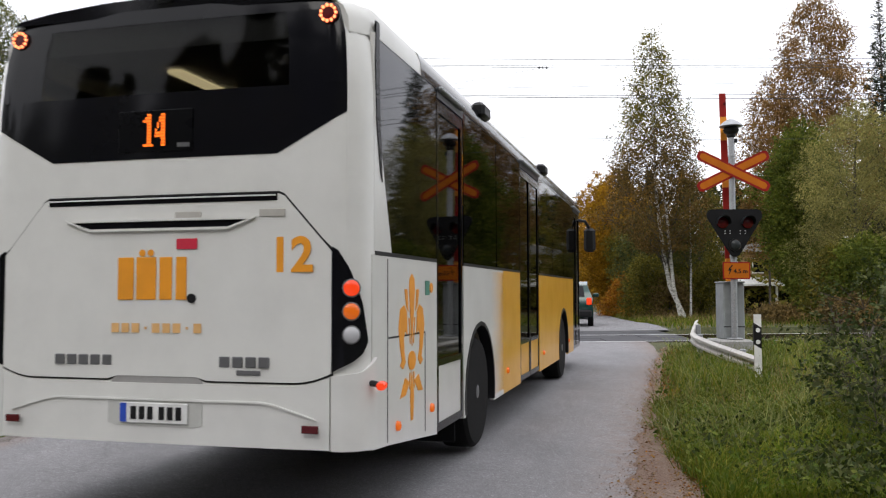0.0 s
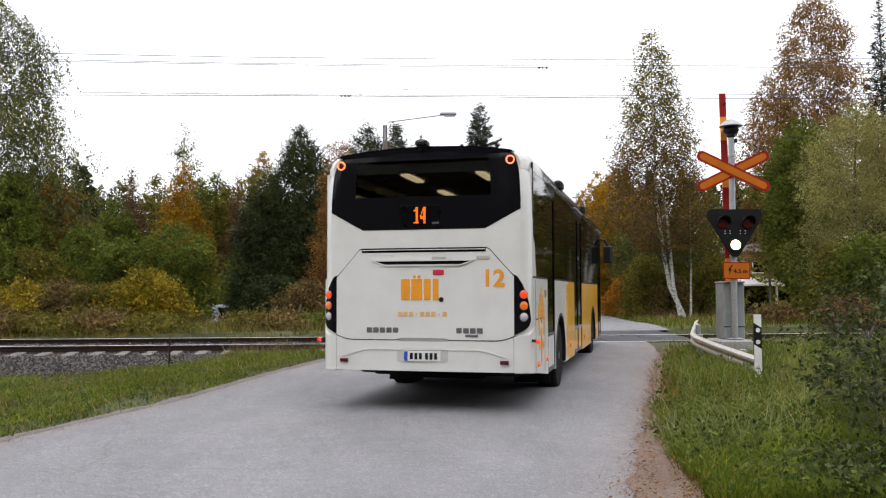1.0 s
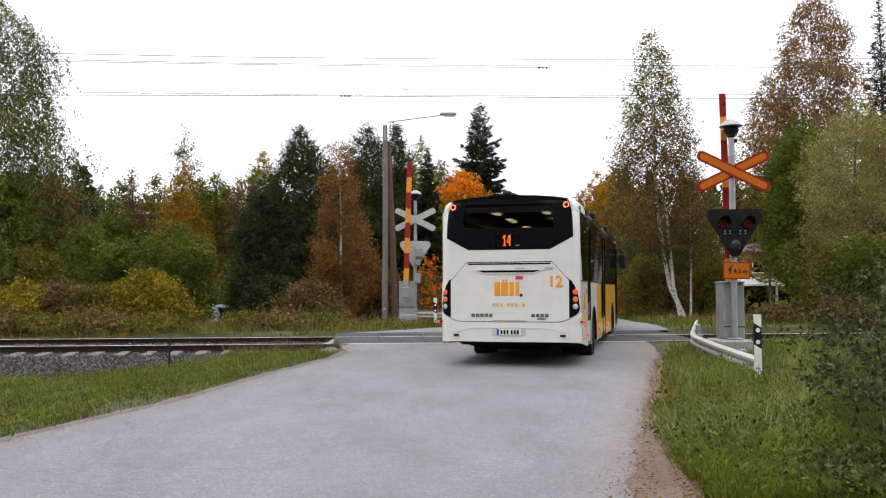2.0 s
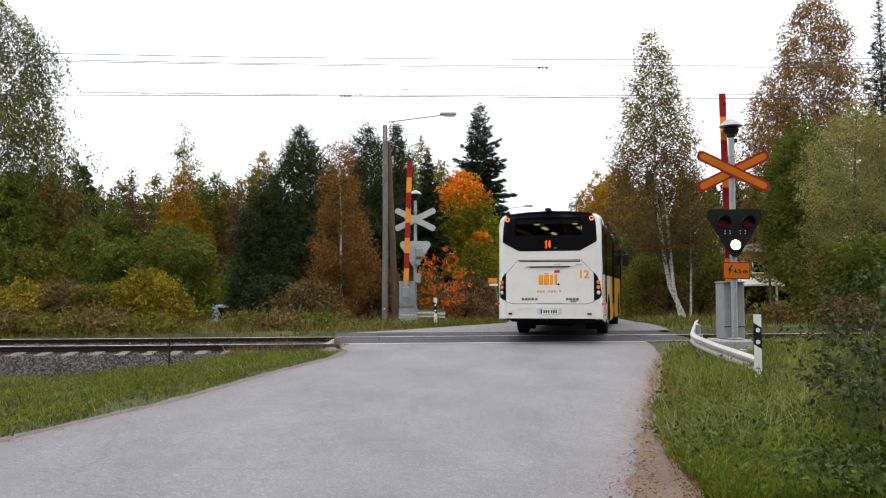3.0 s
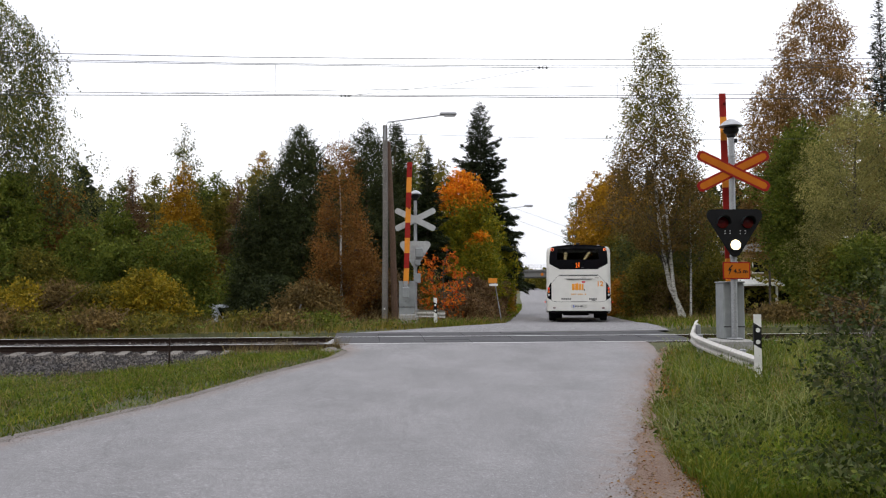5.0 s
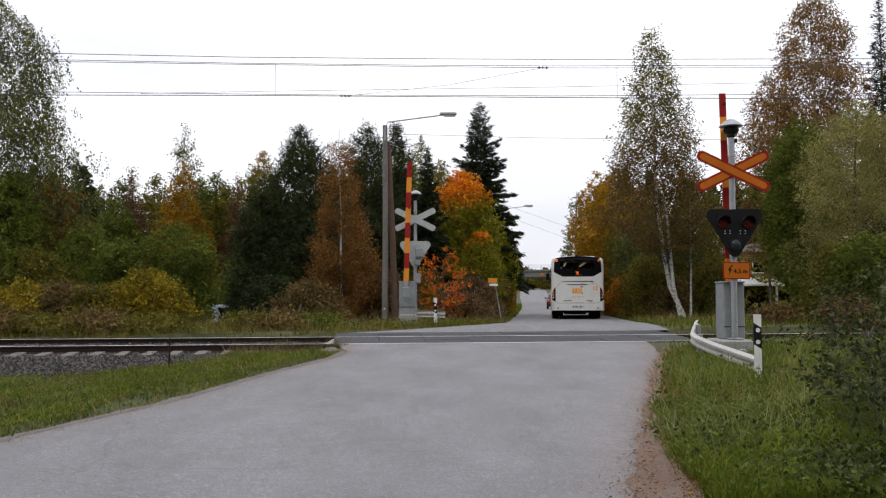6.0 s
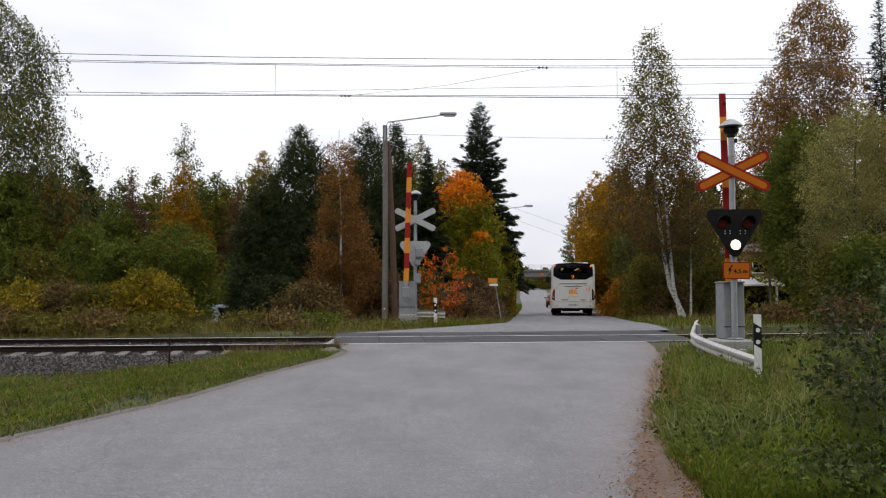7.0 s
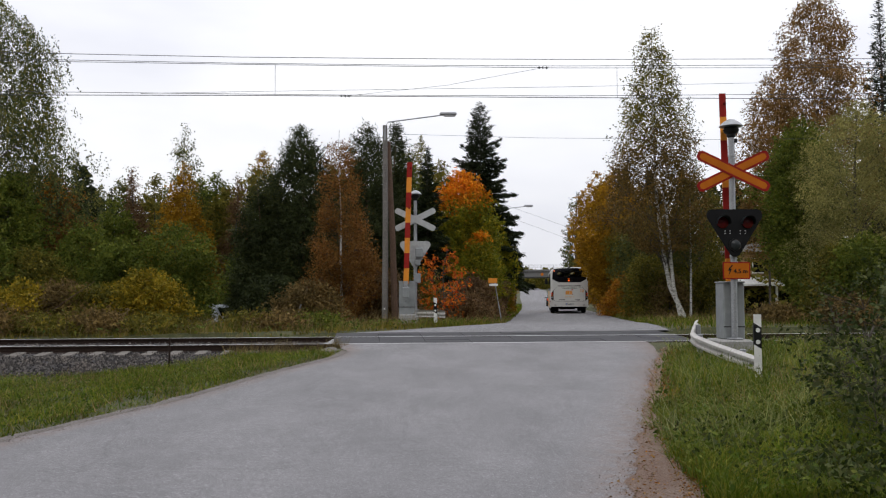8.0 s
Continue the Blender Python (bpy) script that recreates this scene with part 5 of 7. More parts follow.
def build_lamp(m, h, reach, label, wood=POLE_WOOD):
    lamp = thing("street_lamp", label, "street lamp", "street lamps", m)
    part("pole", Geo().tube([(0, 0, -0.3), (0.02, 0, h * 0.5), (0.0, 0, h)], [0.115, 0.10, 0.085], 12), wood, lamp, "weathered round wooden pole")
    part("arm", Geo().tube([(0.0, -0.1, h - 0.55), (0.02, -0.12, h - 0.05), (0.12, -0.12, h + 0.10), (reach * 0.5, -0.12, h + 0.22), (reach, -0.12, h + 0.35)], 0.025, 8), GALV, lamp)
    head = part("lamp_head", Geo().box((reach + 0.25, -0.12, h + 0.40), (0.62, 0.20, 0.12), 0.04), GALV, lamp, "grey lamp head")
    part("diffuser", Geo().box((reach + 0.30, -0.12, h + 0.33), (0.42, 0.16, 0.05), 0.02), WHITE_LENS, head)
    part("pole_plate", Geo().box((0, -0.15, 0.6), (0.05, 0.01, 0.06)), WHITE_PAINT, lamp)
    return lamp


build_lamp(pose(-2.10, 31.0, 0.2), 7.25, 2.05, "wooden street lamp pole with a long arm")
build_lamp(pose(3.55, 60.0, -0.1), 7.1, 2.2, "slim street lamp pole farther along the road")
tagged(part("utility_pole", Geo().tube([(-1.75, 31.5, 0.0), (-1.85, 31.4, 3.5), (-2.0, 31.2, 6.9)], [0.13, 0.11, 0.09], 10), BROWN_WOOD), "leaning brown wooden support pole", "pole")
tagged(part("thin_stake", Geo().rod((-5.9, 18.6, -0.5), (-5.9, 18.6, 0.42), 0.022, n=6), RAIL_RUST), "thin rusty steel stake in the grass", "stake")


def build_far_sign():
    s = thing("road_sign", "small orange and white road sign on a leaning pole", "road sign", m=pose(2.08, 36, 0.0))
    part("sign_pole", Geo().rod((0.42, 0, -0.2), (0.06, 0, 1.95), 0.022, n=8), GALV, s)
    part("sign_board", Geo().box((0, -0.04, 1.86), (0.38, 0.02, 0.20), 0.008), BOOM_YELLOW, s)
    part("sign_board", Geo().box((0.03, -0.04, 1.685), (0.36, 0.02, 0.10), 0.008), WHITE_PAINT, s)


build_far_sign()


def build_bridge():
    b = thing("road_bridge", "grey concrete road bridge with railing in the distance", "bridge", m=pose(22.0, 215, 0))
    grey = two_scale("dark_bridge_concrete", (0.10, 0.10, 0.10), (0.17, 0.168, 0.165), (0.07, 0.07, 0.07), 0.5, 6, 0.9)
    part("deck", Geo().box((0, 0, 5.7), (70, 9, 1.9), 0.2), grey, b)
    part("edge_beam", Geo().box((0, -4.7, 6.5), (70, 0.4, 0.5), 0.05), grey, b)
    for x in (-14, 14):
        part("pier", Geo().box((x, 0, 2.2), (1.4, 7, 6.5), 0.2), grey, b)
    for i in range(24):
        part("railing_post", Geo().box((-34 + i * 3, -4.7, 7.3), (0.12, 0.12, 1.2)), GALV, b)
    for z in (7.35, 7.85):
        part("railing_bar", Geo().box((0, -4.7, z), (70, 0.08, 0.1)), GALV, b)
    part("clearance_sign", Geo().rod((2.2, -4.95, 5.6), (2.2, -5.05, 5.6), 0.38, n=16), SIGN_ORANGE, b)


build_bridge()


def build_house():
    h = thing("wooden_house", "pale wooden house with a porch behind the trees", "house", m=pose(20.5, 56, 0.1, 0, 0, -8))
    wall = plain("pale_house_wall", (0.30, 0.19, 0.085), 0.8, 0, 0.2, 2)
    roofm = two_scale("pale_metal_roof", (0.26, 0.25, 0.24), (0.36, 0.35, 0.34), (0.2, 0.2, 0.19), 2, 20, 0.5)
    part("wall", Geo().box((2.5, 3, 1.9), (8, 6, 4.0)), wall, h)
    part("roof", Geo().prism([(-2.0, 3.85), (7.0, 3.85), (7.0, 4.0), (2.5, 5.1), (-2.0, 4.0)], 6.8, pose(0, -0.4, 0)), roofm, h)
    part("porch_roof", Geo().add([(-2.6, -2.6, 1.75), (4, -2.6, 1.75), (4, 0, 2.25), (-2.6, 0, 2.25), (-2.6, -2.6, 1.62), (4, -2.6, 1.62), (4, 0, 2.12), (-2.6, 0, 2.12)], [(0, 1, 2, 3), (7, 6, 5, 4), (0, 4, 5, 1), (1, 5, 6, 2), (2, 6, 7, 3), (3, 7, 4, 0)]), WHITE_PAINT, h)
    for x in (-2.3, 0.6, 3.6):
        part("porch_post", Geo().box((x, -2.4, 0.8), (0.14, 0.14, 1.7)), WHITE_PAINT, h)
    # flat black panel on the wall under the porch roof
    part("dark_wall_panel", Geo().box((0.6, -0.05, 0.72), (3.0, 0.10, 1.35)), MATT_BLACK, h, "dark panel on the wall under the porch")
    for x in (-1.3, 1.6):
        part("corner_board", Geo().box((x, -0.06, 2.95), (0.16, 0.12, 1.8)), WHITE_PAINT, h)
    for x in (0.2, 3.2):
        w = part("window", Geo().box((x, -0.02, 2.95), (1.1, 0.08, 1.0)), WHITE_PAINT, h)
        part("pane", Geo().box((x, -0.07, 2.95), (0.95, 0.03, 0.85)), GLOSS_BLACK, w)


build_house()
parked, _w = build_car("white hatchback parked behind the bushes", (0.72, 0.77, 0.85), False)
parked.matrix_basis = pose(-9.1, 36.5, -0.52, 0, 0, 75)


# ---------------------------------------------------------------- plants
def bark_mat(name, a, b, dark, marks):
    m, n, l, bs = mat(name, 0.9)
    f = noise_node(n, l, 14.0, 5.0, (0.5, 0.5, 3.0 if marks else 0.3))
    c = ramp(n, l, f, (0.40, dark), (0.47, a), (0.7, b))
    l.new(c, bs.inputs["Base Color"])
    bump(n, l, bs, f, 0.4, 0.02)
    return m


BIRCH_BARK = bark_mat("birch_bark", (0.42, 0.41, 0.38), (0.62, 0.60, 0.56), (0.06, 0.055, 0.05), True)
DARK_BARK = bark_mat("dark_bark", (0.06, 0.05, 0.042), (0.11, 0.09, 0.075), (0.025, 0.02, 0.018), False)
PINE_BARK = bark_mat("pine_bark", (0.11, 0.065, 0.04), (0.18, 0.10, 0.06), (0.04, 0.028, 0.02), False)

LEAF = {
    "grey_green": leaf_mat("grey_green_leaves", (0.0547, 0.0774, 0.0286), (0.0946, 0.1207, 0.0421), (0.2094, 0.1919, 0.0433)),
    "rust": leaf_mat("rust_leaves", (0.13, 0.060, 0.018), (0.225, 0.105, 0.028), (0.30, 0.17, 0.048)),
    "brown": leaf_mat("brown_leaves", (0.095, 0.056, 0.030), (0.16, 0.098, 0.048), (0.215, 0.150, 0.075)),
    "olive": leaf_mat("olive_leaves", (0.0799, 0.0887, 0.0170), (0.1447, 0.1412, 0.0259), (0.2430, 0.1993, 0.0334)),
    "green": leaf_mat("green_leaves", (0.058, 0.084, 0.015), (0.105, 0.142, 0.022), (0.18, 0.20, 0.034)),
    "willow": leaf_mat("pale_willow_leaves", (0.165, 0.170, 0.058), (0.265, 0.265, 0.09), (0.39, 0.36, 0.13)),
    "dark": leaf_mat("dark_needles", (0.010, 0.016, 0.006), (0.018, 0.028, 0.010), (0.032, 0.042, 0.016), 0.12),
    "pine": leaf_mat("pine_needles", (0.019, 0.028, 0.011), (0.036, 0.050, 0.018), (0.062, 0.074, 0.028), 0.15),
    "orange": leaf_mat("orange_maple_leaves", (0.52, 0.13, 0.008), (0.72, 0.23, 0.010), (0.74, 0.36, 0.02)),
    "red": leaf_mat("red_maple_leaves", (0.42, 0.06, 0.012), (0.64, 0.15, 0.015), (0.68, 0.25, 0.03)),
    "dry": leaf_mat("dry_brown_twigs", (0.095, 0.068, 0.028), (0.165, 0.118, 0.046), (0.25, 0.18, 0.07)),
    "amber": leaf_mat("amber_leaves", (0.28, 0.10, 0.012), (0.44, 0.18, 0.018), (0.5, 0.28, 0.03)),
    "ochre": leaf_mat("ochre_leaves", (0.20, 0.104, 0.009), (0.34, 0.185, 0.012), (0.44, 0.265, 0.022)),
    "lime": leaf_mat("lime_maple_leaves", (0.10, 0.125, 0.014), (0.19, 0.205, 0.016), (0.34, 0.28, 0.02)),
    "tan": leaf_mat("tan_birch_leaves", (0.085, 0.065, 0.022), (0.16, 0.11, 0.034), (0.23, 0.15, 0.05)),
    "rust_brown": leaf_mat("rusty_brown_leaves", (0.14, 0.080, 0.026), (0.24, 0.135, 0.042), (0.32, 0.21, 0.085)),
    "yellow_olive": leaf_mat("yellow_olive_leaves", (0.14, 0.12, 0.014), (0.26, 0.215, 0.02), (0.40, 0.28, 0.025)),
    "near": leaf_mat("dark_shrub_leaves", (0.024, 0.040, 0.012), (0.05, 0.072, 0.02), (0.125, 0.14, 0.06), 0.25),
}


FORMS = {
    "oval": ((0, 0.35), (0.15, 0.75), (0.4, 1), (0.65, 0.85), (0.85, 0.5), (1, 0.06)),
    "cone": ((0, 0.75), (0.15, 1), (0.4, 0.80), (0.7, 0.42), (0.9, 0.16), (1, 0.03)),
    "spire": ((0, 0.55), (0.14, 1), (0.3, 0.86), (0.55, 0.56), (0.8, 0.34), (0.93, 0.19), (1, 0.02)),
    "round": ((0, 0.6), (0.2, 0.9), (0.45, 1), (0.7, 0.9), (0.88, 0.62), (1, 0.12)),
    "dome": ((0, 0.9), (0.3, 1), (0.6, 0.88), (0.85, 0.55), (1, 0.1)),
    "pine": ((0, 0.85), (0.15, 1), (0.4, 0.86), (0.65, 0.62), (0.85, 0.36), (0.95, 0.17), (1, 0.03)),
    "weeping": ((0, 0.7), (0.12, 0.95), (0.35, 1), (0.6, 0.82), (0.8, 0.55), (0.93, 0.28), (1, 0.05)),
}


def leafy_tree(name, label, category, place, h, w, leaf, bark=DARK_BARK, seed=1, leaves=16000, size=0.06, base=0.05, limbs=26, twigs=80, form="oval", r0=None, top_leaf=None, hang=0.0, group="trees", gaps=0.30, lump=0.30, sprig=0.40, per=13, stems=None, slim=0.55, tri=True, tuft=0.09, up=0.4, twig_r=0.006):
    """A tree: a trunk, limbs that rise to its clumps, and sprigs of leaves about an uneven crown."""
    rnd = np.random.RandomState(seed)
    t = thing(name, label, category, group, Matrix.Translation(place))
    rows = FORMS[form]
    r0 = r0 or 0.011 * h + 0.02
    wood, boughs = Geo(), Geo()
    size *= 1.3 if tri else 1.0
    leaves = int(leaves * 1.12)
    stems = stems or [[(f, 0.12 * math.sin(f * 4 + seed) * f, 0.12 * math.cos(f * 3 + seed) * f) for f in (0, 0.25, 0.5, 0.75, 1)]]
    lines = []
    for k, st in enumerate(stems):
        fs = np.linspace(st[0][0], st[-1][0], 10)
        xs, ys = (np.interp(fs, [q[0] for q in st], [q[i] for q in st]) for i in (1, 2))
        pts = [Vector((x + 0.03 * math.sin(f * 11 + seed), y, f * h - (0.25 if i == 0 else 0))) for i, (f, x, y) in enumerate(zip(fs, xs, ys))]
        wood.tube(pts, [max(0.010, r0 * (0.8 if k else 1) * (1 - 0.95 * f) ** 0.9) for f in fs], 8)
        lines.append((fs * h, xs, ys))

    def axis(z, k=0):
        return np.interp(z, lines[k][0], lines[k][1]), np.interp(z, lines[k][0], lines[k][2])

    # centres of the sprigs
    want = max(12, leaves // per)
    gs = np.linspace(0, 1, 60)
    half = np.interp(gs, [r[0] for r in rows], [r[1] for r in rows])
    cdf = np.cumsum((half + 0.04) ** 1.25)
    cdf /= cdf[-1]
    ctr, rad = [], []
    off = seed * 3.7
    tries = 0
    while len(ctr) < want and tries < 12:
        tries += 1
        g = np.interp(rnd.uniform(0, 1, want), cdf, gs)
        az = rnd.uniform(0, 6.2832, want)
        q = rnd.uniform(0, 1, want) ** 0.42
        R = w / 2 * np.interp(g, gs, half)
        z = h * (base + (1 - base) * g)
        jag = 1 + 0.10 * rnd.normal(size=want)
        ax, ay = axis(z)
        for i in range(want):
            c, s = math.cos(az[i]), math.sin(az[i])
            m = 1 + lump * 1.5 * noise.noise(Vector((c * 1.4 + off, s * 1.4, z[i] * 0.75)))
            r = R[i] * q[i] * m * jag[i]
            p = (ax[i] + r * c, ay[i] + r * s, z[i])
            if noise.noise(Vector((p[0] * 1.15 + off, p[1] * 1.15, p[2] * 1.15))) > gaps - 0.62 + 0.25 * rnd.uniform(-1, 1):
                ctr.append(p)
                rad.append(q[i])
    ctr, rad = np.array(ctr[:want]), np.array(rad[:want])
    # limbs and twigs
    joints = []
    outer = np.where(rad > 0.55)[0]
    if len(outer) < 4:
        outer = np.arange(len(ctr))
    for i in rnd.choice(outer, min(limbs, len(outer)), replace=False):
        k = rnd.randint(len(lines))
        p = ctr[i]
        ax, ay = axis(p[2], k)
        rho = math.hypot(p[0] - ax, p[1] - ay)
        z0 = max(0.04 * h, min(p[2] * 0.95, p[2] - rho * rnd.uniform(0.5, 1.3)))
        ax, ay = axis(z0, k)
        a, b = Vector((ax, ay, z0)), Vector(p)
        mid = a.lerp(b, 0.5) + Vector((0, 0, rho * (0.10 + 0.25 * hang))) + Vector(rnd.normal(size=3)) * 0.05 * rho
        pts = [a * (1 - f) ** 2 + mid * 2 * f * (1 - f) + b * f * f for f in (0, 0.3, 0.55, 0.8, 1)]
        rr = max(twig_r * 1.3, r0 * (1 - z0 / h) * 0.32)
        boughs.tube(pts, [rr, rr * 0.75, rr * 0.55, rr * 0.35, twig_r * 0.6], 5, False)
        joints += pts[1:4]
    if joints and twigs:
        J = np.array([tuple(p) for p in joints])
        for i in rnd.choice(len(ctr), min(twigs, len(ctr)), replace=False):
            p = ctr[i]
            d = np.linalg.norm(J - p, axis=1) + 0.8 * np.maximum(0, J[:, 2] - p[2])
            a, b = Vector(J[int(np.argmin(d))]), Vector(p)
            mid = a.lerp(b, 0.55) + Vector((0, 0, 0.12 * (b - a).length)) + Vector(rnd.normal(size=3)) * 0.04
            boughs.tube([a, mid, b], [twig_r * 1.2, twig_r * 0.8, twig_r * 0.4], 3, False)
    part("trunk", wood, bark, t, fix=False)
    part("branchwork", boughs, DARK_BARK, t, "thin dark branches", fix=False)
    # leaves along the sprigs
    n = len(ctr)
    axs, ays = axis(ctr[:, 2])
    d = np.column_stack([ctr[:, 0] - axs, ctr[:, 1] - ays, np.zeros(n)])
    d /= np.linalg.norm(d, axis=1)[:, None] + 1e-6
    d = d * (0.8 - 0.6 * hang) + rnd.normal(size=(n, 3)) * 0.45 * (1 - 0.5 * hang)
    d[:, 2] += up - hang * 2.4
    d /= np.linalg.norm(d, axis=1)[:, None] + 1e-6
    ln = sprig * rnd.uniform(0.5, 1.4, n)
    pick = rnd.randint(0, n, leaves)
    at = ctr[pick] + d[pick] * (ln[pick] * rnd.uniform(-0.35, 0.75, leaves))[:, None] + rnd.normal(size=(leaves, 3)) * tuft
    at[:, 2] = np.maximum(at[:, 2], 0.03)
    along_ = d[pick] * 0.8 + rnd.normal(size=(leaves, 3)) * 0.6
    along_[:, 2] -= 0.25
    if top_leaf is not None:
        cut = h * top_leaf[1] + rnd.normal(size=leaves) * h * 0.05 + 0.2 * at[:, 0]
        sel = at[:, 2] > cut
        quads("crown", leaf_cards(rnd, at[sel], size, along_[sel], slim, tri), LEAF[top_leaf[0]], t, tri)
        at, along_ = at[~sel], along_[~sel]
    quads("crown", leaf_cards(rnd, at, size, along_, slim, tri), LEAF[leaf], t, tri)
    return t


def leaf_cards(rnd, ctr, size, u=None, slim=0.55, tri=False):
    """Small leaves about the points ctr, pointing along u."""
    n = len(ctr)
    u = rnd.normal(size=(n, 3)) if u is None else u
    u = u / (np.linalg.norm(u, axis=1)[:, None] + 1e-9)
    w = np.cross(u, rnd.normal(size=(n, 3)))
    w /= np.linalg.norm(w, axis=1)[:, None] + 1e-9
    s = size * rnd.uniform(0.55, 1.25, (n, 1))
    if tri:
        return np.stack([ctr - u * s * 0.9 + w * s * slim, ctr - u * s * 0.9 - w * s * slim, ctr + u * s * 1.1], 1).reshape(-1, 3)
    return np.stack([ctr - u * s, ctr + w * s * slim - u * s * 0.1, ctr + u * s, ctr - w * s * slim - u * s * 0.1], 1).reshape(-1, 3)


def bend(p, d, length, rnd, steps, droop, wob):
    """A wandering branch."""
    pts = [Vector(p)]
    d = Vector(d).normalized()
    for _ in range(steps):
        d = (d + Vector(rnd.normal(size=3)) * wob + Vector((0, 0, -droop))).normalized()
        pts.append(pts[-1] + d * (length / steps))
    return pts


def conifer(name, label, category, place, h, w, leaf="dark", seed=1, cards=14000, size=0.16, base=0.04, bark=DARK_BARK, ragged=0.22, droop=0.16, fan=0.34):
    """A spruce: whorls of drooping boughs, each a fan of needle sprays."""
    rnd = np.random.RandomState(seed)
    t = thing(name, label, category, "trees", Matrix.Translation(place))
    wood = Geo()
    trunk = [Vector((0.04 * math.sin(i + seed), 0.04 * math.cos(i * 1.3 + seed), h * i / 8 - (0.2 if i == 0 else 0))) for i in range(9)]
    wood.tube(trunk, [max(0.012, (0.010 * h + 0.04) * (1 - i / 8.1)) for i in range(9)], 7)
    at, way, wt = [], [], []
    n = int(h * 15)
    for k in range(n):
        f = base + (0.985 - base) * ((k + rnd.uniform(0, 1)) / n) ** 0.92
        az = k * 2.399 + rnd.uniform(-0.3, 0.3)
        g = (f - base) / (1 - base)
        reach = w / 2 * ((1 - g) ** 0.85 + 0.025) * rnd.uniform(1 - ragged, 1 + ragged)
        out = Vector((math.cos(az), math.sin(az), -0.12 + 0.75 * g))
        pts = bend((0, 0, h * f), out, reach, rnd, 4, droop * (1 - g), 0.05)
        pts[-1] = pts[-1] + Vector((0, 0, 0.06 * reach))
        rr = 0.006 + 0.016 * (1 - g)
        wood.tube(pts, [rr, rr * 0.8, rr * 0.55, rr * 0.3, 0.003], 3, False)
        side = Vector((-math.sin(az), math.cos(az), 0))
        m = max(5, int(reach * 26))
        for i in range(m):
            e = 0.08 + 0.92 * (i + rnd.uniform(0, 1)) / m
            j = min(3, int(e * 4))
            p = pts[j].lerp(pts[j + 1], e * 4 - j)
            lat = rnd.uniform(-1, 1)
            q = p + side * lat * (fan * reach * (1.15 - e) + 0.06) + Vector((0, 0, -abs(lat) * 0.10 * reach * (1 - e) - rnd.uniform(0, 0.10) * (1 - g)))
            at.append(tuple(q))
            way.append(tuple(out * 0.8 + side * lat * 0.9 + Vector((0, 0, -0.35))))
            wt.append(0.35 + reach)
    part("trunk", wood, bark, t, fix=False)
    at, way, wt = np.array(at), np.array(way), np.array(wt)
    pick = rnd.choice(len(at), cards, p=wt / wt.sum())
    c = at[pick] + rnd.normal(size=(cards, 3)) * 0.05
    u = way[pick] + rnd.normal(size=(cards, 3)) * 0.35
    s = size * (0.5 + 0.5 * (1 - c[:, 2:3] / h))
    quads("crown", leaf_cards(rnd, c, s, u, 0.24, True), LEAF[leaf], t, True)
    return t


def spot(px, d):
    """Across the view at distance d, from a bearing given on a 1568 scale."""
    return (px - 784) / 1520 * d


def rise(py, d):
    return 1.41 + (516 - py) / 1520 * d


def plant(fn, name, label, cat, px, top, width, d, **k):
    """A plant standing at distance d, with the height and spread that its bearing gives."""
    x = spot(px, d)
    z = ground_z(x, d)
    return fn(name, label, cat, (x, d, z), rise(top, d) - z, width * d / 1520, **k)


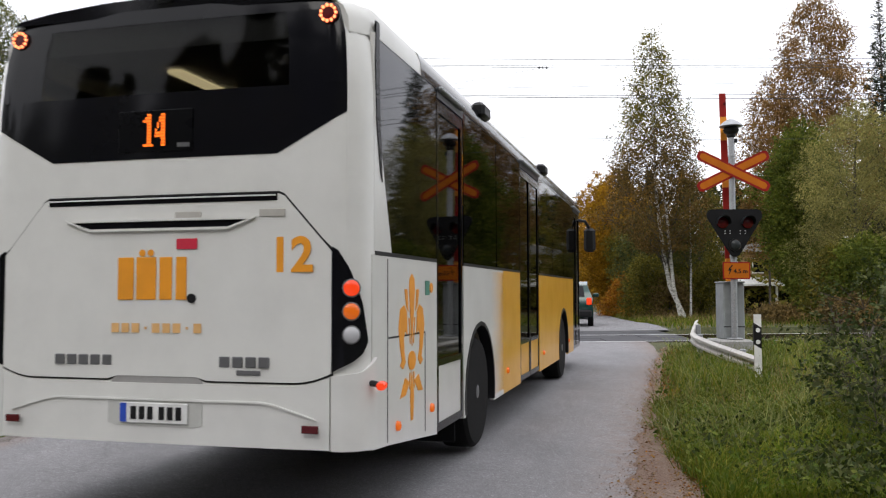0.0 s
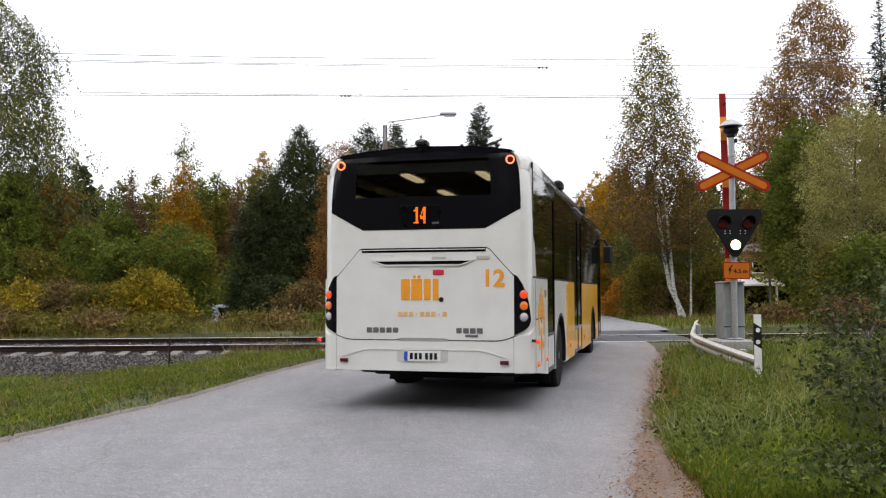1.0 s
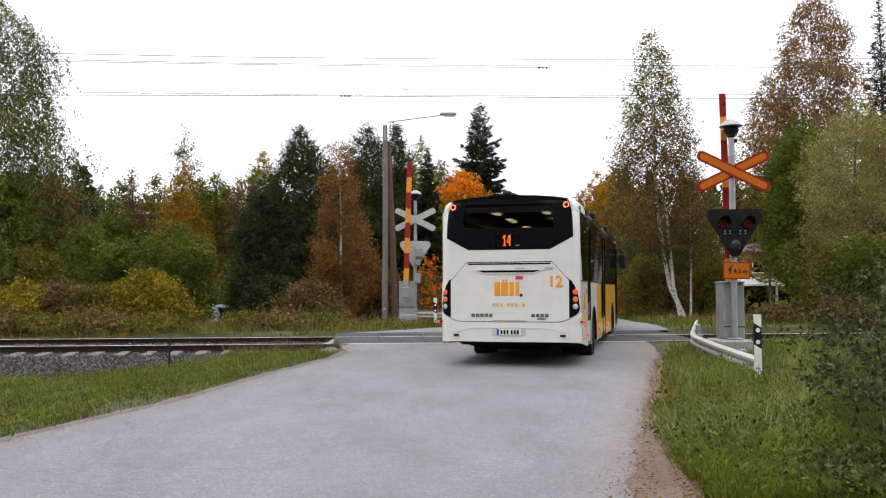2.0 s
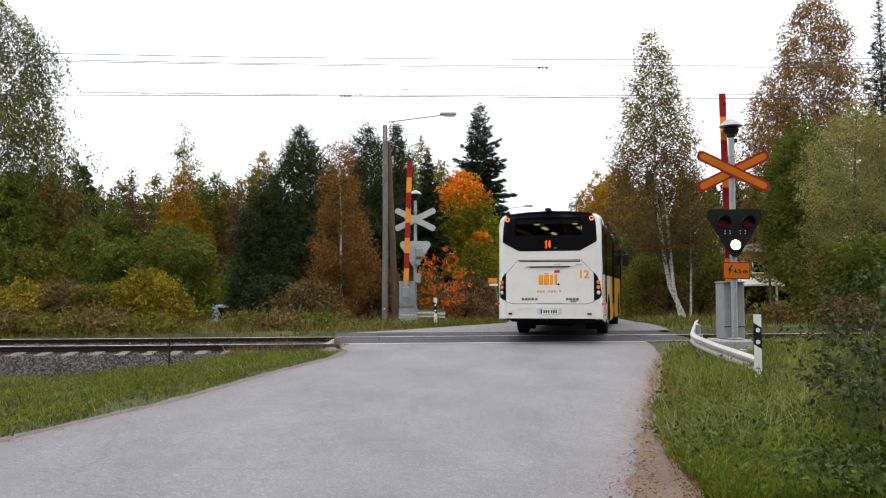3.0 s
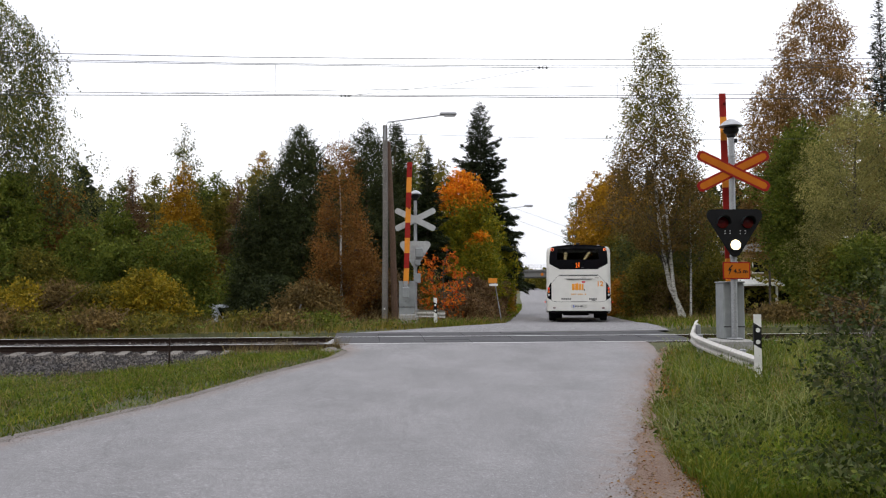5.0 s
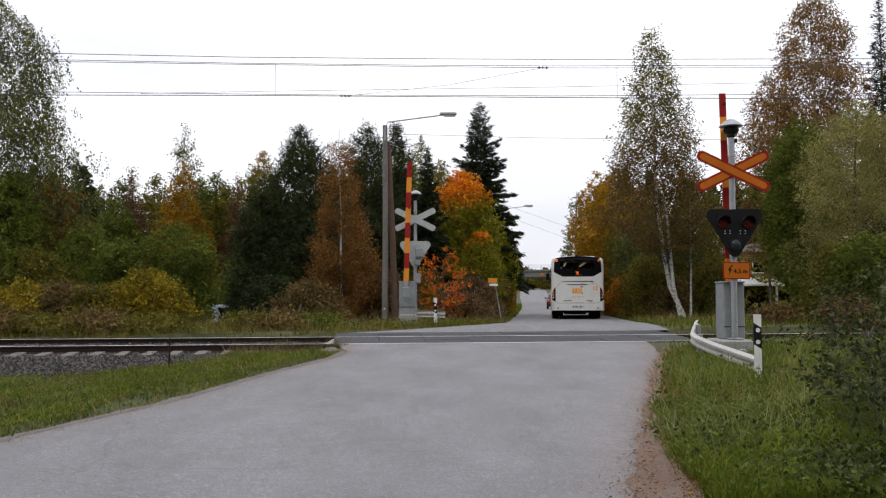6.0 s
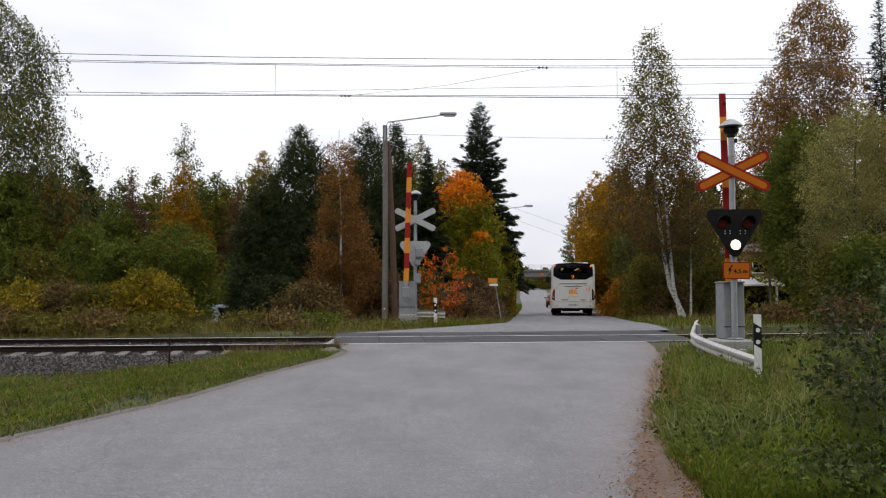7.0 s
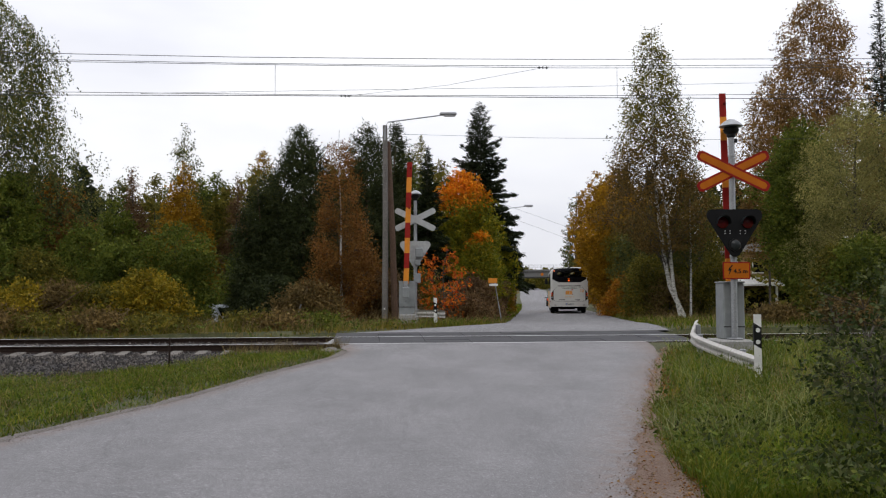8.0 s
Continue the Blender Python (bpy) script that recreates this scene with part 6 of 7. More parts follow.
def build_trees():
    B, C = leafy_tree, conifer
    # beyond the track, west of the road
    plant(B, "birch_tree", "tall drooping birch with thin grey-green leaves", "birch tree", -15, -8, 300, 33, form="weeping", leaf="grey_green", seed=3, leaves=60000, size=0.042, hang=0.62, base=0.24, sprig=0.85, limbs=60, twigs=320, gaps=0.42, tuft=0.06, per=16)
    plant(B, "birch_tree", "birch at the wood's edge with grey-green leaves", "birch tree", -110, -30, 200, 37, form="weeping", leaf="grey_green", bark=BIRCH_BARK, seed=33, leaves=12000, size=0.06, hang=0.5, base=0.15, sprig=0.8)
    plant(B, "rowan_tree", "small tree with dark green autumn leaves", "tree", 8, 300, 130, 31, leaf="green", seed=4, leaves=15000, form="oval")
    plant(B, "rowan_tree", "rust brown autumn tree among the bushes", "tree", 95, 315, 125, 34, leaf="rust", seed=5, leaves=15000, size=0.05, form="oval", gaps=0.4, top_leaf=("amber", 0.86))
    plant(C, "spruce_tree", "narrow dark green spruce among the birches", "spruce tree", 130, 282, 85, 38, seed=6, cards=15000)
    plant(C, "spruce_tree", "dark green spruce in the wood", "spruce tree", 160, 318, 90, 44, seed=61, cards=12000)
    plant(C, "spruce_tree", "dark green spruce in the wood", "spruce tree", 195, 330, 85, 47, seed=62, cards=10000)
    plant(B, "larch_tree", "brown autumn larch in the wood", "larch tree", 236, 296, 80, 43, form="cone", leaf="brown", seed=7, leaves=15000, size=0.045, sprig=0.3, gaps=0.2)
    plant(B, "birch_tree", "pale thin-leaved birch top above the wood", "birch tree", 327, 218, 105, 46, form="spire", leaf="grey_green", bark=BIRCH_BARK, seed=8, leaves=9000, size=0.045, hang=0.3, base=0.30, twigs=200)
    plant(B, "larch_tree", "golden orange autumn larch", "larch tree", 322, 285, 130, 43, form="cone", leaf="ochre", seed=9, leaves=26000, size=0.05, sprig=0.3, gaps=0.15)
    plant(B, "aspen_tree", "round green aspen in the wood", "aspen tree", 378, 303, 75, 47, leaf="green", seed=10, leaves=12000, base=0.2)
    plant(B, "larch_tree", "reddish brown autumn larch", "larch tree", 415, 308, 75, 44, form="cone", leaf="brown", seed=11, leaves=12000, size=0.045, sprig=0.3, gaps=0.2)
    plant(B, "aspen_tree", "yellowing tree behind the pine", "aspen tree", 465, 268, 95, 50, leaf="olive", seed=12, leaves=11000, base=0.2, top_leaf=("ochre", 0.9))
    plant(B, "pine_tree", "broad dark green pine behind the track", "pine tree", 536, 226, 205, 37, form="pine", leaf="pine", seed=13, leaves=76000, size=0.075, bark=PINE_BARK, slim=0.20, base=0.03, gaps=0.24, lump=0.42, sprig=0.42, up=0.65, tuft=0.07, limbs=60, twigs=120)
    plant(B, "pine_tree", "dark green young pine beside the larger one", "pine tree", 455, 330, 120, 36, form="pine", leaf="pine", seed=131, leaves=26000, size=0.075, bark=PINE_BARK, slim=0.20, base=0.03, gaps=0.24, lump=0.4, sprig=0.4, up=0.6, tuft=0.07)
    plant(B, "birch_tree", "slender birch with rust coloured leaves and pale trunk", "birch tree", 604, 228, 145, 32.5, form="spire", leaf="rust", bark=BIRCH_BARK, seed=14, leaves=25000, base=0.03, limbs=60, twigs=260, size=0.032, r0=0.06, gaps=0.48, sprig=0.34, per=11)
    plant(B, "pine_tree", "dark pine behind the lamp pole", "pine tree", 650, 218, 115, 43, form="oval", leaf="pine", seed=15, leaves=30000, size=0.085, bark=PINE_BARK, slim=0.2, gaps=0.25, lump=0.45, up=0.6, base=0.08)
    plant(B, "pine_tree", "tall pine with a loose crown", "pine tree", 697, 215, 85, 46, form="oval", leaf="pine", seed=16, leaves=20000, size=0.09, bark=PINE_BARK, slim=0.2, gaps=0.35, lump=0.45, up=0.6, base=0.08)
    plant(B, "aspen_tree", "thin yellowing tree in the wood", "aspen tree", 742, 240, 90, 54, leaf="olive", seed=17, leaves=9000, size=0.055, base=0.3, gaps=0.45)
    plant(C, "spruce_tree", "dense dark spruce behind the far signal", "spruce tree", 757, 256, 115, 39, seed=18, cards=24000)
    plant(B, "maple_tree", "maple with orange top and green lower leaves", "maple tree", 820, 303, 112, 45, leaf="lime", seed=19, leaves=26000, size=0.068, limbs=40, top_leaf=("orange", 0.77), form="round", gaps=0.2)
    plant(C, "spruce_tree", "tall dark spruce above the maple", "spruce tree", 850, 174, 175, 54, seed=20, cards=64000, size=0.21, ragged=0.3, base=0.22)
    plant(B, "maple_tree", "yellow-green young maple beside the road", "maple tree", 852, 412, 80, 43, leaf="lime", seed=21, leaves=11000, size=0.06, base=0.03, top_leaf=("orange", 0.90))
    plant(B, "maple_tree", "leafy green-yellow tree beside the far road", "maple tree", 880, 418, 66, 52, leaf="lime", seed=211, leaves=10000, size=0.07, base=0.03)
    plant(B, "maple_tree", "young maple with bright red-orange leaves", "maple tree", 786, 442, 92, 31.5, leaf="red", seed=22, leaves=1100, size=0.045, tuft=0.06, base=0.12, limbs=24, twigs=60, r0=0.025, form="round", gaps=0.42, sprig=0.3, per=9)
    plant(C, "spruce_tree", "dark spruce along the far road", "spruce tree", 897, 395, 56, 75, seed=23, cards=9000, size=0.22, base=0.36)
    plant(C, "spruce_tree", "dark spruce along the far road", "spruce tree", 912, 425, 42, 95, seed=24, cards=6000, size=0.26, base=0.3)
    for i, (px, top, wd, d, lf) in enumerate(((45, 312, 120, 46, "olive"), (105, 330, 100, 45, "green"), (175, 328, 90, 49, "grey_green"), (215, 318, 80, 50, "grey_green"), (275, 308, 100, 51, "olive"), (352, 312, 90, 51, "green"), (440, 296, 110, 48, "olive"), (588, 285, 110, 44, "olive"), (635, 290, 110, 48, "olive"), (715, 262, 100, 48, "green"), (785, 285, 90, 52, "olive"), (205, 345, 100, 42, "green"), (395, 330, 90, 45, "olive"))):
        plant(B, "birch_tree", "slender tree of the mixed autumn wood", "tree", px, top, wd, d, leaf=lf, bark=BIRCH_BARK if i % 2 else DARK_BARK, seed=500 + i, leaves=11000, size=0.065, r0=0.07, limbs=18, twigs=40)
    # undergrowth west of the road
    for i, (px, top, wd, d, lf, n) in enumerate(((-20, 420, 150, 29, "green", 11000), (62, 440, 130, 29.5, "olive", 11000), (150, 395, 130, 32, "green", 13000), (215, 425, 120, 31, "green", 12000), (308, 398, 165, 32, "green", 20000), (430, 440, 100, 39, "green", 11000),
                                                 (258, 482, 150, 29, "yellow_olive", 15000), (175, 508, 90, 28, "olive", 7000), (120, 500, 110, 28, "dry", 6000), (40, 505, 110, 27.5, "yellow_olive", 8000), (312, 528, 60, 29.5, "olive", 4000), (478, 490, 110, 33, "pine", 8000), (545, 500, 110, 31, "dry", 7000),
                                                 (640, 440, 110, 34, "rust", 10000), (690, 480, 90, 33, "brown", 7000), (745, 480, 80, 35, "olive", 7000), (835, 492, 95, 37, "brown", 10000), (870, 492, 62, 47, "brown", 8000), (894, 505, 34, 62, "ochre", 5000), (810, 520, 90, 33, "brown", 6000), (15, 548, 130, 26.2, "dry", 3000), (95, 556, 120, 26.0, "olive", 3000), (180, 552, 120, 26.4, "dry", 3000), (270, 560, 110, 26.2, "olive", 3000), (440, 558, 80, 27.0, "olive", 2600), (490, 560, 110, 27.0, "dry", 2600), (560, 560, 90, 27.4, "green", 2600))):
        plant(B, "shrub", "dense autumn shrub at the edge of the wood in " + {"green": "green", "olive": "dull olive", "yellow_olive": "yellow-green", "dry": "dry brown", "rust": "rust brown", "brown": "brown", "ochre": "ochre", "pine": "dark green"}[lf], "shrub", px, top, wd, d,
              leaf=lf, seed=100 + i, leaves=n, size=0.05, base=0.02, limbs=22, twigs=50, r0=0.03, form="dome", gaps=0.25, lump=0.42, group="shrubs", per=10)
    # east of the road
    plant(B, "birch_tree", "tall white-barked birch with two leaning stems and thin leaves", "birch tree", 1215, 45, 195, 40, form="spire", leaf="tan", bark=BIRCH_BARK, seed=40, leaves=30000, size=0.046, base=0.24, limbs=90, twigs=700, r0=0.115, hang=0.12, gaps=0.30, sprig=0.45, per=9, tuft=0.10, top_leaf=("olive", 0.66), twig_r=0.008,
          stems=[[(0, 0, 0), (0.10, -0.75, 0), (0.25, -1.1, 0), (0.45, -1.42, 0), (1, -1.5, 0)], [(0.03, -0.35, 0), (0.10, -0.62, -0.1), (0.30, -0.85, -0.2), (0.45, -1.15, -0.3), (0.75, -0.2, -0.4)]])
    plant(B, "birch_tree", "slender half-bare birch beside the taller one", "birch tree", 1222, 170, 90, 41, form="spire", leaf="grey_green", bark=BIRCH_BARK, seed=401, leaves=5000, size=0.04, base=0.25, limbs=40, twigs=380, r0=0.06, gaps=0.45, per=8)
    plant(B, "birch_tree", "golden autumn birch along the far road", "birch tree", 1090, 300, 118, 56, form="oval", leaf="ochre", bark=BIRCH_BARK, seed=41, leaves=32000, size=0.07, base=0.04, gaps=0.2)
    plant(B, "birch_tree", "golden autumn birch along the far road", "birch tree", 1056, 305, 84, 80, form="oval", leaf="ochre", bark=BIRCH_BARK, seed=411, leaves=18000, size=0.09, base=0.04, gaps=0.2)
    plant(B, "conifer", "far grey-green tree with loose branches", "tree", 1020, 338, 52, 112, leaf="grey_green", seed=42, leaves=7000, size=0.09, gaps=0.4)
    plant(C, "spruce_tree", "dark conifer beside the far road", "spruce tree", 1008, 415, 46, 125, seed=421, cards=5000, size=0.26)
    plant(B, "larch_tree", "yellowing larch beside the road", "larch tree", 1130, 330, 110, 53, leaf="olive", seed=43, leaves=20000, size=0.06, base=0.04, top_leaf=("ochre", 0.72))
    plant(B, "aspen_tree", "olive green tree behind the birch", "aspen tree", 1150, 365, 120, 47, leaf="grey_green", seed=440, leaves=13000, size=0.055, base=0.04, gaps=0.38, twigs=160)
    plant(B, "aspen_tree", "olive green tree behind the birch", "aspen tree", 1238, 320, 130, 47, leaf="olive", seed=44, leaves=18000, size=0.055, base=0.04, gaps=0.38, twigs=160)
    plant(B, "aspen_tree", "dull olive tree behind the signal", "aspen tree", 1330, 330, 100, 64, leaf="olive", seed=441, leaves=9000, size=0.07, base=0.55)
    plant(B, "birch_tree", "large rusty birch with a spreading crown", "birch tree", 1448, -25, 190, 38, form="weeping", leaf="rust_brown", bark=BIRCH_BARK, seed=45, leaves=46000, size=0.046, base=0.28, limbs=90, twigs=420, hang=0.35, r0=0.13, gaps=0.40, lump=0.4, sprig=0.55, per=13)
    plant(B, "birch_tree", "lower rusty birch beside the larger one", "birch tree", 1362, 130, 130, 40, form="oval", leaf="rust_brown", bark=DARK_BARK, r0=0.06, seed=451, leaves=16000, size=0.046, base=0.25, limbs=50, twigs=260, hang=0.2, gaps=0.46, lump=0.4)
    plant(C, "spruce_tree", "tall dark spruce at the wood's edge", "spruce tree", 1568, -25, 150, 41, seed=46, cards=26000, size=0.18)
    plant(B, "alder_tree", "dense green alder beside the track", "alder tree", 1424, 208, 140, 33, leaf="green", seed=47, leaves=42000, size=0.048, base=0.14, limbs=50, twigs=120, form="oval", gaps=0.22, lump=0.4)
    plant(B, "willow_tree", "pale grey-green willow with fine leaves", "willow tree", 1518, 180, 180, 30, leaf="willow", seed=48, leaves=56000, size=0.036, limbs=60, twigs=200, form="round", hang=0.12, gaps=0.24, lump=0.45, slim=0.34)
    for i, (px, top, wd, d, lf, n) in enumerate(((1108, 490, 76, 50, "amber", 9000), (1140, 500, 70, 46, "ochre", 5000), (1082, 515, 46, 60, "dry", 5000), (1150, 450, 100, 44, "olive", 9000), (1185, 490, 80, 43, "dry", 4500), (1255, 450, 100, 44, "olive", 9000), (1440, 450, 60, 31, "green", 6000),
                                                 (1478, 440, 90, 29, "olive", 9000), (1530, 420, 140, 28, "green", 13000), (1500, 530, 110, 27, "dry", 3500), (1372, 545, 70, 29, "dry", 3000))):
        plant(B, "shrub", "dense undergrowth shrub beside the track in " + {"green": "green", "olive": "dull olive", "dry": "dry brown", "ochre": "ochre", "amber": "bright amber"}[lf], "shrub", px, top, wd, d,
              leaf=lf, seed=200 + i, leaves=n, size=0.05, base=0.02, limbs=22, twigs=60, r0=0.03, form="dome", gaps=0.3, lump=0.42, group="shrubs", per=10)
    # wild bushes on the near verge
    for i, (x, y, h, w, n) in enumerate(((3.62, 6.6, 1.5, 1.25, 1000), (4.55, 7.6, 1.8, 1.9, 1800), (3.45, 5.6, 0.95, 1.1, 700), (4.9, 9.3, 1.65, 1.8, 1500), (4.2, 8.4, 0.95, 1.5, 850), (6.2, 10.5, 1.9, 2.0, 2400))):
        leafy_tree("roadside_bush", "dark-leaved wild bush with thin bare twigs", "bush", (x, y, ground_z(x, y)), h, w, "near", seed=300 + i, leaves=n, size=0.030, base=0.05, limbs=34, twigs=230, r0=0.012, form="round", sprig=0.22, tuft=0.03, gaps=0.36, lump=0.5, group="bushes", tri=False, per=7, twig_r=0.0028)


build_trees()


def far_woods():
    """Joined masses of trees that close the distance and the view behind."""
    rnd = np.random.RandomState(9)

    def mass(trees, leaf, label, k, size):
        ctr = []
        for x, y, h, w in trees:
            f = rnd.uniform(0.03, 1, k)
            r = w / 2 * np.sqrt(rnd.uniform(0, 1, k)) * (1 - f) ** 0.8 * (0.75 + 0.25 * np.sin(f * 23 + x * 3)) + 0.1
            a = rnd.uniform(0, 6.283, k)
            ctr.append(np.stack([x + r * np.cos(a), y + r * np.sin(a), f * h], 1))
        ob = quads("far_woods", leaf_cards(rnd, np.concatenate(ctr), size, tri=True), LEAF[leaf], None, True)
        tagged(ob, label, "woods", kind="stuff")
    def line(x0, x1, y0, y1, step, h0, h1):
        out = []
        for x in np.arange(x0, x1, step):
            out.append((x + rnd.uniform(-1, 1), rnd.uniform(y0, y1), rnd.uniform(h0, h1), rnd.uniform(4.5, 8.0)))
        return out
    mass(line(-60, -1, 52, 64, 1.4, 6, 9.5), "olive", "olive autumn woods in the distance", 1100, 0.20)
    mass(line(-60, -2, 58, 74, 2.2, 7, 11.5), "dark", "dark conifer woods in the distance", 1200, 0.24)
    mass(line(20, 70, 52, 68, 1.8, 6, 12), "olive", "olive autumn woods beyond the house", 1000, 0.22)
    mass(line(15, 60, 60, 85, 2.4, 8, 15), "dark", "dark conifer woods beyond the house", 1000, 0.26)
    mass([(x, y, h * 0.8, w) for x, y, h, w in line(-10, 8, 90, 140, 0.7, 8, 14) if x < road_left(y) - 4.0], "olive", "far roadside woods", 1000, 0.3)
    mass([(x, y, h, w) for x, y, h, w in line(15, 44, 90, 170, 0.5, 8, 15) if x > road_right(y) + 4.0], "ochre", "far golden roadside woods", 900, 0.3)
    mass(line(-10, 70, 232, 262, 0.8, 6, 8.5), "olive", "far wooded bank behind the bridge", 420, 0.6)
    # behind the camera, seen in the bus windows
    # out of view; height and density added to keep sky off the rear glass
    mass([(x, y, h, w + 3) for x, y, h, w in line(-50, 50, -34, -22, 1.3, 22, 29)], "dark", "dark conifer woods facing the road", 1000, 0.5)
    mass(line(-60, 60, -24, -14, 1.6, 10, 17), "olive", "olive broadleaf woods facing the road", 600, 0.35)
    mass([(y, x, h, w) for x, y, h, w in line(-18, 6, 16, 30, 2.0, 7, 12)], "green", "green woods beside the road", 1100, 0.24)
    mass([(-y, x, h, w) for x, y, h, w in line(-20, 14, 22, 34, 2.2, 7, 13)], "green", "green woods beyond the verge", 900, 0.26)


far_woods()


def grass(name, label, spots, lo, hi, width, material, seed, tilt=0.35, bent=False):
    """Blades of grass at the given spots (x, y), in tufts of uneven height."""
    rnd = np.random.RandomState(seed)
    n = len(spots)
    z = np.array([ground_z(x, y) for x, y in spots]) - 0.02
    base = np.column_stack([spots, z])
    a = rnd.uniform(0, 6.283, n)
    tall = np.array([0.78 + 0.75 * noise.noise(Vector((x * 0.9, y * 0.9, seed))) for x, y in spots])
    h = rnd.uniform(lo, hi, n) * rnd.uniform(0.6, 1.0, n) * np.clip(tall, 0.35, 1.4)
    side = np.stack([np.cos(a), np.sin(a), 0 * a], 1) * (width * rnd.uniform(0.6, 1.3, n))[:, None]
    sway = np.array([(noise.noise(Vector((x * 1.3, y * 1.3, seed + 5))), noise.noise(Vector((x * 1.3, y * 1.3, seed + 9)))) for x, y in spots]) * 0.7
    lean = np.stack([rnd.normal(size=n) * tilt + sway[:, 0], rnd.normal(size=n) * tilt + sway[:, 1], np.ones(n)], 1) * h[:, None]
    if bent:
        mid = base + lean * np.array([0.42, 0.42, 0.62])
        tip = base + lean * np.array([1.35, 1.35, 0.92])
        k = side * 0.75
        v = np.stack([base - side, base + side, mid + k, base - side, mid + k, mid - k, mid - k, mid + k, tip], 1).reshape(-1, 3)
    else:
        v = np.stack([base - side, base + side, base + lean], 1).reshape(-1, 3)
    tagged(quads(name, v, material, None, True), label, "grass", kind="stuff")


GRASS = leaf_mat("grass_blades", (0.058, 0.110, 0.009), (0.128, 0.195, 0.016), (0.27, 0.26, 0.045), 0.35, 1.1, 0.42)
GRASS_DRY = leaf_mat("dry_grass_blades", (0.13, 0.095, 0.04), (0.23, 0.175, 0.08), (0.34, 0.27, 0.13), 0.3)
GRASS_PALE = leaf_mat("pale_grass_blades", (0.15, 0.20, 0.06), (0.25, 0.30, 0.11), (0.40, 0.42, 0.20), 0.3)
WEED = leaf_mat("weed_leaves", (0.055, 0.10, 0.016), (0.115, 0.17, 0.03), (0.20, 0.23, 0.05), 0.3, 2.0, 0.5)


def scatter(rnd, n, x0, x1, y0, y1, test):
    out = []
    while len(out) < n:
        p = np.column_stack([rnd.uniform(x0, x1, n), rnd.uniform(y0, y1, n)])
        out += [q for q in p if test(q[0], q[1]) and noise.noise(Vector((q[0] * 1.1, q[1] * 1.1, 2))) > -0.55 + 0.3 * rnd.uniform(-1, 1)]
    return np.array(out[:n])


def build_grass():
    rnd = np.random.RandomState(12)
    edge = lambda x, y: x > road_right(y) + interp(y, (-5, 1.2), (6.2, 0.40), (8, 0.06), (20, 0.04)) + 0.12 * noise.noise(Vector((y * 1.9, x * 6, 4))) and y < track_y(x) - (1.0 if x > 7 else 0.35)
    near = scatter(rnd, 62000, 1.5, 7, 5.2, 10.5, edge)
    far = scatter(rnd, 48000, 2.3, 14, 10, 22.1, edge)
    grass("grass", "long green grass on the verge", near, 0.08, 0.46, 0.0042, GRASS, 1, 0.4, True)
    grass("grass", "long green grass before the track", far, 0.10, 0.42, 0.007, GRASS, 2, 0.4)
    grass("dry_grass", "dry straw-coloured stalks in the grass", np.concatenate([near[near[:, 1] > 7.8][::14], far[::12]]) + 0.03, 0.2, 0.60, 0.004, GRASS_DRY, 3)
    grass("grass", "pale long blades in the verge", np.concatenate([near[near[:, 1] > 7.0][::10], far[::9]]) + 0.02, 0.22, 0.55, 0.004, GRASS_PALE, 31, 0.35, True)
    low = np.array([p for p in near if p[1] < 6.2 + 3.0 * rnd.uniform(0, 1) ** 2 and p[0] > 1.9 + 0.6 * rnd.uniform(0, 1)])[::2]
    r3 = np.random.RandomState(41)
    zz = np.array([ground_z(x, y) for x, y in low]) + r3.uniform(0.02, 0.24, len(low))
    tagged(quads("weeds", leaf_cards(r3, np.column_stack([low, zz]), 0.028), LEAF["near"]), "dark broad weeds in the near verge", "weeds", kind="stuff")
    left = scatter(rnd, 60000, -14, -2, 7.5, 21, lambda x, y: x < road_left(y) - 0.06 + 0.10 * noise.noise(Vector((y * 1.5, x * 3, 7))) and y < track_y(x) - interp(x, (-14, 2.2), (-7, 1.6), (-4.5, 0.7), (-2.5, 0.35)))
    grass("grass", "short green grass between road and track", left, 0.06, 0.24, 0.009, GRASS, 4, 0.5)
    grass("dry_grass", "short dry grass between road and track", left[::5] + 0.02, 0.08, 0.28, 0.007, GRASS_DRY, 5, 0.5)
    back = scatter(rnd, 22000, -16, 3.4, 24.4, 40, lambda x, y: x < road_left(y) - 0.05 and y > track_y(x) + (2.9 if x < -3 else 3.2) and y - x * 0.4 < 38)
    grass("grass", "rough grass beyond the track", back, 0.12, 0.42, 0.014, LEAF["olive"], 6)
    grass("dry_grass", "dry weeds beyond the track", back[::3] + 0.05, 0.3, 0.95, 0.008, GRASS_DRY, 7)
    lip = scatter(rnd, 14000, -2.5, 10.5, 27, 108, lambda x, y: road_left(y) - 1.5 < x < road_left(y) - 0.03 and y > track_y(x) + 3.3)
    grass("grass", "green grass strip beside the far road", lip, 0.10, 0.36, 0.019, GRASS, 61)
    rail_side = scatter(rnd, 900, -5.2, -2.35, 20.4, 21.6, lambda x, y: track_y(x) - 0.95 < y < track_y(x) - 0.25)
    grass("dry_grass", "tall seeding weeds beside the rail", rail_side, 0.2, 0.55, 0.006, GRASS_DRY, 62)
    east = scatter(rnd, 18000, 6.5, 18, 25, 60, lambda x, y: road_right(y) + 0.05 < x < road_right(y) + 7 and y > track_y(x) + 2.8)
    grass("grass", "rough grass along the far road", east, 0.10, 0.34, 0.018, GRASS, 8)
    grass("dry_grass", "dry reeds along the far road", east[::5] + 0.05, 0.2, 0.7, 0.012, GRASS_DRY, 9)
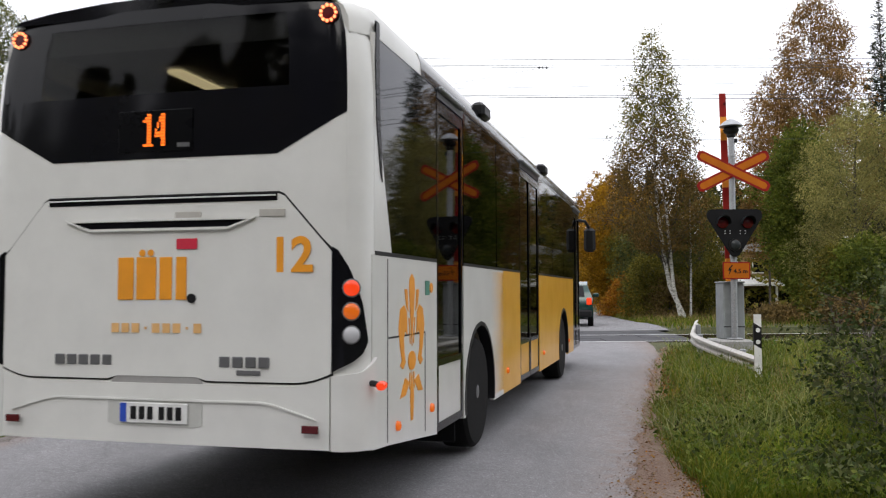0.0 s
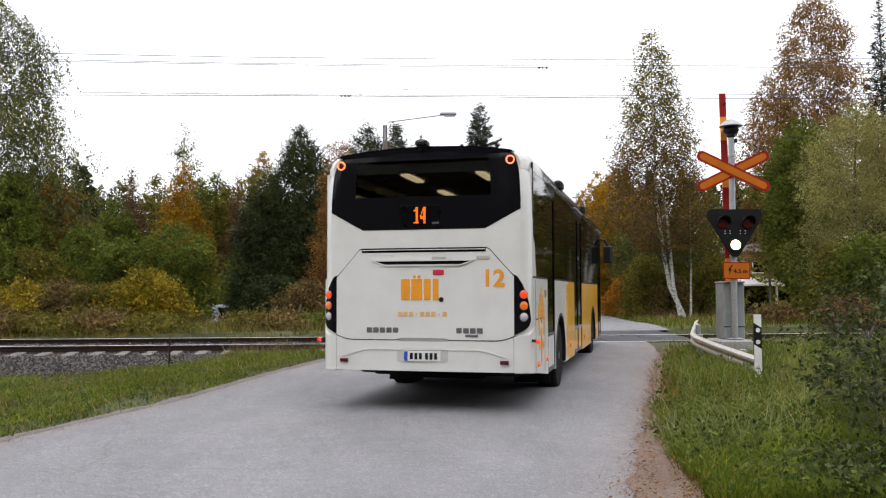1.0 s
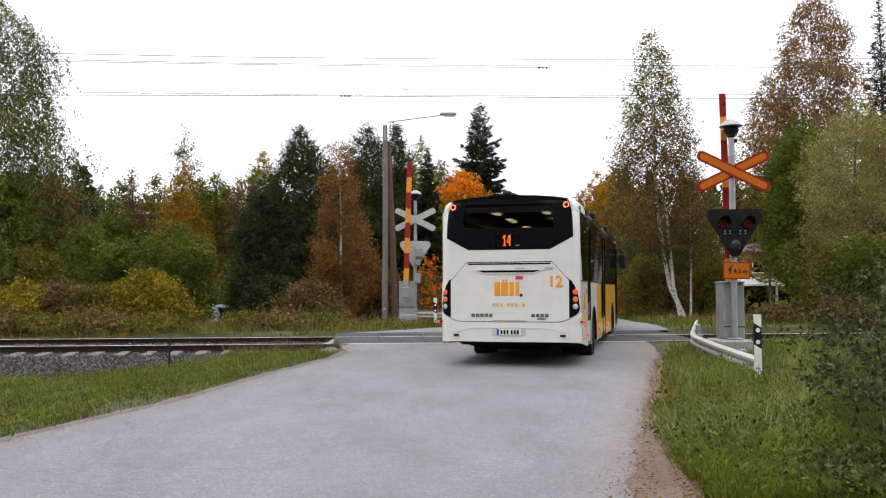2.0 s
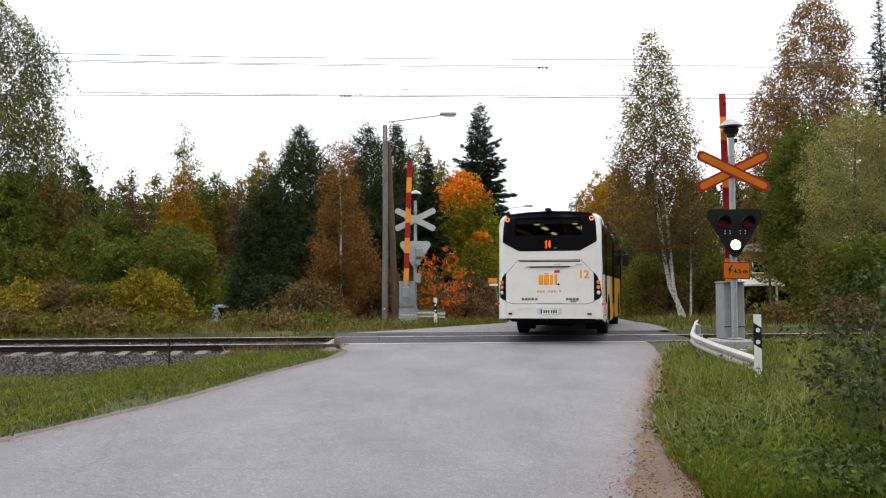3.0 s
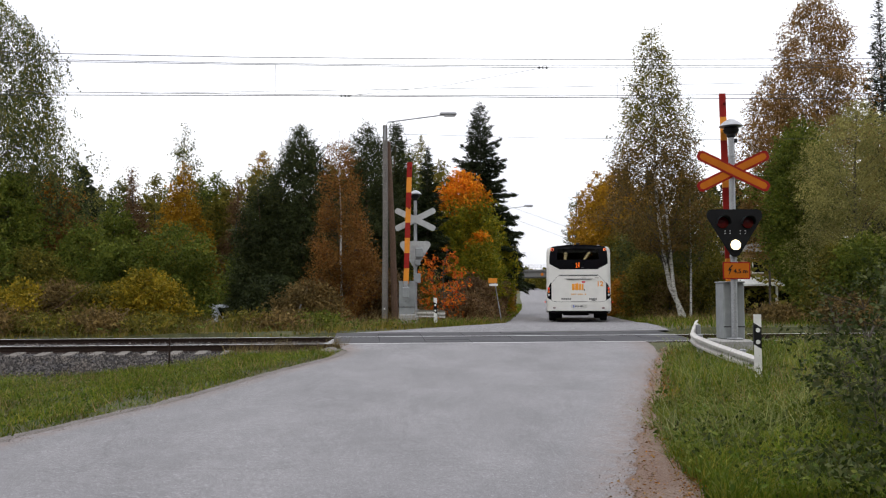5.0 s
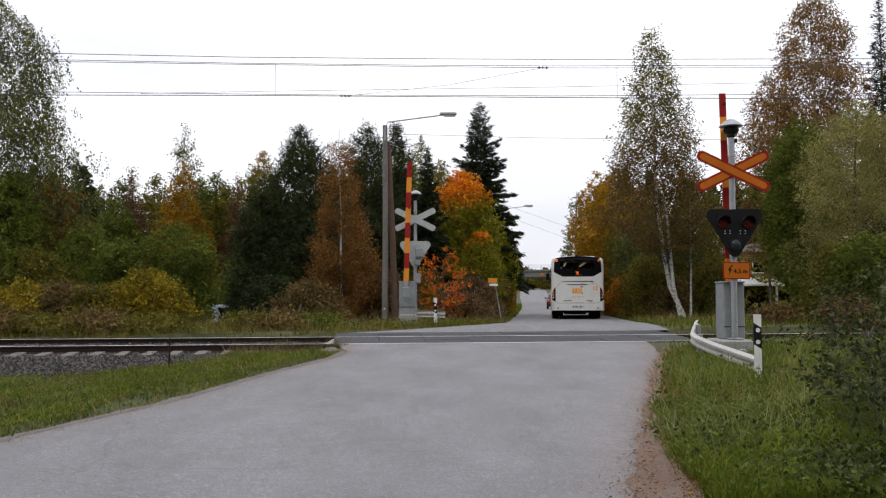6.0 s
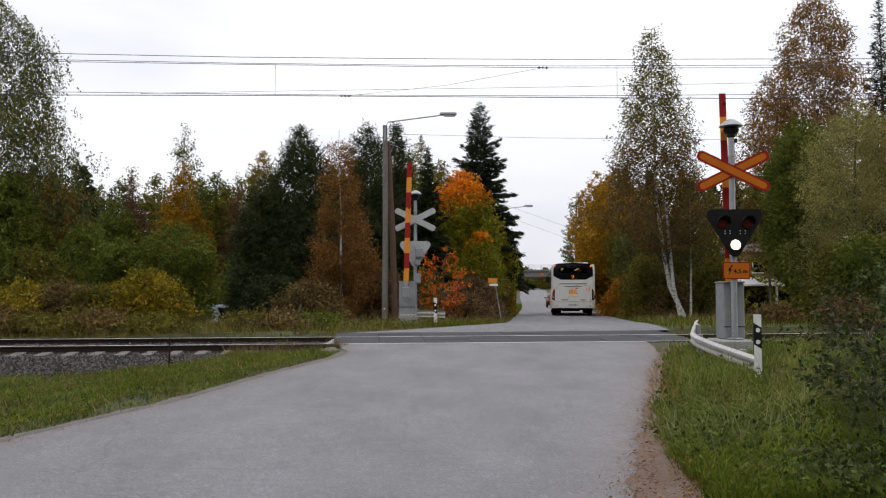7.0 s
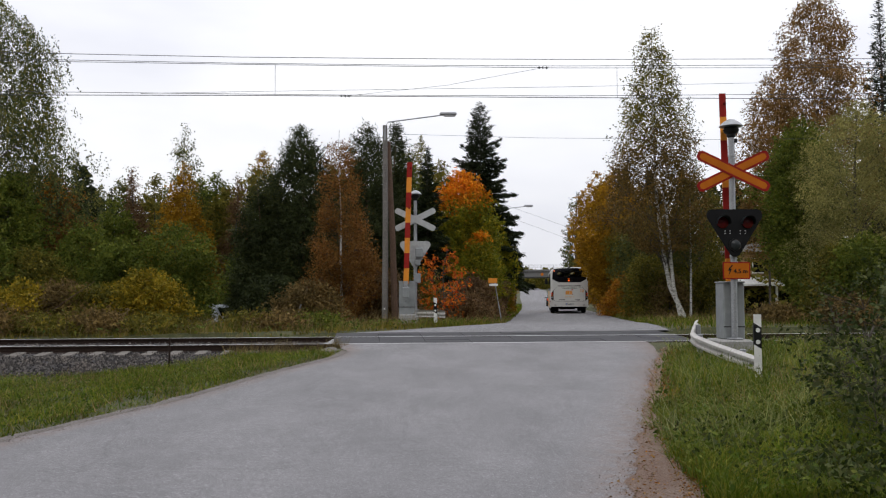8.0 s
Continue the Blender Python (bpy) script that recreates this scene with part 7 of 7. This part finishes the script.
    # broad weeds, fallen leaves
    for pts, nm, lab, m, sz, lift, seed in ((near[::5], "weeds", "broad-leaved weeds in the near grass", WEED, 0.030, 0.2, 21), (far[::8], "weeds", "broad-leaved weeds in the grass", WEED, 0.045, 0.16, 22),
                                            (left[::3], "weeds", "low weeds in the short grass", WEED, 0.021, 0.13, 23), (back[::6], "weeds", "weeds beyond the track", WEED, 0.06, 0.25, 24)):
        r2 = np.random.RandomState(seed)
        z = np.array([ground_z(x, y) for x, y in pts]) + r2.uniform(0.0, lift, len(pts))
        tagged(quads(nm, leaf_cards(r2, np.column_stack([pts, z]), sz), m), lab, "weeds", kind="stuff")
    for nm, m, off, sd, lab in (("pebbles", GREY_GRAVEL, lambda y: road_left(y), 0.12, "loose grey pebbles along the asphalt edge"), ("pebbles", GREY_GRAVEL, lambda y: road_right(y) + 0.10, 0.11, "loose grey pebbles along the asphalt edge"), ("pebbles", GRAVEL, lambda y: road_right(y) - 0.02, 0.10, "brown grit strewn over the asphalt edge")):
        k = 5000
        ys = 5 + 15 * rnd.uniform(0, 1, k) ** 1.2
        xs = np.array([off(y) for y in ys]) + rnd.normal(0, sd, k) * np.interp(ys, [5, 8, 20], [1.9, 1.0, 0.9])
        zs = np.array([road_z(y) for y in ys]) + 0.004
        c = np.column_stack([xs, ys, zs])
        s = rnd.uniform(0.002, 0.0075, (k, 1, 1)) * rnd.uniform(0.6, 1.3, (k, 5, 1))
        dirs = np.array([(1, 0, 0), (0, 1, 0), (-1, 0, 0), (0, -1, 0), (0, 0, 1)], float)
        v = c[:, None] + dirs[None] * s
        tri = v[:, [0, 1, 4, 1, 2, 4, 2, 3, 4, 3, 0, 4]].reshape(-1, 3)
        tagged(quads(nm, tri, m, tri=True), lab, "pebbles", kind="stuff")
    for kind_, count, sz in (("rust", 4200, 0.013), ("dry", 3000, 0.011), ("amber", 700, 0.014)):
        ys = 5 + 14.5 * rnd.uniform(0, 1, count) ** 1.3
        xs = np.array([road_right(y) + interp(y, (5, 0.42), (8, 0.16), (19, 0.13)) for y in ys]) + rnd.normal(0, 1, count) * np.interp(ys, [5, 8, 19], [0.26, 0.11, 0.10])
        z = np.array([road_z(y) for y in ys]) + 0.03
        flat_way = rnd.normal(size=(count, 3)) * np.array([1, 1, 0.1])
        tagged(quads("fallen_leaves", leaf_cards(rnd, np.column_stack([xs, ys, z]), sz, flat_way), LEAF[kind_]), "fallen brown leaves and needles on the gravel edge", "leaves", kind="stuff")


build_grass()


tagged(part("leaning_sapling", Geo().tube([(-13.4, 27.0, -0.15), (-12.4, 27.0, 0.75), (-11.0, 27.1, 1.75)], [0.020, 0.016, 0.008], 6), BROWN_WOOD), "thin bare sapling leaning over the weeds", "sapling")
tagged(part("leaning_stake", Geo().rod((-4.95, 28.2, 0.0), (-4.65, 28.2, 1.0), 0.025, n=6), POLE_WOOD), "pale thin stake leaning in the weeds", "stake")


# ---------------------------------------------------------------- what moves
BUS_ROWS = [(0.0, -1.675, 5.055, 0.036, 14.7), (0.5, -1.00, 7.40, 0.0, 14.4), (1.0, -0.24, 10.15, -0.02, 14.2), (1.5, 0.47, 12.86, -0.02, 14.6), (2.8, 2.35, 20.11, 0.17, 14.4),
            (3.5, 3.34, 24.33, 0.36, 11.6), (4.0, 4.10, 27.67, 0.28, 10.4), (4.7, 5.06, 32.40, 0.18, 8.6), (5.8, 6.44, 40.92, -0.01, 7.0), (6.5, 7.14, 46.35, -0.05, 6.7), (7.2, 7.92, 52.66, -0.08, 6.6), (8.0, 8.71, 59.30, -0.14, 6.2)]
CAR_ROWS = [(0.0, 3.85, 27.0, 0.30, 10), (0.5, 4.35, 29.8, 0.28, 9), (1.0, 4.75, 33.0, 0.22, 8), (2.0, 5.9, 41.0, 0.05, 7), (3.5, 7.6, 54.5, -0.05, 7), (4.7, 9.0, 66.0, -0.16, 6.5), (6.0, 10.2, 77.5, -0.2, 6.3), (8.0, 12.4, 96.0, -0.28, 6.0)]


def rolling(rows, wheels, r):
    """Rows of turning wheels for a thing that covers the ground of rows."""
    ts = [i * 0.05 for i in range(161)]
    ds = [0.0]
    px = [(np.interp(t, [q[0] for q in rows], [q[1] for q in rows]), np.interp(t, [q[0] for q in rows], [q[2] for q in rows])) for t in ts]
    for a, b in zip(px, px[1:]):
        ds.append(ds[-1] + math.hypot(b[0] - a[0], b[1] - a[1]))
    for w in wheels:
        m = w.matrix_basis.copy()
        left = m.to_3x3()[0][0] < 0
        walk(w, [(t, m @ pose(0, 0, 0, math.degrees(d / r) * (1 if left else -1))) for t, d in zip(ts, ds)])


def motions():
    walk(bus, [(t, pose(x, y, z, 0, 0, -yaw)) for t, x, y, z, yaw in BUS_ROWS])
    walk(car, [(t, pose(x, y, z, 0, 0, -yaw)) for t, x, y, z, yaw in CAR_ROWS])
    rolling(BUS_ROWS, bus_wheels, 0.485)
    rolling(CAR_ROWS, car_wheels, 0.29)
    # the white light flashes: the added drum turns its shining side out and away
    rows = [(0.0, 180)]
    for on, off in ((0.54, 1.60), (2.74, 3.60), (4.68, 5.66), (6.74, 7.68)):
        rows += [(on - 0.034, 180), (on, 120), (on + 0.067, 60), (on + 0.1, 0), (off - 0.067, 0), (off - 0.034, -60), (off, -120), (off + 0.034, -180), (off + 0.2, -180)]
    walk(added_flash_drum, [(t, pose(0, -0.15, 2.165, 0, 0, a)) for t, a in rows] + [(8.0, pose(0, -0.15, 2.165, 0, 0, 180))])


motions()
